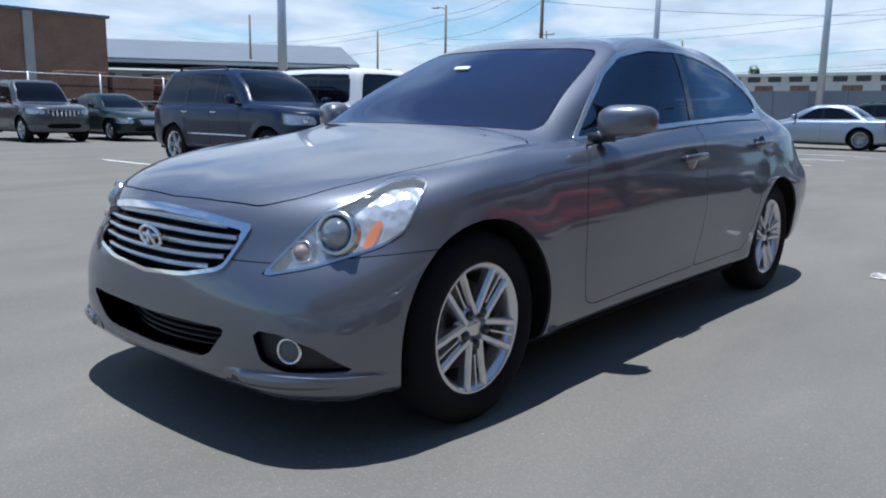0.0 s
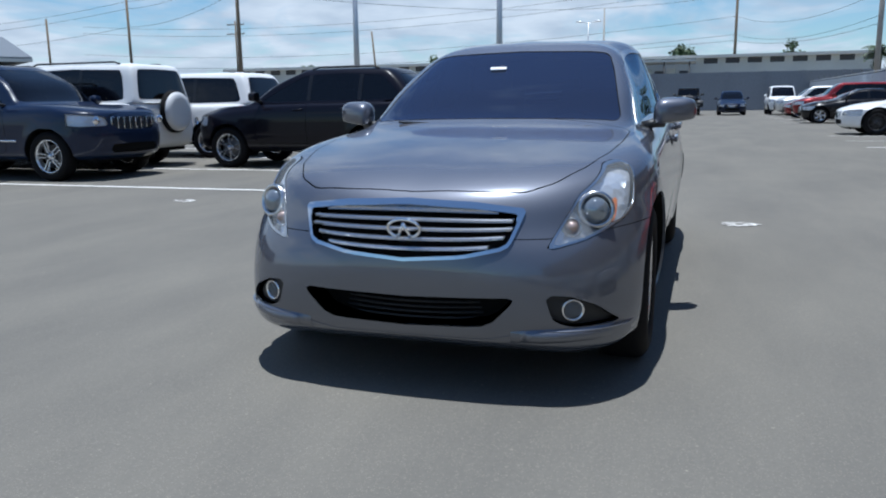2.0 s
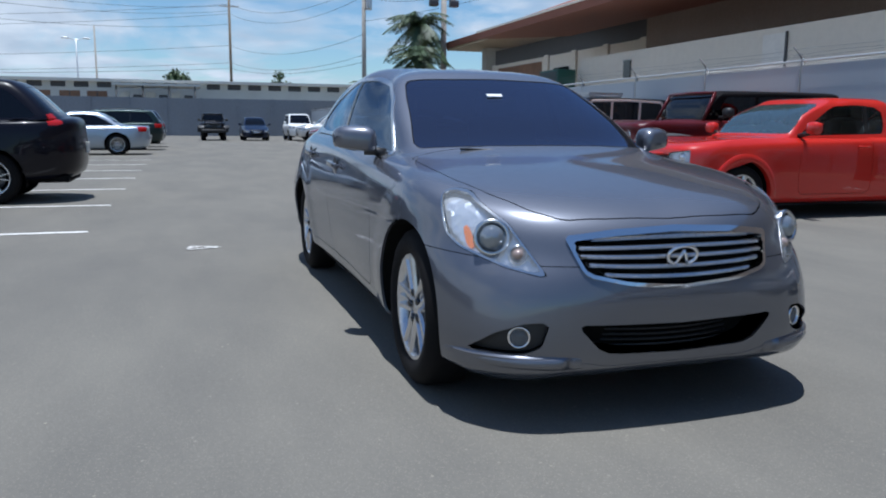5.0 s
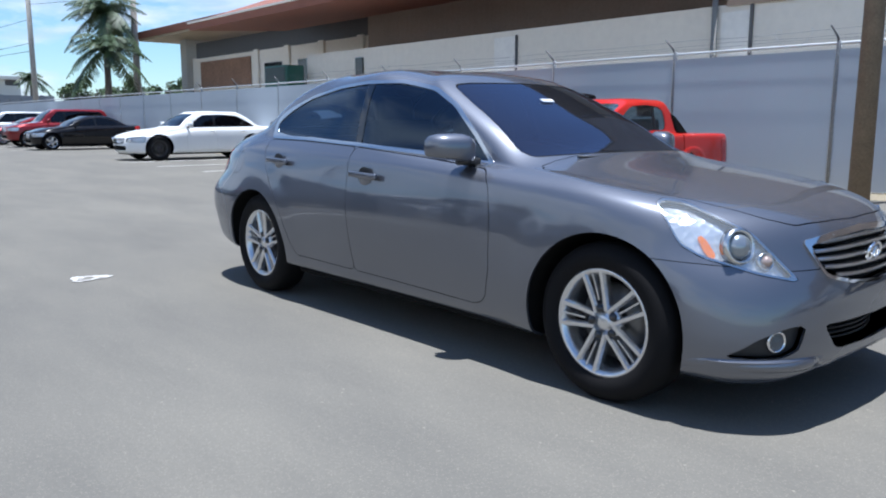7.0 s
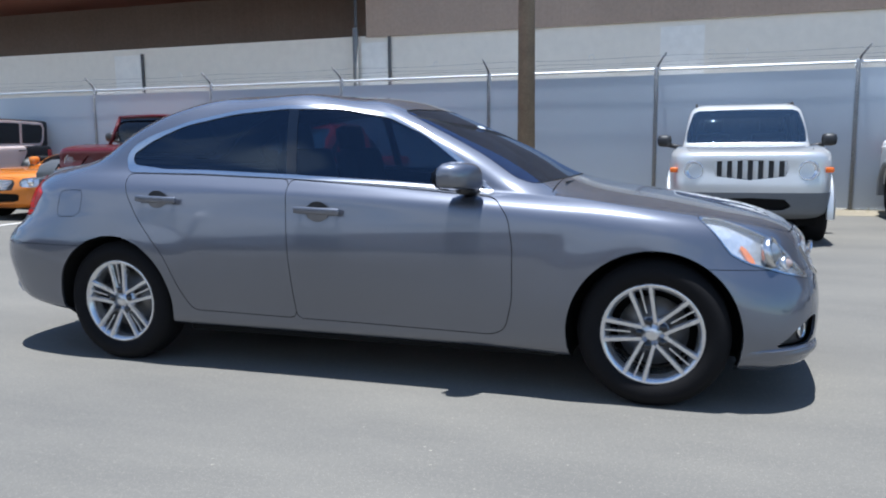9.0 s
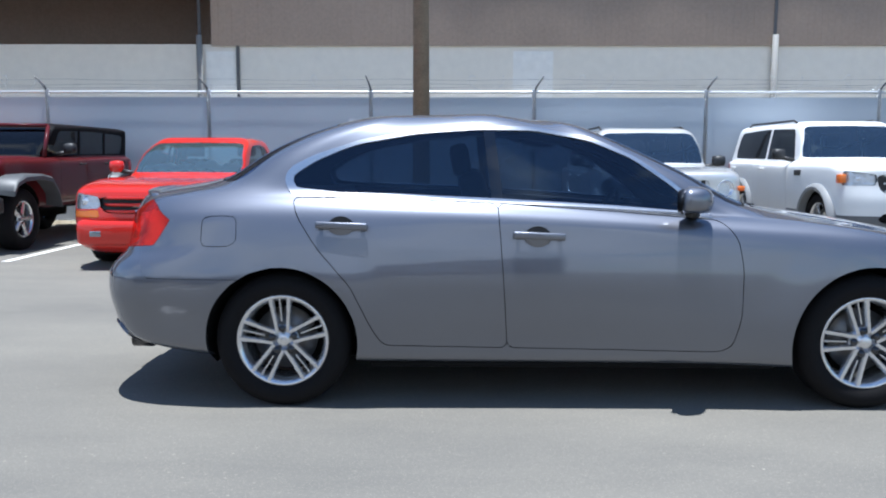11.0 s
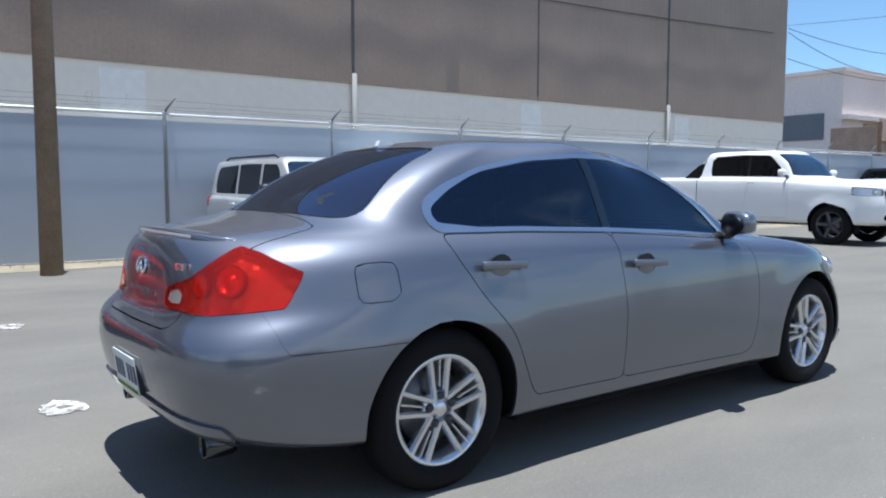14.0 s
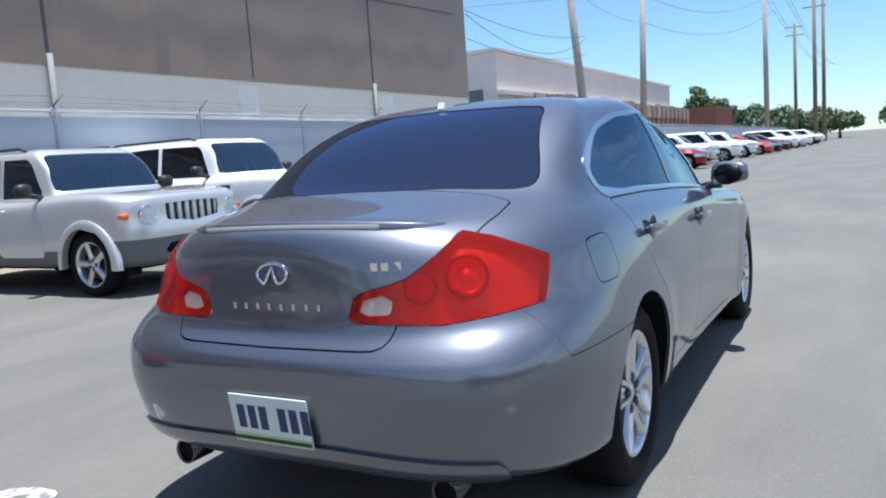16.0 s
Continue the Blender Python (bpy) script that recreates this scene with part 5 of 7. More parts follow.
    screen = end_area(both_sides([(0.0, 0.998), (0.35, 0.995), (0.55, 0.987), (0.645, 0.980), (0.60, 1.12), (0.555, 1.25), (0.505, 1.345), (0.40, 1.357), (0.0, 1.366)]), cabin_front, 0.02)
    back = end_area(both_sides([(0.0, 1.118), (0.35, 1.114), (0.575, 1.098), (0.61, 1.11), (0.57, 1.21), (0.51, 1.32), (0.465, 1.395), (0.35, 1.405), (0.0, 1.412)]), cabin_rear, 0.02)
    bonnet = top_area([(0.95, -0.70), (0.95, 0.70), (1.25, 0.695), (1.50, 0.668), (1.75, 0.605), (1.92, 0.52), (2.005, 0.42), (2.035, 0.25), (2.045, 0.0), (2.035, -0.25)], lambda k: (k.co[:, 0] > 0.7) & (k.up < 10.15) & (k.co[:, 2] > 0.7), 0.02)
    lamp_out = polygon([(-1.575, 0.560), (-1.34, 0.592), (-1.06, 0.648), (-0.955, 0.690), (-0.85, 0.835), (-0.90, 0.852), (-1.02, 0.842), (-1.32, 0.742)], 0.012)
    lamp = lambda k: np.where(front_end(k) & (k.co[:, 1] > 0.3), lamp_out(k.co[:, 1] - k.co[:, 0], k.co[:, 2]), 1.0)
    tail_out = polygon([(-2.075, 0.765), (-2.045, 0.845), (-1.86, 0.885), (-1.60, 1.008), (-1.47, 0.985), (-1.23, 0.915), (-1.30, 0.795), (-1.75, 0.760)], 0.004)
    tail = lambda k: np.where((k.co[:, 0] < -1.8) & (k.co[:, 1] > 0.15), tail_out(k.co[:, 1] + k.co[:, 0], k.co[:, 2]), 1.0)
    lid_out = polygon(both_sides([(0.0, 0.690), (0.36, 0.694), (0.402, 0.704), (0.422, 0.77), (0.455, 0.88), (0.545, 1.0), (0.585, 1.10), (0.60, 1.30), (0.59, 1.48), (0.48, 1.52), (0.0, 1.54)]), 0.02)
    lid = lambda k: np.where((k.co[:, 0] < -1.80) & (k.up < 10.1), lid_out(k.co[:, 1], k.co[:, 2] + np.maximum(0, k.co[:, 0] + 2.27)), 1.0)
    grille = end_area(both_sides([(0.0, 0.514), (0.22, 0.530), (0.372, 0.562), (0.392, 0.580), (0.436, 0.702), (0.25, 0.724), (0.0, 0.733)]), front_end, 0.007)
    intake = end_area(both_sides([(0.0, 0.272), (0.28, 0.282), (0.325, 0.294), (0.425, 0.398), (0.30, 0.393), (0.0, 0.385)]), front_end, 0.012)
    fog = end_area([(0.515, 0.408), (0.60, 0.402), (0.69, 0.364), (0.772, 0.288), (0.61, 0.287), (0.545, 0.312)], front_end, 0.01)
    doors_f = side_area([(0.705, 0.925), (0.775, 0.84), (0.80, 0.70), (0.80, 0.46), (0.765, 0.315), (0.70, 0.288), (-0.325, 0.302), (-0.345, 0.60), (-0.375, 1.004), (0.20, 0.966)], 0.02, 0.5)
    doors_r = side_area([(-0.375, 1.004), (-0.345, 0.60), (-0.325, 0.302), (-0.93, 0.315), (-0.985, 0.40), (-1.085, 0.61), (-1.245, 0.79), (-1.345, 0.94), (-1.378, 1.032), (-0.90, 1.024)], 0.02, 0.5)
    nose_line = lambda k: np.where(k.co[:, 0] > 1.45, k.co[:, 2] - (0.600 + 0.10 * np.clip(k.co[:, 1] - 0.52, 0, 1)), 1.0)
    tail_line = lambda k: np.where(k.co[:, 0] < -1.45, k.co[:, 2] - (0.640 + 3.2 * np.clip(-2.10 - k.co[:, 0], 0, 0.05)), 1.0)
    g = 0.0025
    # glass, chrome and pillars
    win, rest = half.cut(windows(half))
    scr, rest = rest.cut(screen(rest))
    bak, rest = rest.cut(back(rest))
    glass_cut = lambda k: windows(k) + 0.020 + 0.020 * np.clip((-1.15 - k.co[:, 0]) / 0.2, 0, 1)
    pane_all = win.inside(glass_cut)
    trim = win.outside(glass_cut)
    post = lambda k: np.abs(k.co[:, 0] + 0.372 + 0.12 * (k.co[:, 2] - 1.0)) - 0.028
    pillar = pane_all.inside(post)
    panes = pane_all.outside(post)
    fpane = panes.inside(lambda k: -0.38 - k.co[:, 0])
    rpane = panes.outside(lambda k: -0.38 - k.co[:, 0])
    part_names = (("front_window", fpane, SIDE_TINT, -0.002), ("rear_window", rpane, SIDE_TINT, -0.002), ("window_pillar", pillar, PILLAR_BLACK, 0.001), ("window_trim", trim, SATIN, 0.004))
    for flip in (False, True):
        for nm, sk, mt, h in part_names:
            s = sk.lift(h)
            s = s.mirrored() if flip else s
            o = s.mesh(nm, mt, car, "chrome window surround" if nm == "window_trim" else ("dark tinted side glass" if "window" in nm and mt is SIDE_TINT else ""), deep=0.012 if nm == "window_trim" else 0.004)
    edge = lambda k: screen(k) + 0.004
    scr.inside(edge).lift(-0.002).both().mesh("windshield", TINT, car, "tinted windshield reflecting the sky", deep=0.005, seam=False)
    scr.outside(edge).lift(-0.001).both().mesh("windshield_seal", UNDER_BLACK, car, deep=0.004, seam=False)
    edge = lambda k: back(k) + 0.004
    bak.inside(edge).lift(-0.002).both().mesh("rear_windshield", TINT, car, "tinted rear glass reflecting the sky", deep=0.005, seam=False)
    bak.outside(edge).lift(-0.001).both().mesh("rear_windshield_seal", UNDER_BLACK, car, deep=0.004, seam=False)
    liner = rest
    # lamps
    hl, rest = rest.inside(lamp), rest.outside(lamp, 0.002)
    tl, rest = rest.inside(tail), rest.outside(tail, 0.002)
    # openings in the nose
    gr = rest.inside(grille)
    rest = rest.outside(grille)
    it = rest.inside(intake)
    rest = rest.outside(intake)
    fg = rest.inside(fog)
    rest = rest.outside(fog)
    for f in (lamp, tail, grille, intake, fog):
        liner = liner.outside(f)
    bonnet_p, rest = rest.inside(bonnet, g), rest.outside(bonnet, g)
    lid_p, rest = rest.inside(lid, g), rest.outside(lid, g)
    df, rest = rest.inside(doors_f, g * 0.8), rest.outside(doors_f, g * 0.8)
    dr, rest = rest.inside(doors_r, g * 0.8), rest.outside(doors_r, g * 0.8)
    nose, rest = rest.inside(nose_line, 0.0015), rest.outside(nose_line, 0.0015)
    rump, rest = rest.inside(tail_line, 0.0015), rest.outside(tail_line, 0.0015)
    bonnet_p.both().mesh("hood", PAINT_GREY, car, deep=0.015, seam=False)
    lid_p.both().mesh("trunk_lid", PAINT_GREY, car, deep=0.015, seam=False)
    chin = lambda k: np.where(k.co[:, 0] > 1.78, k.co[:, 2] - (0.236 + 0.042 * np.clip((k.co[:, 1] - 0.30) / 0.2, 0, 1) - 0.5 * np.clip(1.88 - k.co[:, 0], 0, 1)), 1.0)
    lip, nose = nose.inside(chin), nose.outside(chin)
    bumper_f = nose.both().mesh("front_bumper", PAINT_GREY, car, deep=0.012, seam=False)
    ramp = np.clip((lip.co[:, 1] - 0.40) / 0.22, 0, 1)
    ramp = ramp * np.clip((lip.co[:, 0] - 1.82) / 0.12, 0, 1)
    lip.lift((0.0015 + 0.013 * ramp * ramp * (3 - 2 * ramp))[:, None]).both().mesh("chin_lip", PAINT_GREY, bumper_f, deep=0.012, seam=False)
    # ledge that sweeps out under each fog lamp
    nose_pts = half.co[(half.co[:, 0] > 1.4) & (half.co[:, 2] < 0.5)]
    nose_nrm = half.no[(half.co[:, 0] > 1.4) & (half.co[:, 2] < 0.5)]
    rows = []
    for u in np.linspace(0, 1, 22):
        yy = 0.40 + 0.425 * u
        band = [np.argmin(((nose_pts[:, 1] - yy) * 1.0) ** 2 + (nose_pts[:, 2] - zz) ** 2) for zz in (0.296, 0.262, 0.222)]
        out = 0.024 * math.sin(math.pi * u) ** 0.8
        nn = nose_nrm[band[1]] * np.array((1, 1, 0))
        nn = nn / np.linalg.norm(nn)
        base = [nose_pts[b] for b in band]
        zt = 0.276 + 0.010 * u
        rows.append([(base[0] - nn * 0.008) * (1, 1, 0) + np.array((0, 0, zt + 0.006)), (base[1] + nn * out * 0.55) * (1, 1, 0) + np.array((0, 0, zt - 0.004)), (base[1] + nn * out) * (1, 1, 0) + np.array((0, 0, zt - 0.020)), (base[1] + nn * (out * 0.85 - 0.004)) * (1, 1, 0) + np.array((0, 0, zt - 0.040)), (base[2] - nn * 0.012) * (1, 1, 0) + np.array((0, 0, 0.214))])
    for y in (1, -1):
        bm = bmesh.new()
        vs = [[bm.verts.new((p[0], y * p[1], p[2])) for p in row] for row in rows]
        for p, q in zip(vs, vs[1:]):
            for i in range(4):
                f = (p[i], p[i + 1], q[i + 1], q[i])
                bm.faces.new(f if y < 0 else f[::-1])
        part("bumper_ledge", bm, PAINT_GREY, bumper_f)
    tuck = lambda k: np.where(k.co[:, 0] < -1.9, k.co[:, 2] - (0.405 - 0.05 * np.abs(k.co[:, 1]) ** 2 - 1.1 * np.clip(k.co[:, 0] + 2.28, 0, 1)), 1.0)
    valance, rump = rump.inside(tuck), rump.outside(tuck)
    bumper_r = rump.both().mesh("rear_bumper", PAINT_GREY, car, deep=0.012, seam=False)
    valance.lift(0.011).both().mesh("valance", PAINT_GREY, bumper_r, deep=0.016, seam=False)
    fuel = side_area([(-1.812, 0.795), (-1.812, 0.938), (-1.640, 0.943), (-1.635, 0.800)], 0.018, 0.5)
    right = rest.outside(fuel, 0.002)
    rest.mesh("body_side", PAINT_GREY, car, deep=0.012, seam=False)
    right.mirrored().mesh("body_side", PAINT_GREY, car, deep=0.012, seam=False)
    rest.inside(fuel, 0.0015).mirrored().mesh("fuel_door", PAINT_GREY, car, deep=0.01)
    liner.lift(-0.022).both().mesh("inner_shell", UNDER_BLACK, car)
    # doors with their handles
    for y in (1, -1):
        for nm, sk, hx, hz in (("front_door", df, -0.18, 0.853), ("rear_door", dr, -1.125, 0.898)):
            d = (sk if y > 0 else sk.mirrored()).mesh(nm, PAINT_GREY, car, deep=0.012)
            near = sk.co[np.argmin((sk.co[:, 0] - hx) ** 2 + (sk.co[:, 2] - hz) ** 2)]
            yy = near[1]
            bm = bmesh.new()
            box(bm, -0.125, 0.125, -0.010, 0.010, -0.017, 0.017, bev=0.008, m=pose(hx, y * (yy + 0.028), hz + 0.002, 0, 2.2, 0))
            part("door_handle", bm, PAINT_GREY, d, "body-coloured pull handle")
            bm = boxes((hx - 0.110, hx - 0.090, min(y * yy, y * (yy + 0.028)), max(y * yy, y * (yy + 0.028)), hz - 0.004, hz + 0.012), (hx + 0.090, hx + 0.110, min(y * yy, y * (yy + 0.028)), max(y * yy, y * (yy + 0.028)), hz - 0.010, hz + 0.006), bev=0.004)
            part("handle_mount", bm, PAINT_GREY, d)
            # flat black disc: the recess's shaded upper half painted on the door
            cup = lathe([(0.064, 0.003), (0.060, 0.0015), (0.044, 0.001), (0.001, 0.0008)], 24)
            bmesh.ops.scale(cup, verts=cup.verts, vec=(1.0, 1.0, 0.86))
            for v in cup.verts:
                v.co = Vector((v.co.x + hx - 0.005, y * (yy + 0.0045 + v.co.y), v.co.z + hz - 0.008))
            part("handle_cup", cup, BLACK_PLASTIC, d)
            # bulged half-disc in body paint covers the disc's lower half
            cup = lathe([(0.060, 0.002), (0.053, 0.006), (0.034, 0.010), (0.001, 0.012)], 24)
            bmesh.ops.scale(cup, verts=cup.verts, vec=(1.0, 1.0, 0.86))
            for v in cup.verts:
                v.co = Vector((v.co.x + hx - 0.005, y * (yy + 0.0045 + v.co.y), min(v.co.z, -0.002) + hz - 0.008))
            part("cup_floor", cup, PAINT_GREY, d, "body-coloured lower half of the handle recess")
    # grille: bars bent round the nose inside a chrome frame
    frame_w = lambda k: grille(k) + np.where(k.co[:, 2] > 0.66, 0.021, 0.013)
    surround = gr.outside(frame_w).lift(0.008).both().mesh("grille_surround", CHROME, car, "chrome grille frame", deep=0.03, seam=False)
    gr.inside(frame_w).lift(-0.05).both().mesh("grille_back", UNDER_BLACK, car)
    # the nose's bow as a smooth function of width and height
    terms = lambda y, z: np.stack([y * 0 + 1, y ** 2, y ** 4, z, z ** 2, y ** 2 * z], -1)
    bow = np.linalg.lstsq(terms(gr.co[:, 1], gr.co[:, 2]), gr.co[:, 0], rcond=None)[0]
    G = part("grille", boxes((2.02, 2.03, -0.02, 0.02, 0.55, 0.70)), BLACK_PLASTIC, car)
    for k in range(6):
        c = 0.556 + 0.0268 * k
        bm = bmesh.new()
        ys = np.linspace(-0.415, 0.415, 33)
        rows = []
        for y in ys:
            z = c - (0.030 * (1 - k / 5.5)) * (1 - (y / 0.42) ** 2) + 0.012 * (k / 5.5) * (1 - (y / 0.42) ** 2)
            if grille(Skin(np.array([[2.0, abs(y), z]]), None, np.zeros(1), []))[0] > -0.020:
                continue
            x = float(terms(np.float64(y), np.float64(z)) @ bow)
            rows.append([bm.verts.new((x + a, y, z + b)) for a, b in ((-0.004, 0.0055), (0.0, 0.0005), (-0.005, -0.0085), (-0.034, -0.001), (-0.030, 0.008))])
        for p, q in zip(rows, rows[1:]):
            for i in range(5):
                j = (i + 1) % 5
                bm.faces.new((p[i], p[j], q[j], q[i]))
        bmesh.ops.recalc_face_normals(bm, faces=bm.faces)
        sharp(part("grille_bar", bm, SATIN, G, "bright metal bar"))
    # badge: an oval ring with two strokes meeting at the top
    def badge(x, z, sx, lean, s):
        m = pose(x, 0, z) @ pose(0, 0, 0, 0, lean, 0)
        bm = bmesh.new()
        pts = []
        for a in np.linspace(-math.pi * 0.36, math.pi * 1.36, 32):
            pts.append(m @ Vector((sx * 0.004, 0.062 * s * math.cos(a), 0.036 * s * math.sin(a))))
        add_tube(bm, pts, 0.0065 * s, 8)
        for q in (1, -1):
            add_tube(bm, [m @ Vector((sx * 0.004, q * 0.026 * s, -0.032 * s)), m @ Vector((sx * 0.008, q * 0.012 * s, -0.004 * s)), m @ Vector((sx * 0.006, 0, 0.024 * s))], [0.007 * s, 0.006 * s, 0.004 * s], 8)
        return part("badge", bm, CHROME, car, "oval chrome emblem")
    badge(2.137, 0.632, 1, 12, 1.0)
    badge(float(lid_p.co[np.argmin(lid_p.co[:, 1] ** 2 + (lid_p.co[:, 2] - 0.905) ** 2)][0]), 0.905, -1, 10, 0.92)
    # lower intake and fog lamps
    itp = it.lift(-0.10).both().mesh("lower_intake", UNDER_BLACK, car, deep=-0.10, seam=False)
    for k in range(5):
        bm = bmesh.new()
        add_tube(bm, [(2.10 - 0.12 * (y / 0.42) ** 2, y, 0.292 + 0.020 * k) for y in np.linspace(-0.33 - 0.018 * k, 0.33 + 0.018 * k, 15)], 0.005, 6)
        part("intake_bar", bm, BLACK_PLASTIC, itp)
    for y in (1, -1):
        f = fg if y > 0 else fg.mirrored()
        pocket = f.lift(-0.03).mesh("fog_pocket", BLACK_PLASTIC, car, deep=-0.03)
        m = pose(2.048, y * 0.605, 0.345, 0, 0, -90 + y * 22)
        ring = lathe([(0.036, -0.02), (0.043, 0.0), (0.041, 0.010), (0.034, 0.010), (0.032, 0.0), (0.032, -0.02)], 32, closed=True)
        lens = lathe([(0.033, 0.0), (0.029, 0.008), (0.016, 0.013), (0.001, 0.014)], 28)
        bowl = lathe([(0.032, -0.004), (0.022, -0.03), (0.001, -0.042)], 24)
        for nm, b, mt, lb in (("fog_ring", ring, CHROME, "chrome fog lamp ring"), ("fog_lens", lens, LENS_CLEAR, ""), ("fog_bowl", bowl, LAMP_SILVER, "")):
            bmesh.ops.transform(b, matrix=m, verts=b.verts)
            part(nm, b, mt, pocket, lb)
    # headlights
    for y in (1, -1):
        s = hl if y > 0 else hl.mirrored()
        lampo = s.lift(-0.026).mesh("headlight", LAMP_SILVER, car, "clear headlight with projector and amber marker", deep=-0.026)
        s.lift(0.001).mesh("lens", LENS_CLEAR, lampo).visible_shadow = False
        sk = hl.inside(lambda k: lamp(k) + 0.0)
        brow = hl.outside(lambda k: lamp(k) + 0.008).lift(0.002)
        (brow if y > 0 else brow.mirrored()).mesh("lamp_edge", SATIN, lampo, deep=0.006)
        for nm, cy, cz, cx, r in (("projector", 0.665, 0.692, 1.946, 0.056), ("turn_bowl", 0.585, 0.632, 2.006, 0.030)):
            m = pose(cx - 0.028, y * cy, cz, 0, 0, -90 + y * 20) @ pose(0, 0, 0, 12, 0, 0)
            b = lathe([(r * 1.25, -0.03), (r * 1.22, 0.004), (r * 1.05, 0.010), (r * 0.92, 0.0), (r * 0.88, -0.03)], 32, closed=True)
            bmesh.ops.transform(b, matrix=m, verts=b.verts)
            part(nm, b, SATIN, lampo)
            b = lathe([(r * 0.90, -0.012), (r * 0.75, 0.012), (r * 0.4, 0.026), (0.001, 0.03)], 28)
            bmesh.ops.transform(b, matrix=m, verts=b.verts)
            part("projector_lens" if nm == "projector" else "turn_bulb", b, PROJ_GLASS if nm == "projector" else AMBER_BULB, lampo)
        amber_f = polygon([(-1.155, 0.640), (-1.09, 0.655), (-1.035, 0.735), (-1.085, 0.728)], 0.006)
        am = hl.inside(lambda k: amber_f(k.co[:, 1] - k.co[:, 0], k.co[:, 2])).lift(-0.02)
        (am if y > 0 else am.mirrored()).mesh("marker", LENS_AMBER, lampo, "amber side marker")
        # tail lights
        s = tl if y > 0 else tl.mirrored()
        t = s.lift(-0.04).mesh("tail_light", LAMP_SILVER, car, "red tail light wrapping the corner", deep=-0.04)
        wh = polygon([(-2.04, 0.785), (-2.02, 0.828), (-1.90, 0.853), (-1.915, 0.790)], 0.002)
        whf = lambda k: wh(k.co[:, 1] + k.co[:, 0], k.co[:, 2])
        red, clear = tl.outside(whf), tl.inside(whf)
        split = lambda k: np.abs(k.co[:, 1] + k.co[:, 0] + 1.83 - 0.55 * (k.co[:, 2] - 0.77)) - 0.003
        red = red.outside(split)
        (red if y > 0 else red.mirrored()).lift(0.002).mesh("lens", LENS_RED, t, "red lens", deep=0.01)
        (clear if y > 0 else clear.mirrored()).lift(0.001).mesh("reversing_lens", LENS_REVERSE, t, deep=0.006)
        for cy, cz, r in ((0.585, 0.882, 0.055), (0.468, 0.858, 0.042)):
            near = tl.co[np.argmin((tl.co[:, 1] - cy) ** 2 + (tl.co[:, 2] - cz) ** 2)]
            nn = tl.no[np.argmin((tl.co[:, 1] - cy) ** 2 + (tl.co[:, 2] - cz) ** 2)]
            m = Matrix.Translation((near[0] + 0.024, y * cy, cz)) @ Vector((nn[0], y * nn[1], nn[2])).to_track_quat("Y", "Z").to_matrix().to_4x4()
            b = lathe([(r, -0.02), (r, 0.004), (r * 0.86, 0.008), (r * 0.80, -0.004), (r * 0.45, -0.01), (r * 0.38, 0.004), (0.001, 0.007)], 28)
            bmesh.ops.transform(b, matrix=m, verts=b.verts)
            part("lamp_bowl", b, BOWL_RED, t)
            b = lathe([(r * 1.18, -0.012), (r * 1.16, 0.006), (r * 1.0, 0.008), (r * 0.98, -0.012)], 28)
            bmesh.ops.transform(b, matrix=m, verts=b.verts)
            part("bowl_ring", b, RING_DARK, t)
    # wheels
    for x in (fw[0], rw[0]):
        for y in (1, -1):
            wheel(car, (x, y * (0.738 if x > 0 else 0.748), 0.331), y, 0.334, 0.223, 0.222, 5, ALLOY, style="split", turn={(True, 1): 0.63, (True, -1): 0.27, (False, 1): 0.2, (False, -1): 0.06}[(x > 0, y)])
            well(car, x, 0.33, 0.382 if x > 0 else 0.375, y * 0.55, y * 0.775, skin=half)
    # underside, sills
    part("underbody", boxes((-1.80, 2.0, -0.55, 0.55, 0.18, 0.24), (-2.2, -1.80, -0.5, 0.5, 0.27, 0.33), (-1.0, 1.0, -0.80, 0.80, 0.19, 0.23), bev=0.02), UNDER_BLACK, car)
    # mirrors
    for y in (1, -1):
        bm = bmesh.new()
        bmesh.ops.create_uvsphere(bm, u_segments=28, v_segments=18, radius=1)
        for v in bm.verts:
            p = v.co
            sg = lambda a, n: math.copysign(abs(a) ** n, a)
            x, yy, z = sg(p.x, 0.75), sg(p.y, 0.62), sg(p.z, 0.68)
            taper = 1 - 0.22 * (yy * 0.5 + 0.5)
            x = x if x > 0 else x * 0.55
            v.co = (0.535 + x * 0.112 * taper - 0.03 * yy, y * (0.885 + yy * 0.106), 1.018 + (z if z > -0.62 else -0.62 + 0.3 * (z + 0.62)) * 0.083 * taper + 0.008 * yy)
        mir = part("side_mirror", bm, PAINT_GREY, car, "grey door mirror")
        bm = bmesh.new()
        add_tube(bm, [(0.585, y * 0.735, 0.945), (0.57, y * 0.775, 0.962), (0.55, y * 0.83, 0.968)], [0.035, 0.03, 0.034], 12)
        bmesh.ops.scale(bm, vec=(1, 1, 0.75), verts=bm.verts, space=Matrix.Translation((-0.59, 0, -0.955)))
        part("mirror_foot", bm, BLACK_PLASTIC, mir)
        bm = lathe([(0.001, -0.004), (0.9, -0.004), (1.0, 0.02)], 28, axis="X")
        for v in bm.verts:
            v.co = Vector((0.476 - 0.03 * v.co.y + v.co.x, y * (0.880 + 0.082 * v.co.y), 1.020 + 0.060 * v.co.z * (1 - 0.11 * v.co.y)))
        part("mirror_glass", bm, DARK_MIRROR, mir)
    # number plate, rear trims
    lid_x = lambda y, z: float(lid_p.co[np.argmin((lid_p.co[:, 1] - abs(y)) ** 2 + (lid_p.co[:, 2] - z) ** 2)][0])
    pl = part("license_plate", box(bmesh.new(), -2.466, -2.460, -0.150, 0.150, 0.397, 0.553, bev=0.002), material("plate_white", (0.62, 0.66, 0.62), rough=0.4), car, "white licence plate with dark bars")
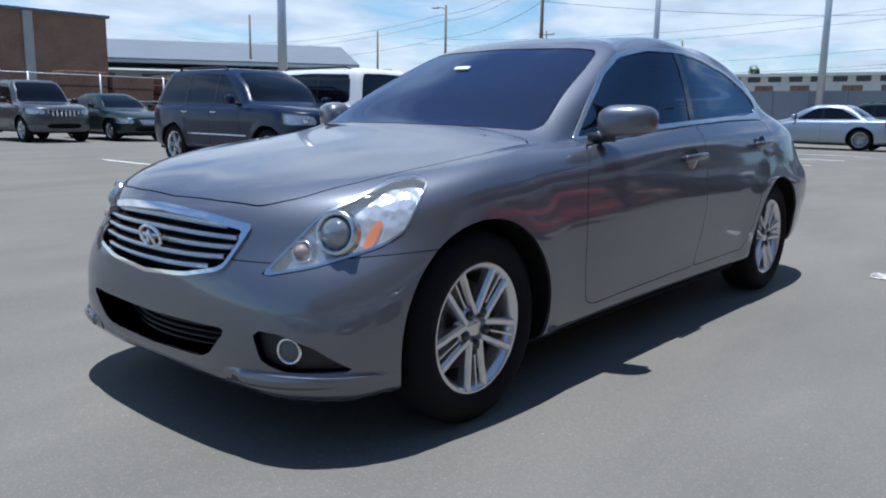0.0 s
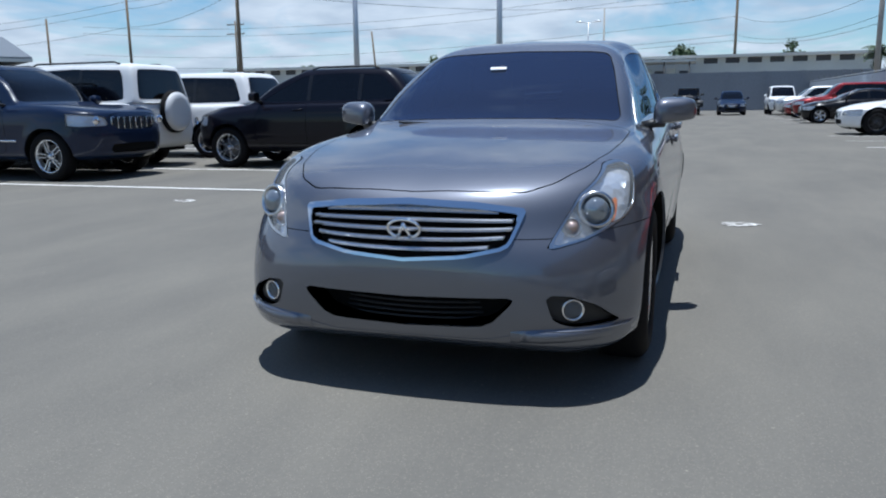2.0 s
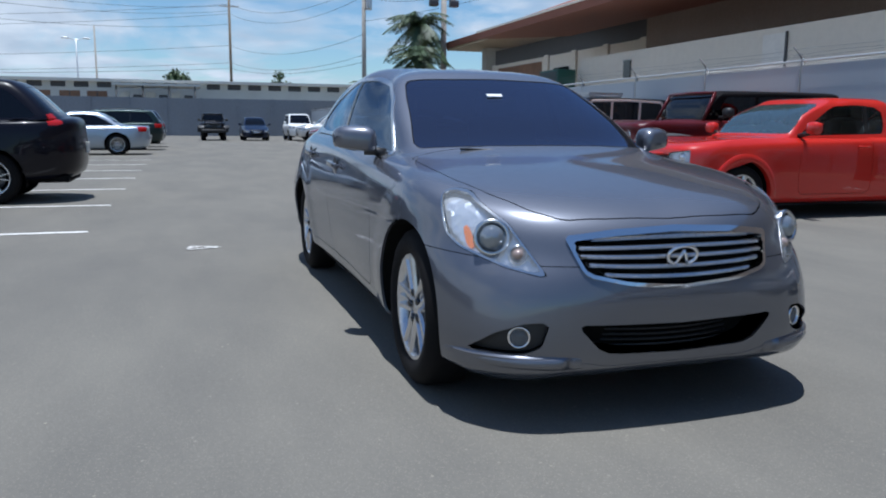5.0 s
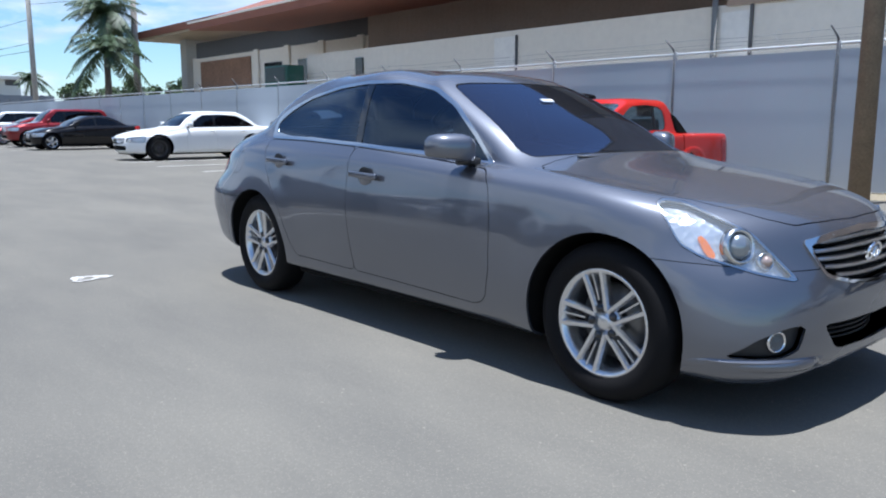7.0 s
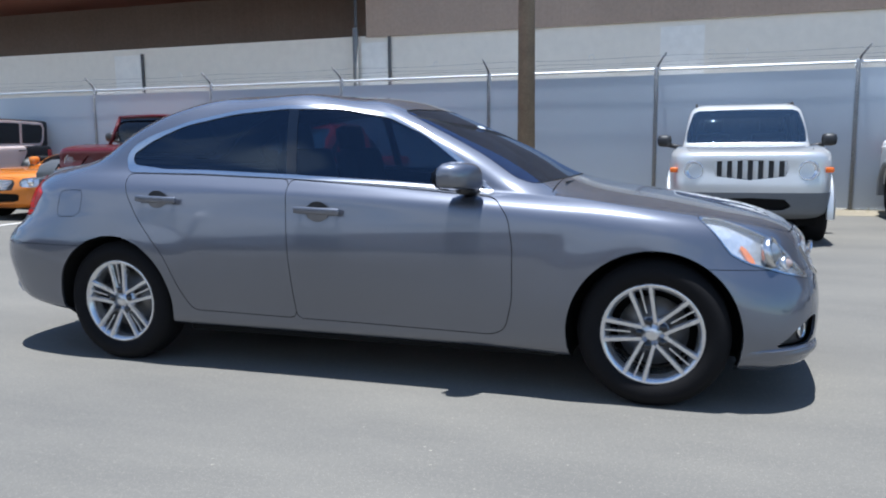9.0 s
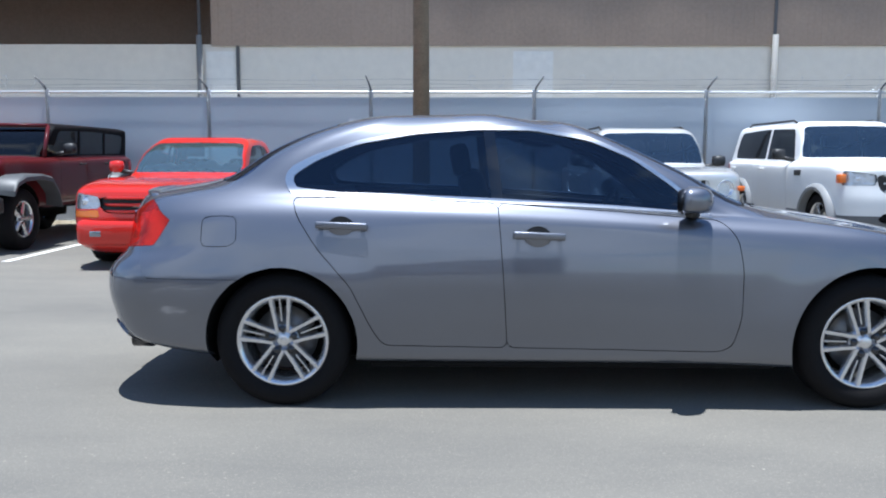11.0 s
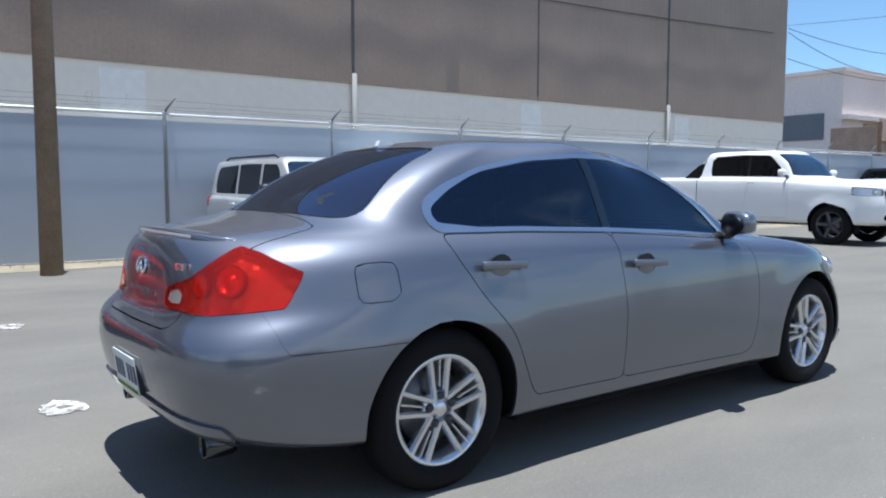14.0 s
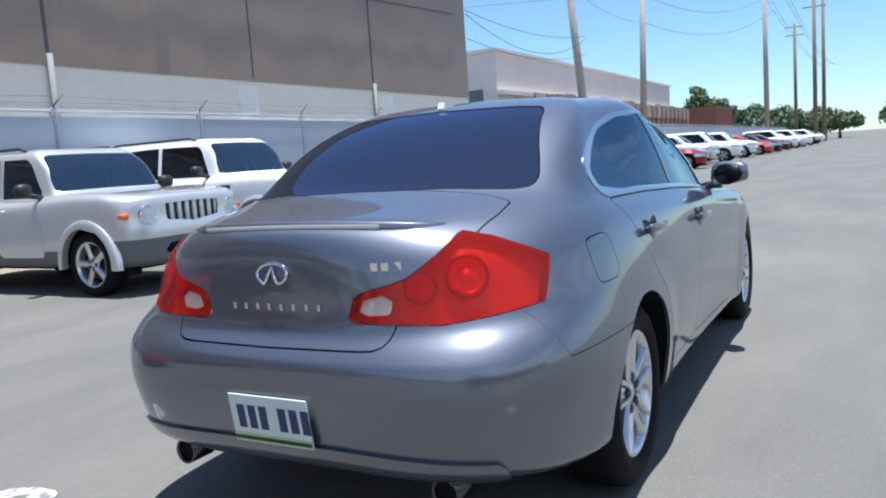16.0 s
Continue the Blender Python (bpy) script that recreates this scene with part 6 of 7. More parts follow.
    pl.matrix_basis = pose(-2.420, -0.008, 0.475, 0, -8, 0) @ pose(2.463, 0, -0.475)
    PLATE_BAR = material("plate_ink", (0.02, 0.03, 0.10), rough=0.5)
    for k in range(6):
        y = 0.122 - 0.043 * k - (0.03 if k > 2 else 0)
        part("plate_bar", box(bmesh.new(), -2.4675, -2.4655, y - 0.029, y, 0.445, 0.520), PLATE_BAR, pl, smooth=False)
    part("plate_stripe", box(bmesh.new(), -2.467, -2.4655, -0.15, 0.15, 0.400, 0.425), material("plate_green", (0.35, 0.55, 0.22), rough=0.5), pl, smooth=False)
    part("plate_frame", box(bmesh.new(), -2.416, -2.360, -0.155, 0.145, 0.405, 0.558, bev=0.003), BLACK_PLASTIC, car)
    for k in range(8):
        y = 0.165 - 0.0465 * k
        lx = lid_x(y - 0.01, 0.805)
        part("lettering_bar", box(bmesh.new(), lx - 0.003, lx + 0.01, y - 0.011, y, 0.796, 0.816), SATIN, car, smooth=False)
    for k in range(3):
        y = -0.338 - 0.033 * k
        lx = lid_x(y - 0.014, 0.925)
        part("lettering_bar", box(bmesh.new(), lx - 0.004, lx + 0.012, y - 0.025, y, 0.912, 0.938, bev=0.002), CHROME, car, smooth=False)
    for y in (1, -1):
        b = lathe([(0.038, 0.0), (0.044, 0.0), (0.045, 0.10), (0.037, 0.12), (0.035, 0.01)], 26, axis="X", closed=True)
        bmesh.ops.translate(b, verts=b.verts, vec=(-2.290, y * 0.515, 0.266))
        tip = part("exhaust_tip", b, DARK_CHROME, car, "round dark exhaust tip")
        b = lathe([(0.037, 0.012), (0.001, 0.013)], 20, axis="X")
        bmesh.ops.translate(b, verts=b.verts, vec=(-2.290, y * 0.515, 0.266))
        part("tip_bore", b, UNDER_BLACK, tip)
    # lip spoiler on the lid
    bm = bmesh.new()
    rows = []
    for y in np.linspace(-0.50, 0.50, 25):
        e = 1 - (abs(y) / 0.50) ** 4
        bx = -2.240 + (0.11 + 0.10 * (abs(y) / 0.5) ** 4) * (y / 0.6) ** 2
        zz = 1.046 - 0.024 * (y / 0.6) ** 2
        rows.append([bm.verts.new(p) for p in ((bx + 0.10, y, zz + 0.002), (bx + 0.03, y, zz + 0.010 * e), (bx - 0.045, y, zz + 0.012 * e), (bx - 0.056, y, zz + 0.006 * e), (bx - 0.050, y, zz - 0.030), (bx + 0.02, y, zz - 0.050))])
    for p, q in zip(rows, rows[1:]):
        for i in range(6):
            j = (i + 1) % 6
            bm.faces.new((p[i], p[j], q[j], q[i]))
    bm.faces.new(rows[0])
    bm.faces.new(rows[-1][::-1])
    bmesh.ops.recalc_face_normals(bm, faces=bm.faces)
    spoiler = part("rear_spoiler", bm, PAINT_GREY, car)
    bm = bmesh.new()
    rows = []
    for y in np.linspace(-0.34, 0.34, 17):
        bx = -2.240 + (0.11 + 0.10 * (abs(y) / 0.5) ** 4) * (y / 0.6) ** 2
        zz = 1.046 - 0.024 * (y / 0.6) ** 2
        rows.append([bm.verts.new(p) for p in ((bx - 0.0575, y, zz + 0.003), (bx - 0.0535, y, zz - 0.026), (bx - 0.048, y, zz - 0.026), (bx - 0.050, y, zz + 0.003))])
    for p, q in zip(rows, rows[1:]):
        for i in range(4):
            j = (i + 1) % 4
            bm.faces.new((p[i], p[j], q[j], q[i]))
    bmesh.ops.recalc_face_normals(bm, faces=bm.faces)
    part("high_stop_lamp", bm, STRIP_LENS, spoiler, "pale stop lamp strip under the spoiler lip")
    # antenna fin, wipers, painted glint on the windshield
    bm = prism([(-1.04, 1.428), (-1.195, 1.402), (-1.205, 1.424), (-1.192, 1.450), (-1.165, 1.447)], -0.016, 0.016, "XZ")
    part("antenna_fin", bm, FIN_GLINT, car, "shark-fin aerial, its sun glint painted as a pale colour", smooth=False)
    for y0, y1 in ((0.52, 0.02), (0.0, -0.46)):
        bm = tube([(1.010, y0, 0.958), (0.998, (y0 + y1) / 2, 0.976), (0.982, y1, 0.984)], 0.006, 6)
        part("wiper", bm, BLACK_PLASTIC, car)
    # white plate imitates the bright reflection at the mirror sensor
    part("sticker", box(bmesh.new(), -0.002, 0.002, -0.045, 0.045, -0.014, 0.014, m=pose(0.441, -0.071, 1.262, 0, -62, 0)), material("glint_white", (0.8, 0.8, 0.78)), car, smooth=False)
    # cabin
    cab = part("cabin_floor", boxes((-1.3, 0.9, -0.62, 0.62, 0.30, 0.36), bev=0.02), CABIN, car)
    part("dashboard", boxes((0.35, 0.95, -0.66, 0.66, 0.62, 0.92), bev=0.06), CABIN, car)
    for y in (0.36, -0.36):
        st = part("seat", boxes((-0.40, 0.16, y - 0.25, y + 0.25, 0.38, 0.58), bev=0.06), CABIN, car)
        bm = bmesh.new()
        box(bm, -0.07, 0.07, -0.24, 0.24, 0.0, 0.62, bev=0.05, m=pose(-0.36, y, 0.55, 0, -14, 0))
        part("backrest", bm, CABIN, st)
        bm = bmesh.new()
        box(bm, -0.05, 0.05, -0.13, 0.13, 0.0, 0.17, bev=0.04, m=pose(-0.54, y, 1.13, 0, -10, 0))
        part("headrest", bm, CABIN, st)
    rs = part("rear_seat", boxes((-1.20, -0.66, -0.62, 0.62, 0.38, 0.58), bev=0.06), CABIN, car)
    bm = bmesh.new()
    box(bm, -0.07, 0.07, -0.62, 0.62, 0.0, 0.55, bev=0.05, m=pose(-1.15, 0, 0.52, 0, -18, 0))
    part("backrest", bm, CABIN, rs)
    part("parcel_shelf", boxes((-1.75, -1.25, -0.58, 0.58, 1.02, 1.05), bev=0.01), CABIN, car)
    bm = tube([(0.36 + 0.07 * math.cos(a), 0.36 + 0.18 * math.sin(a), 0.86 + 0.16 * math.cos(a)) for a in np.linspace(0, 2 * math.pi, 24, endpoint=False)], 0.014, 8, close=True)
    part("steering_wheel", bm, CABIN, car)
    return car


build_sedan()


# ---- other vehicles ----
def vehicle(name, label, category, m, paint_mat, F, R, W, hw, wheel_r, roof, hood, cowl, roof_f, roof_r, glass_r, deck, belt, cowl_z, roof_w,
            bottom=0.24, box=3.2, boxr=4.0, clad=None, rim_style="five", spokes=5, alloy=None, pillars=(), trim=None, grille="bars", slots=7, lamps="box", tails="box",
            flare=0.012, rim_r=None, rails=False, spare=None, pickup=False, glass=None, roof_paint=None, group="parked vehicles", arch_gap=0.06, nose_w=None, bars_mat=None, tyre_w=0.23, plate=True, rake=0.0, pillar_mat=None, door_paint=None, upright=1.0, lower=True, amber="", wide=0.0, strip=None, shade=None, lamp_back=0.55, lips=None, lip=0.035, front_glass=None, gz=(0.26, 0.075), cross=False, tail_up=0.0, bar_r=0.011, clad_h=0.20, bar_x=0.01):
    """A parked vehicle facing +x, standing on its wheels: body shell cut into panels, glass, lamps, wheels and fittings."""
    car = thing(name, label, category, m, group)
    alloy = alloy or ALLOY
    glass = glass or TINT_DARK
    rim_r = rim_r or wheel_r * 0.66
    nw = nose_w or W
    xa, xb = hw - 0.10, -hw + 0.05
    Wc = lambda d, t=0.0: curve((0, nw - d), (1, nw - d + 0.3 * (W - nw)), (1.25, W - d), (1.9, W - d), (3, W - d - t))
    zm = (bottom + hood) / 2
    rings = [
        (F - 0.16, xa, xb, R + 0.16, Wc(0.10), curve((0, bottom), (1, bottom + 0.02), (2, bottom + 0.02), (3, bottom + 0.04)), box, boxr),
        (F - 0.04, xa, xb, R + 0.05, Wc(0.03), curve((0, bottom + 0.08), (3, bottom + 0.11)), box, boxr),
        (F, xa, xb, R, Wc(0.0), curve((0, zm), (1, zm + 0.02), (3, zm + 0.06)), box, boxr),
        (F - 0.025, xa, xb, R + 0.015, Wc(0.0), curve((0, (zm + hood) / 2), (1, (zm + belt) / 2), (2, (zm + belt) / 2), (3, (zm + deck) / 2)), box, boxr),
        (F - 0.07 * upright, xa, xb, R + 0.035, Wc(0.03 * upright), curve((0, hood - 0.03), (0.7, hood - 0.02), (1, hood + 0.02), (1.4, belt - 0.07), (2, belt - 0.04), (3, deck - 0.06)), box, boxr),
        (F - 0.22 * upright ** 1.3, xa - 0.05, xb, R + 0.06 + rake * 0.2, Wc(0.075 if upright == 1 else 0.055), curve((0, hood + 0.035), (0.7, hood + 0.045), (1, hood + 0.08), (1.4, belt - 0.02), (2, belt), (3, deck - 0.015)), box * 0.95, boxr),
        ((F + cowl) / 2, (xa + cowl) / 2 - 0.1, xb, (R + glass_r) / 2, Wc(0.10), curve((0, (hood + cowl_z) / 2 + 0.035), (1, (hood + cowl_z) / 2 + 0.05), (1.4, belt - 0.005), (2, belt + 0.01), (3, deck)), box, boxr),
        (cowl, cowl - 0.22, min(xb, glass_r + 0.32), glass_r, Wc(0.12), curve((0, cowl_z), (1, cowl_z - 0.02), (1.4, belt + 0.01), (2, belt + 0.02), (3, deck + 0.01)), box, boxr),
        ((cowl + roof_f) / 2 + 0.03, (cowl + roof_f) / 2 - 0.18, (min(xb, glass_r + 0.32) + roof_r + 0.15) / 2, (glass_r + roof_r) / 2, curve((0, (W - 0.12 + roof_w) / 2)), curve((0, (cowl_z + roof) / 2), (1, (cowl_z + roof) / 2), (2, (belt + roof) / 2), (3, (deck + roof) / 2)), box, boxr),
        (roof_f, roof_f - 0.16, roof_r + 0.22, roof_r, const(roof_w), curve((0, roof - 0.075), (1, roof - 0.085), (1.5, roof - 0.055), (2, roof - 0.075), (3, roof - 0.065)), box, boxr),
        (roof_f - 0.14, roof_f - 0.3, roof_r + 0.3, roof_r + 0.13, const(roof_w * 0.78), curve((0, roof - 0.02), (1.5, roof - 0.012), (3, roof - 0.02)), box, boxr),
        (roof_f - 0.4, roof_f - 0.5, roof_r + 0.5, roof_r + 0.4, const(0.0), curve((0, roof - 0.004), (1.5, roof), (3, roof - 0.005)), 2.0, 2.0),
    ]
    ar = wheel_r + arch_gap
    half = shell(rings, front=14, side=44, rear=14, steps=3, fair=1 if upright == 1 else 0, flares=((hw, wheel_r, ar, ar + 0.12, flare), (-hw, wheel_r, ar, ar + 0.12, flare)))
    arch = lambda k: np.minimum(np.hypot(k.co[:, 0] - hw, k.co[:, 2] - wheel_r) - ar, np.hypot(k.co[:, 0] + hw, k.co[:, 2] - wheel_r) - ar) + np.where(k.co[:, 1] > 0.3, 0.0, 9.0)
    half = half.outside(arch)
    wt, wb = roof - 0.125, belt + 0.04
    a0, a1 = cowl - (0.27 if box > 4.5 else 0.36), roof_f - (0.13 if box > 4.5 else 0.20)
    r1 = roof_r + (0.20 if not pickup else 0.16)
    r0 = max(glass_r + 0.26, -9) if not pickup else glass_r + 0.20
    windows = side_area([(a0, wb - 0.01), (a1, wt), ((a1 + r1) / 2, wt + 0.022), (r1, wt - 0.01), (r0, wb + 0.02)], 0.05, 0.45)
    ub = 6.2
    ex = 0.09 if box > 4.5 else 0.03
    screen = end_area(both_sides([(0.0, cowl_z + 0.035), (W - 0.30 + ex, cowl_z + 0.03), (W - 0.235 + ex, cowl_z + 0.05), (roof_w - 0.075 + ex * 0.6, roof - 0.12), (roof_w - 0.14 + ex * 0.6, roof - 0.09), (0.0, roof - 0.082)]), lambda k: (k.co[:, 0] > roof_f - 0.25) & (k.up > ub), 0.02)
    back = end_area(both_sides([(0.0, deck + 0.06), (W - 0.27, deck + 0.06), (W - 0.24, deck + 0.10), (roof_w - 0.09, roof - 0.15), (roof_w - 0.15, roof - 0.12), (0.0, roof - 0.11)]), lambda k: (k.co[:, 0] < roof_r + 0.25) & (k.up > ub), 0.02)
    win, rest = half.cut(windows(half))
    scr, rest = rest.cut(screen(rest))
    bak, rest = rest.cut(back(rest))
    if door_paint is not None:
        fr = lambda k: windows(k) - 0.055
        c, rest = rest.inside(fr), rest.outside(fr)
        for flip in (False, True):
            (c.mirrored() if flip else c).lift(0.003).mesh("window_frame", door_paint, car, deep=0.008)
    scr.lift(-0.003).both().mesh("windshield", front_glass or glass, car, deep=0.006, seam=False)
    bak.lift(-0.003).both().mesh("rear_glass", glass, car, deep=0.006, seam=False)
    liner = rest
    edges = sorted(pillars, reverse=True)
    for y in (1, -1):
        left = win
        for p in edges:
            s = left.inside(lambda k, p=p: k.co[:, 0] - (p + 0.035)).outside(lambda k, p=p: k.co[:, 0] - (p - 0.035))
            if len(s.co):
                (s if y > 0 else s.mirrored()).mesh("pillar", pillar_mat or BLACK_GLOSS, car, deep=0.004)
            pane = left.inside(lambda k, p=p: p + 0.035 - k.co[:, 0])
            left = left.inside(lambda k, p=p: k.co[:, 0] - p + 0.035)
            if len(pane.co):
                (pane if y > 0 else pane.mirrored()).lift(-0.004).mesh("side_window", glass, car, deep=0.004)
        if len(left.co):
            (left if y > 0 else left.mirrored()).lift(-0.004).mesh("side_window", glass, car, deep=0.004)
    # lamps at the nose and tail
    fe, fl, re = lambda k: (k.co[:, 0] > F - 0.55), lambda k: (k.co[:, 0] > F - lamp_back), lambda k: (k.co[:, 0] < R + 0.42) & (k.up < 7.5)
    hl = None
    if lamps == "box":
        hl = end_area([(nw - 0.42, hood - 0.19), (nw - 0.06, hood - 0.20), (nw + 0.05, hood - 0.15), (nw + 0.05, hood + 0.0), (nw - 0.2, hood - 0.035), (nw - 0.40, hood - 0.06)], fl, 0.02)
        lp, rest = rest.inside(hl), rest.outside(hl, 0.002)
        liner = liner.outside(hl)
    if amber == "low":
        al = end_area([(nw - 0.43, hood - 0.285), (nw + 0.05, hood - 0.285), (nw + 0.05, hood - 0.212), (nw - 0.43, hood - 0.208)], lambda k: k.co[:, 0] > F - 0.30, 0.01)
        ap, rest = rest.inside(al), rest.outside(al, 0.002)
    tz = tail_up + (deck - 0.06 if not pickup else belt - 0.1)
    tl = end_area([(W - (0.24 if tails == "box" else 0.16), tz - (0.16 if tails == "box" else 0.42)), (W + 0.05, tz - (0.16 if tails == "box" else 0.42)), (W + 0.05, tz), (W - (0.34 if tails == "box" else 0.15), tz)], re, 0.015)
    tp, rest = rest.inside(tl), rest.outside(tl, 0.002)
    gz0, gz1 = hood - gz[0], hood - gz[1]
    if grille == "tall":
        gz0 = hood - 0.42
    gr_f = end_area(both_sides([(0.0, gz0), (nw - 0.52 + wide, gz0 + 0.015), (nw - 0.47 + wide, gz1), (0.0, gz1 + 0.01)]), fe, 0.02)
    gp, rest = rest.inside(gr_f), rest.outside(gr_f)
    liner = liner.outside(gr_f)
    low = end_area(both_sides([(0.0, bottom + 0.10), (nw - 0.45, bottom + 0.11), (nw - 0.40, bottom + 0.24), (0.0, bottom + 0.25)]), fe, 0.02)
    if lower:
        lw, rest = rest.inside(low), rest.outside(low)
    gb = gp.lift(-0.04).both().mesh("grille", BLACK_PLASTIC, car, deep=-0.04, seam=False)
    if lower:
        lw.lift(-0.03).both().mesh("lower_grille", BLACK_PLASTIC, car, deep=-0.03, seam=False)
    gx = F - 0.055
    bars_mat = bars_mat or CHROME
    if grille in ("slots", "tall"):
        n = slots + 1
        for k in range(n):
            yy = -(nw - 0.50) + 2 * (nw - 0.50) * k / (n - 1)
            bend = 0.10 * abs(yy / nw) ** box
            part("grille_slat", boxes((gx - 0.05 - bend, gx - bend + 0.012, yy - 0.028, yy + 0.028, gz0 + 0.0, gz1 + 0.012), bev=0.008), bars_mat, gb)
    else:
        for k in range(slots):
            z = gz0 + 0.03 + (gz1 - gz0 - 0.04) * k / max(1, slots - 1)
            part("grille_slat", tube([(gx + bar_x - 0.10 * abs(u) ** box, u * (nw - 0.50 + wide), z) for u in np.linspace(-1, 1, 9)], bar_r, 6), bars_mat, gb)
    if cross:
        part("grille_post", boxes((gx - 0.06, gx + 0.022, -0.03, 0.03, gz0 + 0.005, gz1 + 0.005), bev=0.01), bars_mat, gb)
    for y in (1, -1):
        if lamps == "box":
            o = (lp if y > 0 else lp.mirrored()).lift(-0.035).mesh("headlight", LAMP_SILVER, car, deep=-0.035)
            (lp if y > 0 else lp.mirrored()).mesh("lens", LENS_CLEAR, o, deep=0.004)
            q = lathe([(0.065, 0.0), (0.06, 0.015), (0.03, 0.03), (0.001, 0.034)], 16, axis="X")
            bmesh.ops.translate(q, verts=q.verts, vec=(F - 0.13, y * (nw - 0.24), hood - 0.115))
            part("bulb", q, CHROME, o)
        else:
            o = new("headlight")
            o.parent = car
            q = lathe([(0.105, -0.05), (0.108, 0.0), (0.098, 0.012), (0.092, 0.0), (0.06, -0.03), (0.001, -0.04)], 24, axis="X")
            bmesh.ops.translate(q, verts=q.verts, vec=(F - 0.035, y * (nw - 0.28), hood - 0.16))
            part("reflector", q, CHROME, o)
            q = lathe([(0.094, 0.0), (0.07, 0.014), (0.03, 0.022), (0.001, 0.024)], 20, axis="X")
            bmesh.ops.translate(q, verts=q.verts, vec=(F - 0.035, y * (nw - 0.28), hood - 0.16))
            part("lens", q, LENS_CLEAR, o)
        if amber == "low":
            (ap if y > 0 else ap.mirrored()).lift(0.002).mesh("turn_lamp", LENS_AMBER, car, "amber turn lamp", deep=0.01)
        elif amber:
            y0, y1, x0, x1, z0, z1 = {"round": (nw - 0.10, nw - 0.015, F - 0.20, F - 0.12, hood - 0.19, hood - 0.13), "corner": (nw - 0.09, nw + 0.0, F - 0.27, F - 0.16, hood - 0.17, hood - 0.06)}[amber]
            part("turn_lamp", boxes((x0, x1, min(y * y0, y * y1), max(y * y0, y * y1), z0, z1), bev=0.018), LENS_AMBER, car, "amber turn lamp")
        if len(tp.co):
            (tp if y > 0 else tp.mirrored()).lift(0.003).mesh("tail_light", LENS_TAIL, car, deep=0.02)
    # panels
    g = 0.003
    d0, d1 = bottom + 0.12, belt + 0.005
    px = edges[0] if edges else (a0 + r0) / 2
    door_list = [side_area([(a0 + 0.02, d1), (a0 + 0.06, d0 + 0.25), (a0 + 0.03, d0), (px, d0), (px, d1)], 0.02, 0.5)]
    if len(edges) > 1 or (not pickup and len(edges) == 1):
        q = edges[1] if len(edges) > 1 else max(r0 + 0.15, -hw + ar - 0.05)
        foot = max(q, -hw + ar + 0.05)
        door_list.append(side_area([(px, d1), (px, d0), (foot, d0), (foot, d0 + 0.10), (q, d1 - 0.15), (q, d1)], 0.02, 0.5))
    for i, dfun in enumerate(door_list):
        sk, rest = rest.inside(dfun, g), rest.outside(dfun, g)
        for y in (1, -1):
            o = (sk if y > 0 else sk.mirrored()).mesh("front_door" if i == 0 else "rear_door", door_paint or paint_mat, car, deep=0.012)
            hx = (px + 0.15) if i == 0 else (edges[1] + 0.15 if len(edges) > 1 else r0 + 0.3)
            near = sk.co[np.argmin((sk.co[:, 0] - hx) ** 2 + (sk.co[:, 2] - (belt - 0.10)) ** 2)]
            part("door_handle", tube([(hx - 0.09, y * (near[1] + 0.002), belt - 0.10), (hx - 0.06, y * (near[1] + 0.03), belt - 0.10), (hx + 0.06, y * (near[1] + 0.03), belt - 0.10), (hx + 0.09, y * (near[1] + 0.002), belt - 0.10)], 0.013, 7), trim or paint_mat, o)
    hood_f = top_area([(cowl + 0.04, -nw + 0.14), (cowl + 0.04, nw - 0.14), (hw, nw - 0.15), (F - 0.13, nw - 0.24), (F - 0.08, nw - 0.4), (F - 0.07, -nw + 0.4)], lambda k: (k.up < 7.0) & (k.co[:, 2] > hood - 0.08) & (k.co[:, 0] > cowl - 0.2), 0.02)
    hp, rest = rest.inside(hood_f, g), rest.outside(hood_f, g)
    hp.both().mesh("hood", paint_mat, car, deep=0.015, seam=False)
    if clad is not None:
        cl = lambda k: k.co[:, 2] - (bottom + 0.20 + (clad_h - 0.20) * (k.co[:, 0] > hw + 0.3))
        c, rest = rest.inside(cl), rest.outside(cl)
        c.lift(0.004).both().mesh("cladding", clad, car, deep=0.008, seam=False)
    if roof_paint is not None:
        rt = lambda k: ub + 0.9 - k.up
        c, rest = rest.inside(rt), rest.outside(rt)
        c.both().mesh("hard_top", roof_paint, car, deep=0.01, seam=False)
    if pickup:
        bed = top_area([(glass_r - 0.10, W - 0.16), (R + 0.12, W - 0.16), (R + 0.12, -W + 0.16), (glass_r - 0.10, -W + 0.16)], lambda k: (k.up < 7.2) & (k.co[:, 2] > deck - 0.12) & (k.co[:, 0] < 0), 0.02)
        c, rest = rest.inside(bed), rest.outside(bed)
        c.lift(-0.30).both().mesh("bed_floor", BLACK_PLASTIC, car, deep=-0.30, seam=False)
    if pickup:
        tub = lambda k: k.co[:, 0] - (glass_r - 0.09)
        c, rest = rest.inside(tub, 0.012), rest.outside(tub, 0.012)
        c.both().mesh("bed", paint_mat, car, deep=0.012, seam=False)
    for i, p in enumerate(rest.pieces()):
        if len(p.faces) < 6:
            continue
        nm = "body" if i == 0 else "body_panel"
        if np.abs(p.co[:, 1]).min() < 1e-4:
            p.both().mesh(nm, paint_mat, car, deep=0.012, seam=False)
        else:
            p.mesh(nm, paint_mat, car, deep=0.012)
            p.mirrored().mesh(nm, paint_mat, car, deep=0.012)
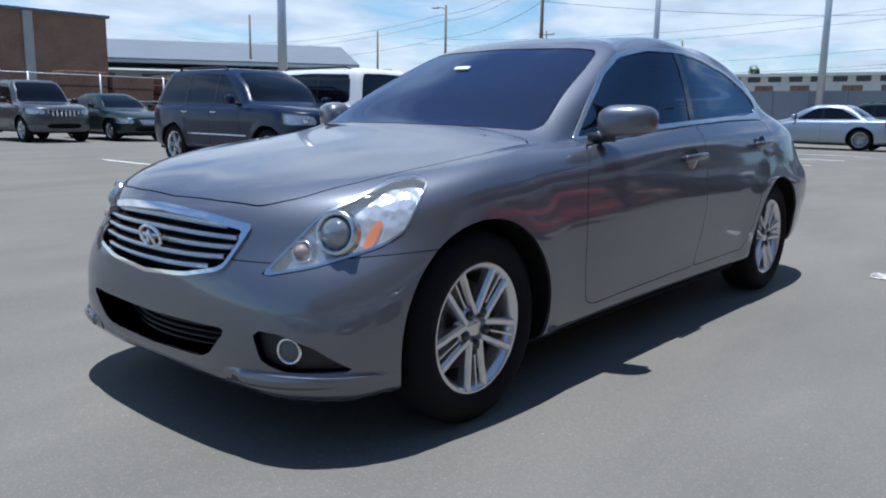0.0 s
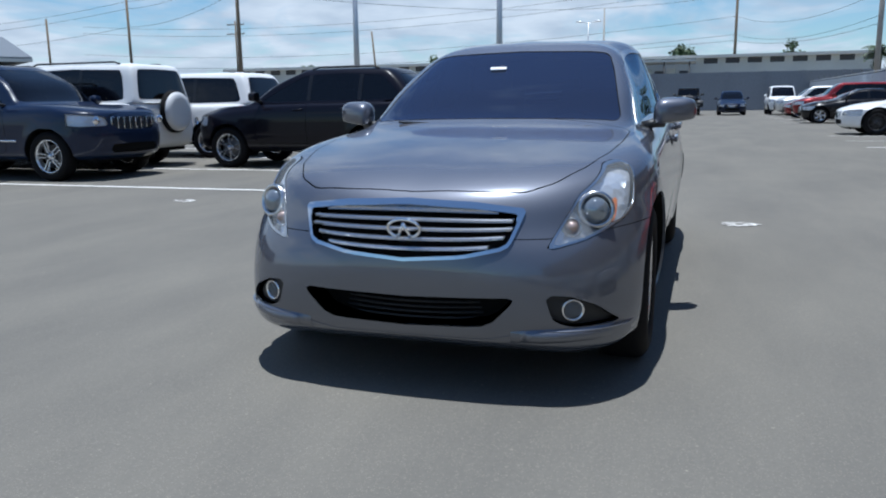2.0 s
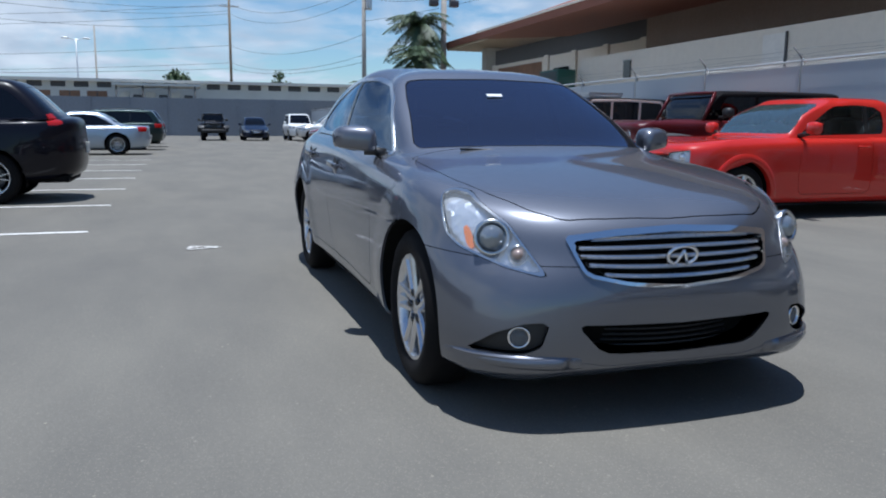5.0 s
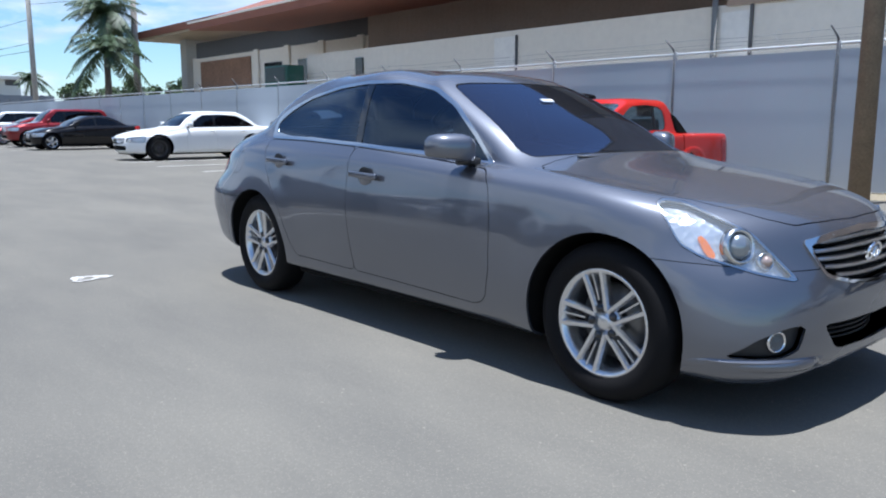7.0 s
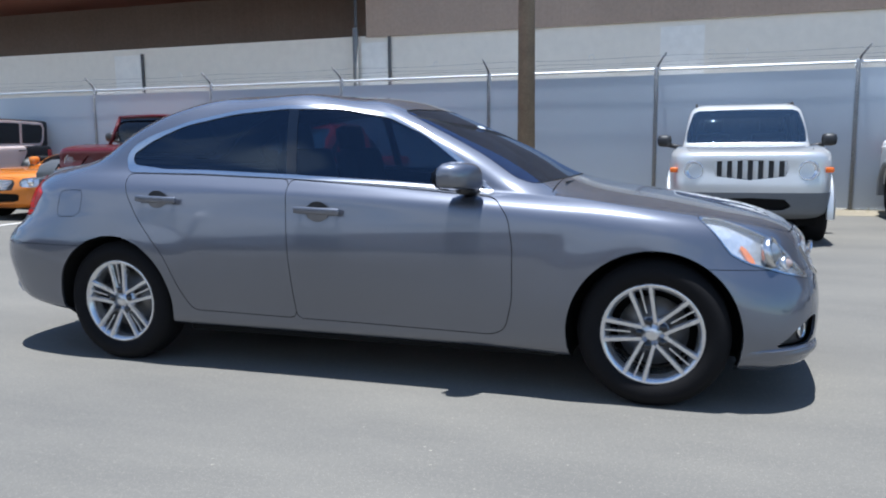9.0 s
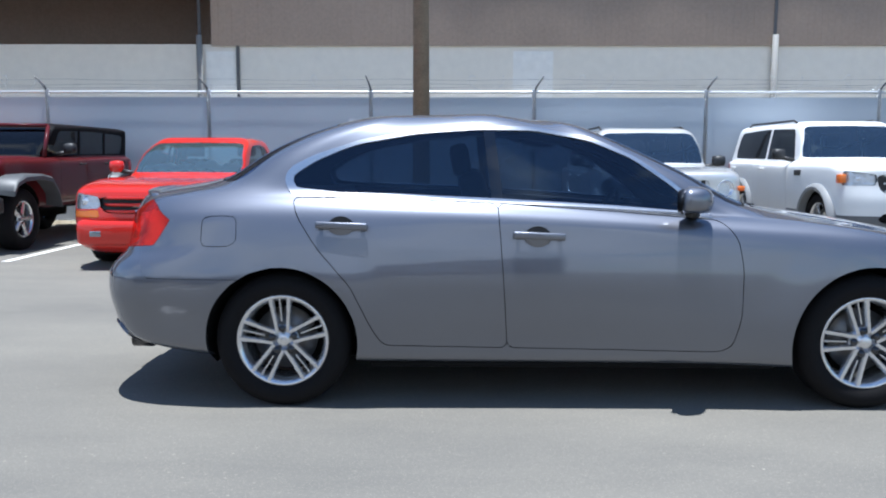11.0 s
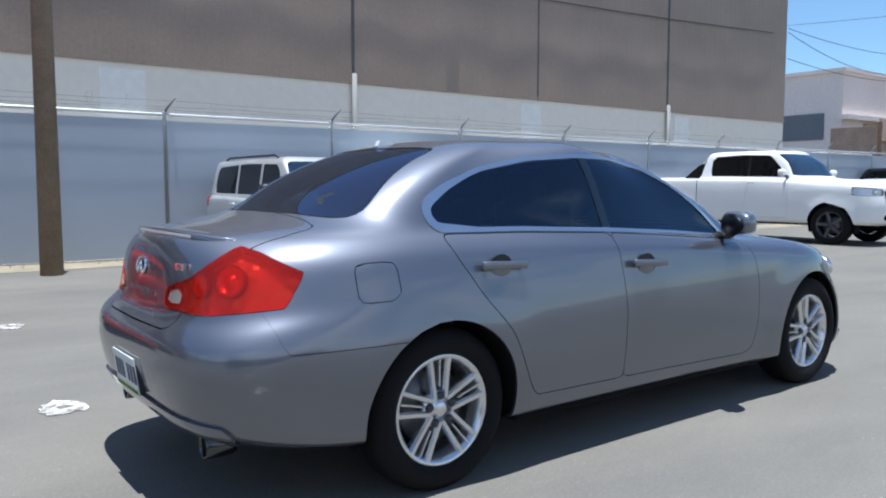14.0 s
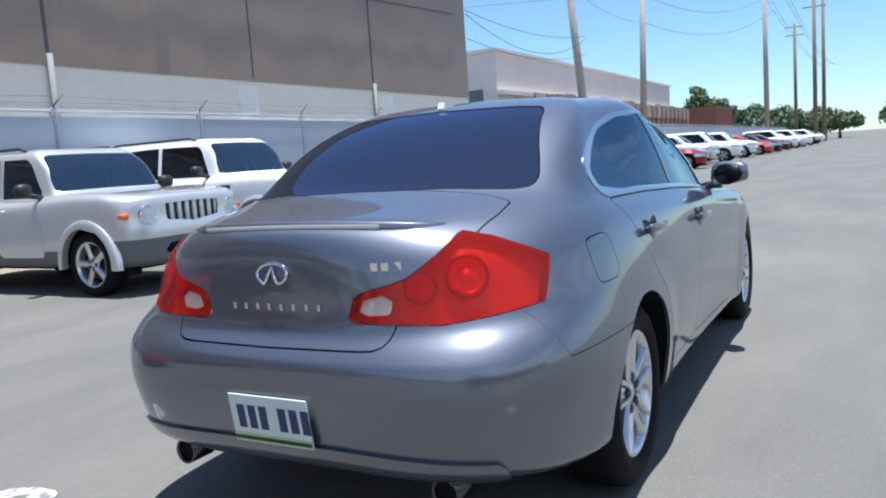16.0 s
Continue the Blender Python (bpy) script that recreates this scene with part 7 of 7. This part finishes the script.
    if lips is not None:
        for x in (hw, -hw):
            for y in (1, -1):
                bm = bmesh.new()
                rows = []
                for i in range(19):
                    a = -0.12 + (math.pi + 0.24) * i / 18
                    row = []
                    for r, o in ((ar - 0.008, -0.05), (ar - 0.008, lip), (ar + 0.03, lip + 0.012), (ar + 0.075, lip * 0.5), (ar + 0.085, -0.05)):
                        row.append(bm.verts.new((x + r * math.cos(a), y * (W + o), wheel_r + r * math.sin(a))))
                    rows.append(row)
                for p, q in zip(rows, rows[1:]):
                    for i in range(4):
                        bm.faces.new((p[i], q[i], q[i + 1], p[i + 1]))
                bm.faces.new(rows[0])
                bm.faces.new(rows[-1][::-1])
                bmesh.ops.recalc_face_normals(bm, faces=bm.faces)
                sharp(part("wheel_lip", bm, lips, car), 50)
    liner.lift(-0.025).both().mesh("inner_shell", UNDER_BLACK, car)
    # wheels, underside, mirrors and plates
    for x in (hw, -hw):
        for y in (1, -1):
            wheel(car, (x, y * (W - tyre_w / 2 - 0.015), wheel_r), y, wheel_r, rim_r, tyre_w, spokes, alloy, style=rim_style)
            well(car, x, wheel_r, ar + 0.004, y * (W - 0.36), y * (W - 0.035), skin=half)
    part("underbody", boxes((R + 0.2, F - 0.25, -W + 0.28, W - 0.28, bottom - 0.03, bottom + 0.06), (-hw + ar + 0.03, hw - ar - 0.03, -W + 0.1, W - 0.1, bottom - 0.005, bottom + 0.05)), UNDER_BLACK, car, smooth=False)
    part("cabin_floor", boxes((r0, a0, -W + 0.2, W - 0.2, bottom + 0.1, bottom + 0.14)), CABIN, car, smooth=False)
    part("dashboard", boxes((a0 - 0.05, cowl - 0.05, -W + 0.22, W - 0.22, cowl_z - 0.25, cowl_z - 0.06), bev=0.04), CABIN, car)
    for y in (0.37, -0.37):
        st = part("seat", boxes((-0.28 + px, px + 0.25, y - 0.24, y + 0.24, bottom + 0.14, belt - 0.35), bev=0.05), CABIN, car)
        part("backrest", boxes((px - 0.30, px - 0.14, y - 0.23, y + 0.23, belt - 0.40, belt + 0.22), bev=0.05), CABIN, st)
        part("headrest", boxes((px - 0.30, px - 0.19, y - 0.13, y + 0.13, belt + 0.25, belt + 0.42), bev=0.04), CABIN, st)
    for y in (1, -1):
        x, z = a0 - 0.02, belt + 0.12
        bm = boxes((x - 0.07, x + 0.07, min(y * (W + 0.02), y * (W + 0.2)), max(y * (W + 0.02), y * (W + 0.2)), z - 0.075, z + 0.08), bev=0.06)
        mr = part("side_mirror", bm, BLACK_PLASTIC if clad is not None or trim is BLACK_PLASTIC else paint_mat, car)
        part("mirror_arm", tube([(x, y * (W - 0.13), belt + 0.03), (x, y * (W + 0.06), z - 0.05)], 0.03, 7), BLACK_PLASTIC, mr)
        part("mirror_face", boxes((x - 0.075, x - 0.07, min(y * (W + 0.04), y * (W + 0.18)), max(y * (W + 0.04), y * (W + 0.18)), z - 0.06, z + 0.07)), DARK_MIRROR, mr, smooth=False)
    if strip is not None:
        for y in (1, -1):
            pts = []
            for x in np.linspace(hw - ar - 0.12, -hw + ar + 0.10, 9):
                c = half.co[np.argmin((half.co[:, 0] - x) ** 2 + (half.co[:, 2] - strip) ** 2 + np.where(half.co[:, 1] > 0.5, 0, 9))]
                pts.append((x, y * (c[1] + 0.004), strip))
            part("side_moulding", tube(pts, 0.016, 6), CHROME, car, "bright side moulding")
    if shade is not None:
        rnd = random.Random(7)
        bm = bmesh.new()
        rows = []
        for i in range(19):
            v = -1 + 2 * i / 18
            top = 0.10 + 0.08 * rnd.random() + (0.07 if 0 < v < 0.4 else 0)
            rows.append([bm.verts.new((cowl - 0.24 - 0.10 * j - 0.03 * rnd.random(), v * (W - 0.24), cowl_z - 0.02 + top * math.sin(math.pi * (0.12 + 0.22 * j)) + 0.03 * rnd.random())) for j in range(4)])
        for p, q in zip(rows, rows[1:]):
            for j in range(3):
                bm.faces.new((p[j], q[j], q[j + 1], p[j + 1]))
        bmesh.ops.solidify(bm, geom=bm.faces[:], thickness=0.006)
        part("sunshade", bm, shade, car, "crumpled pale sunshade on the dashboard")
    if plate:
        part("license_plate", boxes((R - 0.012, R + 0.02, -0.15, 0.15, zm + 0.05, zm + 0.2), bev=0.003), SHED_WHITE, car)
    if rails:
        for y in (1, -1):
            part("roof_rail", tube([(roof_f - 0.3, y * (roof_w - 0.06), roof - 0.03), (roof_f - 0.42, y * (roof_w - 0.06), roof + 0.008), (roof_r + 0.42, y * (roof_w - 0.06), roof + 0.008), (roof_r + 0.3, y * (roof_w - 0.06), roof - 0.03)], 0.016, 7), BLACK_PLASTIC, car)
    if spare is not None:
        o = new("spare_wheel")
        o.parent = car
        q = lathe([(0.001, -0.115), (0.22, -0.118), (0.28, -0.112), (0.325, -0.095), (0.35, -0.05), (0.345, 0.06), (0.30, 0.08)], 32, axis="X")
        bmesh.ops.translate(q, verts=q.verts, vec=(R - 0.08, -0.08, 0.98))
        part("spare_cover", q, spare, o, "round moulded cover")
        q = lathe([(0.35, -0.03), (0.375, -0.02), (0.38, 0.06), (0.33, 0.09)], 32, axis="X")
        bmesh.ops.translate(q, verts=q.verts, vec=(R - 0.08, -0.08, 0.98))
        part("tyre", q, RUBBER, o)
    return car


LENS_TAIL = lens_material("tail_red", (0.45, 0.012, 0.01), 0.9)
P_WHITE = paint("white_paint", (0.78, 0.78, 0.77), rough=0.4, coat=0.35)
P_SPARE = paint("spare_cover_white", (0.66, 0.66, 0.65), rough=0.4)
PAPER = material("sunshade_white", (0.85, 0.86, 0.84), rough=0.6)
P_NAVY = paint("navy_paint", (0.008, 0.016, 0.042), metal=0.0, rough=0.3, coat=0.6)
P_BLACK = paint("black_paint", (0.010, 0.009, 0.010), rough=0.25, coat=0.6)
P_BRONZE = paint("dark_plum_paint", (0.005, 0.0045, 0.009), rough=0.3, coat=0.4)
P_SILVER = paint("silver_paint", (0.48, 0.50, 0.53), metal=0.7, rough=0.35)
P_LIGHT_SILVER = paint("light_silver_paint", (0.62, 0.62, 0.61), metal=0.5, rough=0.35)
P_BLUE_SILVER = paint("blue_silver_paint", (0.36, 0.41, 0.47), metal=0.65, rough=0.33)
P_RED = paint("red_paint", (0.55, 0.022, 0.014), rough=0.35)
P_MAROON = paint("maroon_paint", (0.085, 0.009, 0.011), metal=0.0, rough=0.32, coat=0.5)
P_DRED = paint("dark_red_paint", (0.20, 0.012, 0.014), metal=0.2, rough=0.3)
P_GREEN = paint("dark_green_paint", (0.016, 0.030, 0.028), metal=0.3, rough=0.3, coat=0.6)
P_ORANGE = paint("orange_paint", (0.62, 0.19, 0.02), rough=0.35)
P_TAN = paint("pinkish_tan_paint", (0.60, 0.49, 0.45), metal=0.0, rough=0.4)
ALLOY_DARK = material("dark_alloy", (0.10, 0.10, 0.105), rough=0.3, metal=0.7)
ALLOY_ORANGE = material("copper_alloy", (0.42, 0.13, 0.05), rough=0.35, metal=0.5)
FLARE_DARK = material("dark_grey_flare", (0.075, 0.078, 0.08), rough=0.5, vary=0.1)
FLARE_GREY = material("grey_flare", (0.23, 0.235, 0.24), rough=0.55, vary=0.1)

DOWN, UP = -90, 90


def spot(x, y, head):
    return pose(x, y, 0, 0, 0, head)


def sedan(name, label, m, p, L=4.85, W=0.92, hw=1.45, roof=1.46, **kw):
    a = dict(F=L * 0.485, R=-L * 0.515, W=W, hw=hw, wheel_r=0.33, roof=roof, hood=0.74, cowl=0.88, roof_f=0.12, roof_r=-1.05, glass_r=-1.72, deck=1.02, belt=0.95, cowl_z=0.98, roof_w=0.60, bottom=0.2, pillars=(-0.32, -1.22), rake=0.3)
    a.update(kw)
    return vehicle(name, label, "car", m, p, **a)


def suv(name, label, m, p, L=4.7, W=0.93, hw=1.38, roof=1.72, **kw):
    a = dict(F=L * 0.475, R=-L * 0.525, W=W, hw=hw, wheel_r=0.365, roof=roof, hood=0.93, cowl=0.92, roof_f=0.30, roof_r=-L * 0.525 + 0.42, glass_r=-L * 0.525 + 0.10, deck=1.13, belt=1.08, cowl_z=1.12, roof_w=0.66, bottom=0.30, box=3.6, boxr=4.5, pillars=(-0.22, -1.15), arch_gap=0.055, tyre_w=0.25)
    a.update(kw)
    return vehicle(name, label, "suv", m, p, **a)


def jeep(name, label, m, tub, top, flare_mat, alloy, door=None, bumper=None, roof=1.80):
    """An upright open-topped off-roader with a hard top, flat wings and a seven-slot face."""
    car = vehicle(name, label, "off-roader", m, tub, F=1.98, R=-2.12, W=0.78, hw=1.475, wheel_r=0.41, roof=roof, hood=1.12, cowl=0.72, roof_f=0.46, roof_r=-2.05, glass_r=-2.08, deck=1.2, belt=1.22, cowl_z=1.22, roof_w=0.68,
                  bottom=0.50, upright=0.3, lower=False, box=7, boxr=9, pillars=(-0.30, -1.15), grille="tall", slots=7, lamps="round", tails="tall", trim=BLACK_PLASTIC, alloy=alloy, rim_style="five", nose_w=0.64, flare=0.0, arch_gap=0.10, roof_paint=top, bars_mat=tub, tyre_w=0.27, plate=False, rim_r=0.235, door_paint=door, pillar_mat=door or top)
    for x in (1.475, -1.475):
        for y in (1, -1):
            bm = bmesh.new()
            rows = []
            for u, z in ((-0.62, 0.62), (-0.56, 0.80), (-0.40, 0.97), (-0.15, 1.01), (0.25, 1.00), (0.46, 0.93), (0.54, 0.82)):
                rows.append([bm.verts.new((x + u, y * yy, z + dz)) for yy, dz in ((0.60, 0.0), (0.93, -0.01), (0.955, -0.035), (0.955, -0.085), (0.93, -0.09), (0.60, -0.05))])
            for p, q in zip(rows, rows[1:]):
                for i in range(6):
                    j = (i + 1) % 6
                    bm.faces.new((p[i], p[j], q[j], q[i]))
            bm.faces.new(rows[0])
            bm.faces.new(rows[-1][::-1])
            bmesh.ops.recalc_face_normals(bm, faces=bm.faces)
            sharp(part("wing_flare", bm, flare_mat, car), 40)
    part("front_bumper", boxes((1.99, 2.14, -0.80, 0.80, 0.52, 0.72), bev=0.04), bumper or BLACK_PLASTIC, car)
    part("rear_bumper", boxes((-2.28, -2.13, -0.78, 0.78, 0.52, 0.70), bev=0.04), BLACK_PLASTIC, car)
    for y in (1, -1):
        part("windshield_frame", tube([(0.735, y * 0.665, 1.21), (0.50, y * 0.625, roof - 0.06)], 0.028, 8), tub, car)
    part("windshield_frame", tube([(0.505, -0.63, roof - 0.055), (0.515, 0, roof - 0.045), (0.505, 0.63, roof - 0.055)], 0.026, 8), tub, car)
    return car


def build_vehicles():
    # rows on the open side of the lane
    suv("navy_suv", "dark navy suv with a bright seven-slot grille", spot(-5.33, -9.55, UP), P_NAVY, L=4.82, W=0.95, hw=1.42, roof=1.76, hood=1.0, cowl=0.98, cowl_z=1.14, roof_f=0.16, roof_r=-1.98, glass_r=-2.34, roof_w=0.63, upright=0.75, box=3.2, boxr=3.6, grille="slots", trim=CHROME, rim_style="pair", wheel_r=0.37, rails=True, strip=0.60)
    suv("black_suv", "dark plum-black suv with silver y-spoke wheels", spot(-8.0, -5.5, DOWN), P_BRONZE, L=4.65, W=0.93, hw=1.33, roof=1.68, hood=0.93, cowl=1.06, cowl_z=1.09, roof_f=0.10, roof_w=0.60, belt=1.09, deck=1.17, box=2.7, boxr=3.0, rim_style="y", spokes=5, wheel_r=0.355, rails=True, roof_r=-1.72, glass_r=-2.20, rake=0.1, tail_up=0.10)
    suv("white_suv", "white suv with a covered spare wheel on its back", spot(-7.3, -10.55, DOWN), P_WHITE, L=4.6, W=0.92, hw=1.36, roof=1.84, hood=1.02, belt=1.12, deck=1.14, boxr=6, rails=True, spare=P_SPARE, trim=BLACK_PLASTIC, tails="tall", roof_r=-2.22, glass_r=-2.36)
    suv("white_van", "plain white minivan with dark glass", spot(-10.15, -10.2, DOWN), P_WHITE, L=5.0, W=0.96, hw=1.5, roof=1.76, hood=0.94, cowl=1.15, roof_f=0.45, boxr=5, tails="tall", roof_r=-2.28, glass_r=-2.54)
    suv("grey_suv", "dark grey boxy suv at the back of the lot", spot(-6.6, -22.6, UP), GREY_PAINT, L=4.5, W=0.92, hw=1.33, roof=1.8, hood=1.0, boxr=6, grille="slots", clad=GREY_CLAD, rails=True)
    sedan("dark_sedan", "dark blue-green small sedan parked by the yard", spot(-9.0, -22.3, UP), P_GREEN, L=4.5, W=0.88, hw=1.3)
    sedan("silver_sedan", "blue-silver sedan parked nose away from the lane", spot(-25.2, -5.4, DOWN), P_BLUE_SILVER, L=5.0, W=0.94, hw=1.52, roof=1.48, wheel_r=0.36, rim_style="pair", spokes=9)
    suv("green_suv", "dark green wagon with tinted glass", spot(-30.4, -4.9, DOWN), P_GREEN, L=4.6, W=0.9, hw=1.35, roof=1.64, rails=True)
    suv("dark_blue_suv", "dark blue compact suv", spot(-34.8, -4.8, DOWN), P_NAVY, L=4.4, W=0.9, hw=1.3, roof=1.70)
    sedan("black_sedan", "black sedan deep in the row", spot(-40.5, -5.2, DOWN), P_BLACK)
    # against the far end
    jeep("dark_jeep", "small dark off-roader by the end wall", spot(-50.5, 0.15, 0), P_BLACK, P_BLACK, BLACK_PLASTIC, ALLOY_DARK)
    sedan("navy_hatchback", "dark blue hatchback by the end wall", spot(-50.5, 2.85, 0), P_NAVY, L=4.3, W=0.87, hw=1.28, roof=1.55)
    suv("small_white_suv", "boxy white suv by the end wall", spot(-50.8, 5.9, 0), P_WHITE, L=4.2, W=0.9, hw=1.28, roof=1.82, hood=1.0, boxr=6)
    suv("pale_van", "pale silver minivan at the end of the row", spot(-46.0, 9.0 - 1.6, DOWN), P_LIGHT_SILVER, L=4.9, W=0.94, hw=1.45, roof=1.72, cowl=1.1, roof_f=0.4)
    # row along the fence
    sedan("red_coupe", "bright red low coupe", spot(-41.0, 7.3, DOWN), P_DRED, L=4.5, roof=1.38)
    suv("dark_red_suv", "dark red suv by the fence", spot(-36.4, 7.3, DOWN), P_DRED, L=4.7, roof=1.74)
    sedan("black_coupe", "low black coupe by the fence", spot(-31.8, 7.1, DOWN), P_BLACK, L=4.5, roof=1.4)
    sedan("white_sedan", "large white sedan with black wheels by the fence", spot(-20.7, 7.2, DOWN), P_WHITE, L=5.04, W=0.95, hw=1.52, roof=1.48, wheel_r=0.365, alloy=ALLOY_DARK, rim_style="pair", spokes=9, trim=CHROME, cowl=0.98, roof_f=0.28, roof_r=-1.30, glass_r=-1.95, roof_w=0.63, pillars=(-0.30, -1.32))
    bj = jeep("black_jeep", "black off-roader with copper wheels and tan doors", spot(-12.55, 7.5, DOWN + 9), P_BLACK, P_BLACK, BLACK_PLASTIC, ALLOY_ORANGE, door=P_TAN)
    rack = part("roof_rack", boxes((-0.75, 0.25, -0.50, -0.46, 1.84, 1.90), (-0.75, 0.25, 0.46, 0.50, 1.84, 1.90), (0.21, 0.25, -0.5, 0.5, 1.84, 1.90), (-0.75, -0.71, -0.5, 0.5, 1.84, 1.90), (-0.72, 0.22, -0.48, 0.48, 1.79, 1.83)), GALVANISED, bj, "pale roof rack", smooth=False)
    sedan("orange_car", "low bright orange sports car between two off-roaders", spot(-9.28, 7.5, DOWN), P_ORANGE, L=4.2, W=0.87, hw=1.25, roof=1.17, hood=0.74, belt=0.82, cowl_z=0.86, deck=0.86, cowl=0.6, roof_f=0.0)
    jeep("maroon_jeep", "maroon off-roader with a dark hard top", spot(-7.0, 7.05, DOWN), P_MAROON, BLACK_TOP, FLARE_DARK, ALLOY, roof=1.72)
    rp = vehicle("red_pickup", "bright red lowered pickup with stepside bed", "pickup", spot(-3.97, 5.95, DOWN), P_RED, F=2.22, R=-2.62, W=0.85, hw=1.38, wheel_r=0.33, roof=1.50, hood=0.86, cowl=0.80, roof_f=0.10, roof_r=-0.98, glass_r=-1.05, deck=0.98, belt=0.98, cowl_z=1.0, roof_w=0.62, bottom=0.18, box=5.0, boxr=8, upright=0.55, lower=False, amber="low", lamp_back=0.17, lips=P_RED, lip=0.018, gz=(0.25, 0.065), wide=0.09, bar_r=0.019, bar_x=0.045, pillars=(-0.55,), pickup=True, grille="bars", slots=3, bars_mat=P_RED, tails="tall", trim=P_RED, rim_style="five", spokes=6, glass=CLEAR_GLASS, front_glass=TEAL_SCREEN, tyre_w=0.22, shade=PAPER)
    part("badge", boxes((2.17, 2.212, -0.075, 0.075, 0.688, 0.714), bev=0.006), CHROME, rp, "plain chrome badge", smooth=False)
    part("front_bumper", boxes((2.04, 2.245, -0.70, 0.70, 0.27, 0.55), bev=0.07), P_RED, rp)
    for y in (0.48, -0.48):
        part("fog_lamp", boxes((2.236, 2.252, y - 0.06, y + 0.06, 0.37, 0.43), bev=0.005), PROJ_GLASS, rp)
    suv("silver_boxy_suv", "silver boxy suv with round headlights by the fence", spot(2.14, 7.05, DOWN), P_LIGHT_SILVER, L=4.4, F=2.04, W=0.88, hw=1.32, roof=1.66, clad_h=0.30, hood=1.01, belt=1.06, cowl=0.82, roof_f=0.40, roof_r=-2.12, glass_r=-2.26, boxr=7, box=5, upright=0.35, amber="round", lips=P_LIGHT_SILVER, lip=0.025, gz=(0.27, 0.06), grille="slots", bars_mat=P_LIGHT_SILVER, lamps="round", clad=GREY_CLAD, trim=P_LIGHT_SILVER, pillar_mat=P_LIGHT_SILVER, rails=True, rim_style="five", flare=0.004, wheel_r=0.352, rim_r=0.245, glass=TINT_DARK, front_glass=SCREEN_GLASS, pillars=(-0.25, -1.10))
    nitro = suv("white_boxy_suv", "white boxy suv with grey wheel flares by the fence", spot(5.17, 7.36, DOWN), P_WHITE, L=4.54, W=0.90, hw=1.38, roof=1.78, hood=1.08, belt=1.16, cowl=0.64, roof_f=0.28, roof_r=-2.20, glass_r=-2.34, cowl_z=1.2, deck=1.18, boxr=7, box=5.5, upright=0.35, amber="corner", lamp_back=0.20, lips=FLARE_GREY, lip=0.05, clad=GREY_CLAD, trim=P_WHITE, pillar_mat=P_WHITE, rails=True, flare=0.004, wheel_r=0.38, glass=TINT_DARK, front_glass=SCREEN_GLASS, bars_mat=P_WHITE, slots=3, bar_r=0.014, bar_x=0.02, cross=True, wide=0.08, gz=(0.30, 0.06), pillars=(-0.70,))
    for y in (1, -1):
        part("fender_vent", boxes((0.66, 0.86, y * 0.897 - 0.012, y * 0.897 + 0.012, 0.98, 1.06), bev=0.008), BLACK_PLASTIC, nitro)
    vehicle("white_pickup", "large white crew-cab pickup with black wheels", "pickup", spot(13.85, 6.62, DOWN), P_WHITE, F=2.76, R=-3.12, W=1.0, hw=1.82, wheel_r=0.42, roof=2.04, hood=1.22, cowl=1.12, roof_f=0.50, roof_r=-1.25, glass_r=-1.30, deck=1.47, belt=1.40, cowl_z=1.42, roof_w=0.74, bottom=0.42, front_glass=SCREEN_GLASS, box=4.8, boxr=8, upright=0.6, pillars=(-0.12,), pickup=True, grille="bars", slots=3, bar_r=0.018, bar_x=0.03, cross=True, wide=0.06, gz=(0.42, 0.07), bars_mat=P_WHITE, tails="tall", trim=CHROME, alloy=ALLOY_DARK, rim_style="five", tyre_w=0.29, flare=0.02)
    sedan("pale_silver_sedan", "pale silver sedan in the far row", spot(21.3, 6.9, DOWN), P_LIGHT_SILVER, L=4.6)
    suv("black_pickup_suv", "black suv with chrome wheels in the far row", spot(25.2, 7.3, DOWN), P_BLACK, L=5.0, W=0.97, hw=1.5, roof=1.86, hood=1.1, belt=1.2, cowl_z=1.24, deck=1.22, wheel_r=0.40)
    sedan("dark_red_coupe", "dark red sedan in the far row", spot(32.0, 6.9, DOWN), P_DRED, L=4.7)
    suv("tan_wagon", "pale gold wagon in the far row", spot(36.6, 7.2, DOWN), P_LIGHT_SILVER, L=4.7, roof=1.62)
    suv("white_suv_far", "white suv in the far row", spot(41.0, 6.7, DOWN), P_WHITE, L=4.8)
    suv("white_crossover", "white crossover in the far row", spot(47.5, 6.6, DOWN), P_WHITE, L=4.6, roof=1.68)
    sedan("red_sedan", "red sedan in the far row", spot(53.0, 6.4, DOWN), P_RED)
    sedan("black_sedan", "black sedan in the far row", spot(57.5, 6.3, DOWN), P_BLACK)
    sedan("maroon_sedan", "maroon sedan in the far row", spot(62.0, 6.1, DOWN), P_MAROON)
    suv("white_suv_far", "white suv in the far row", spot(67.5, 5.8, DOWN), P_WHITE)
    sedan("silver_hatchback", "silver sedan in the far row", spot(72.5, 5.6, DOWN), P_SILVER)
    suv("white_suv_far", "white suv in the far row", spot(79.0, 5.4, DOWN), P_WHITE)
    sedan("navy_sedan", "navy sedan at the end of the far row", spot(86.0, 5.2, DOWN), P_NAVY)
    suv("white_suv_far", "white suv in the far row", spot(94.0, 5.0, DOWN), P_WHITE)


GREY_PAINT = paint("dark_grey_paint", (0.07, 0.075, 0.08), metal=0.4)
BLACK_TOP = material("black_hard_top", (0.006, 0.005, 0.006), rough=0.7, spec=0.1, vary=0.15)
SCREEN_GLASS = tinted("screen_glass", (0.045, 0.06, 0.075), (0.60, 0.72, 0.76), 2.25, (0.70, 0.88, 1.0))
# the windshield's bright teal sheen is put into the glass colours
TEAL_SCREEN = tinted("teal_screen_glass", (0.20, 0.27, 0.28), (0.66, 0.82, 0.86), 2.5, (0.74, 0.95, 1.0))
build_vehicles()
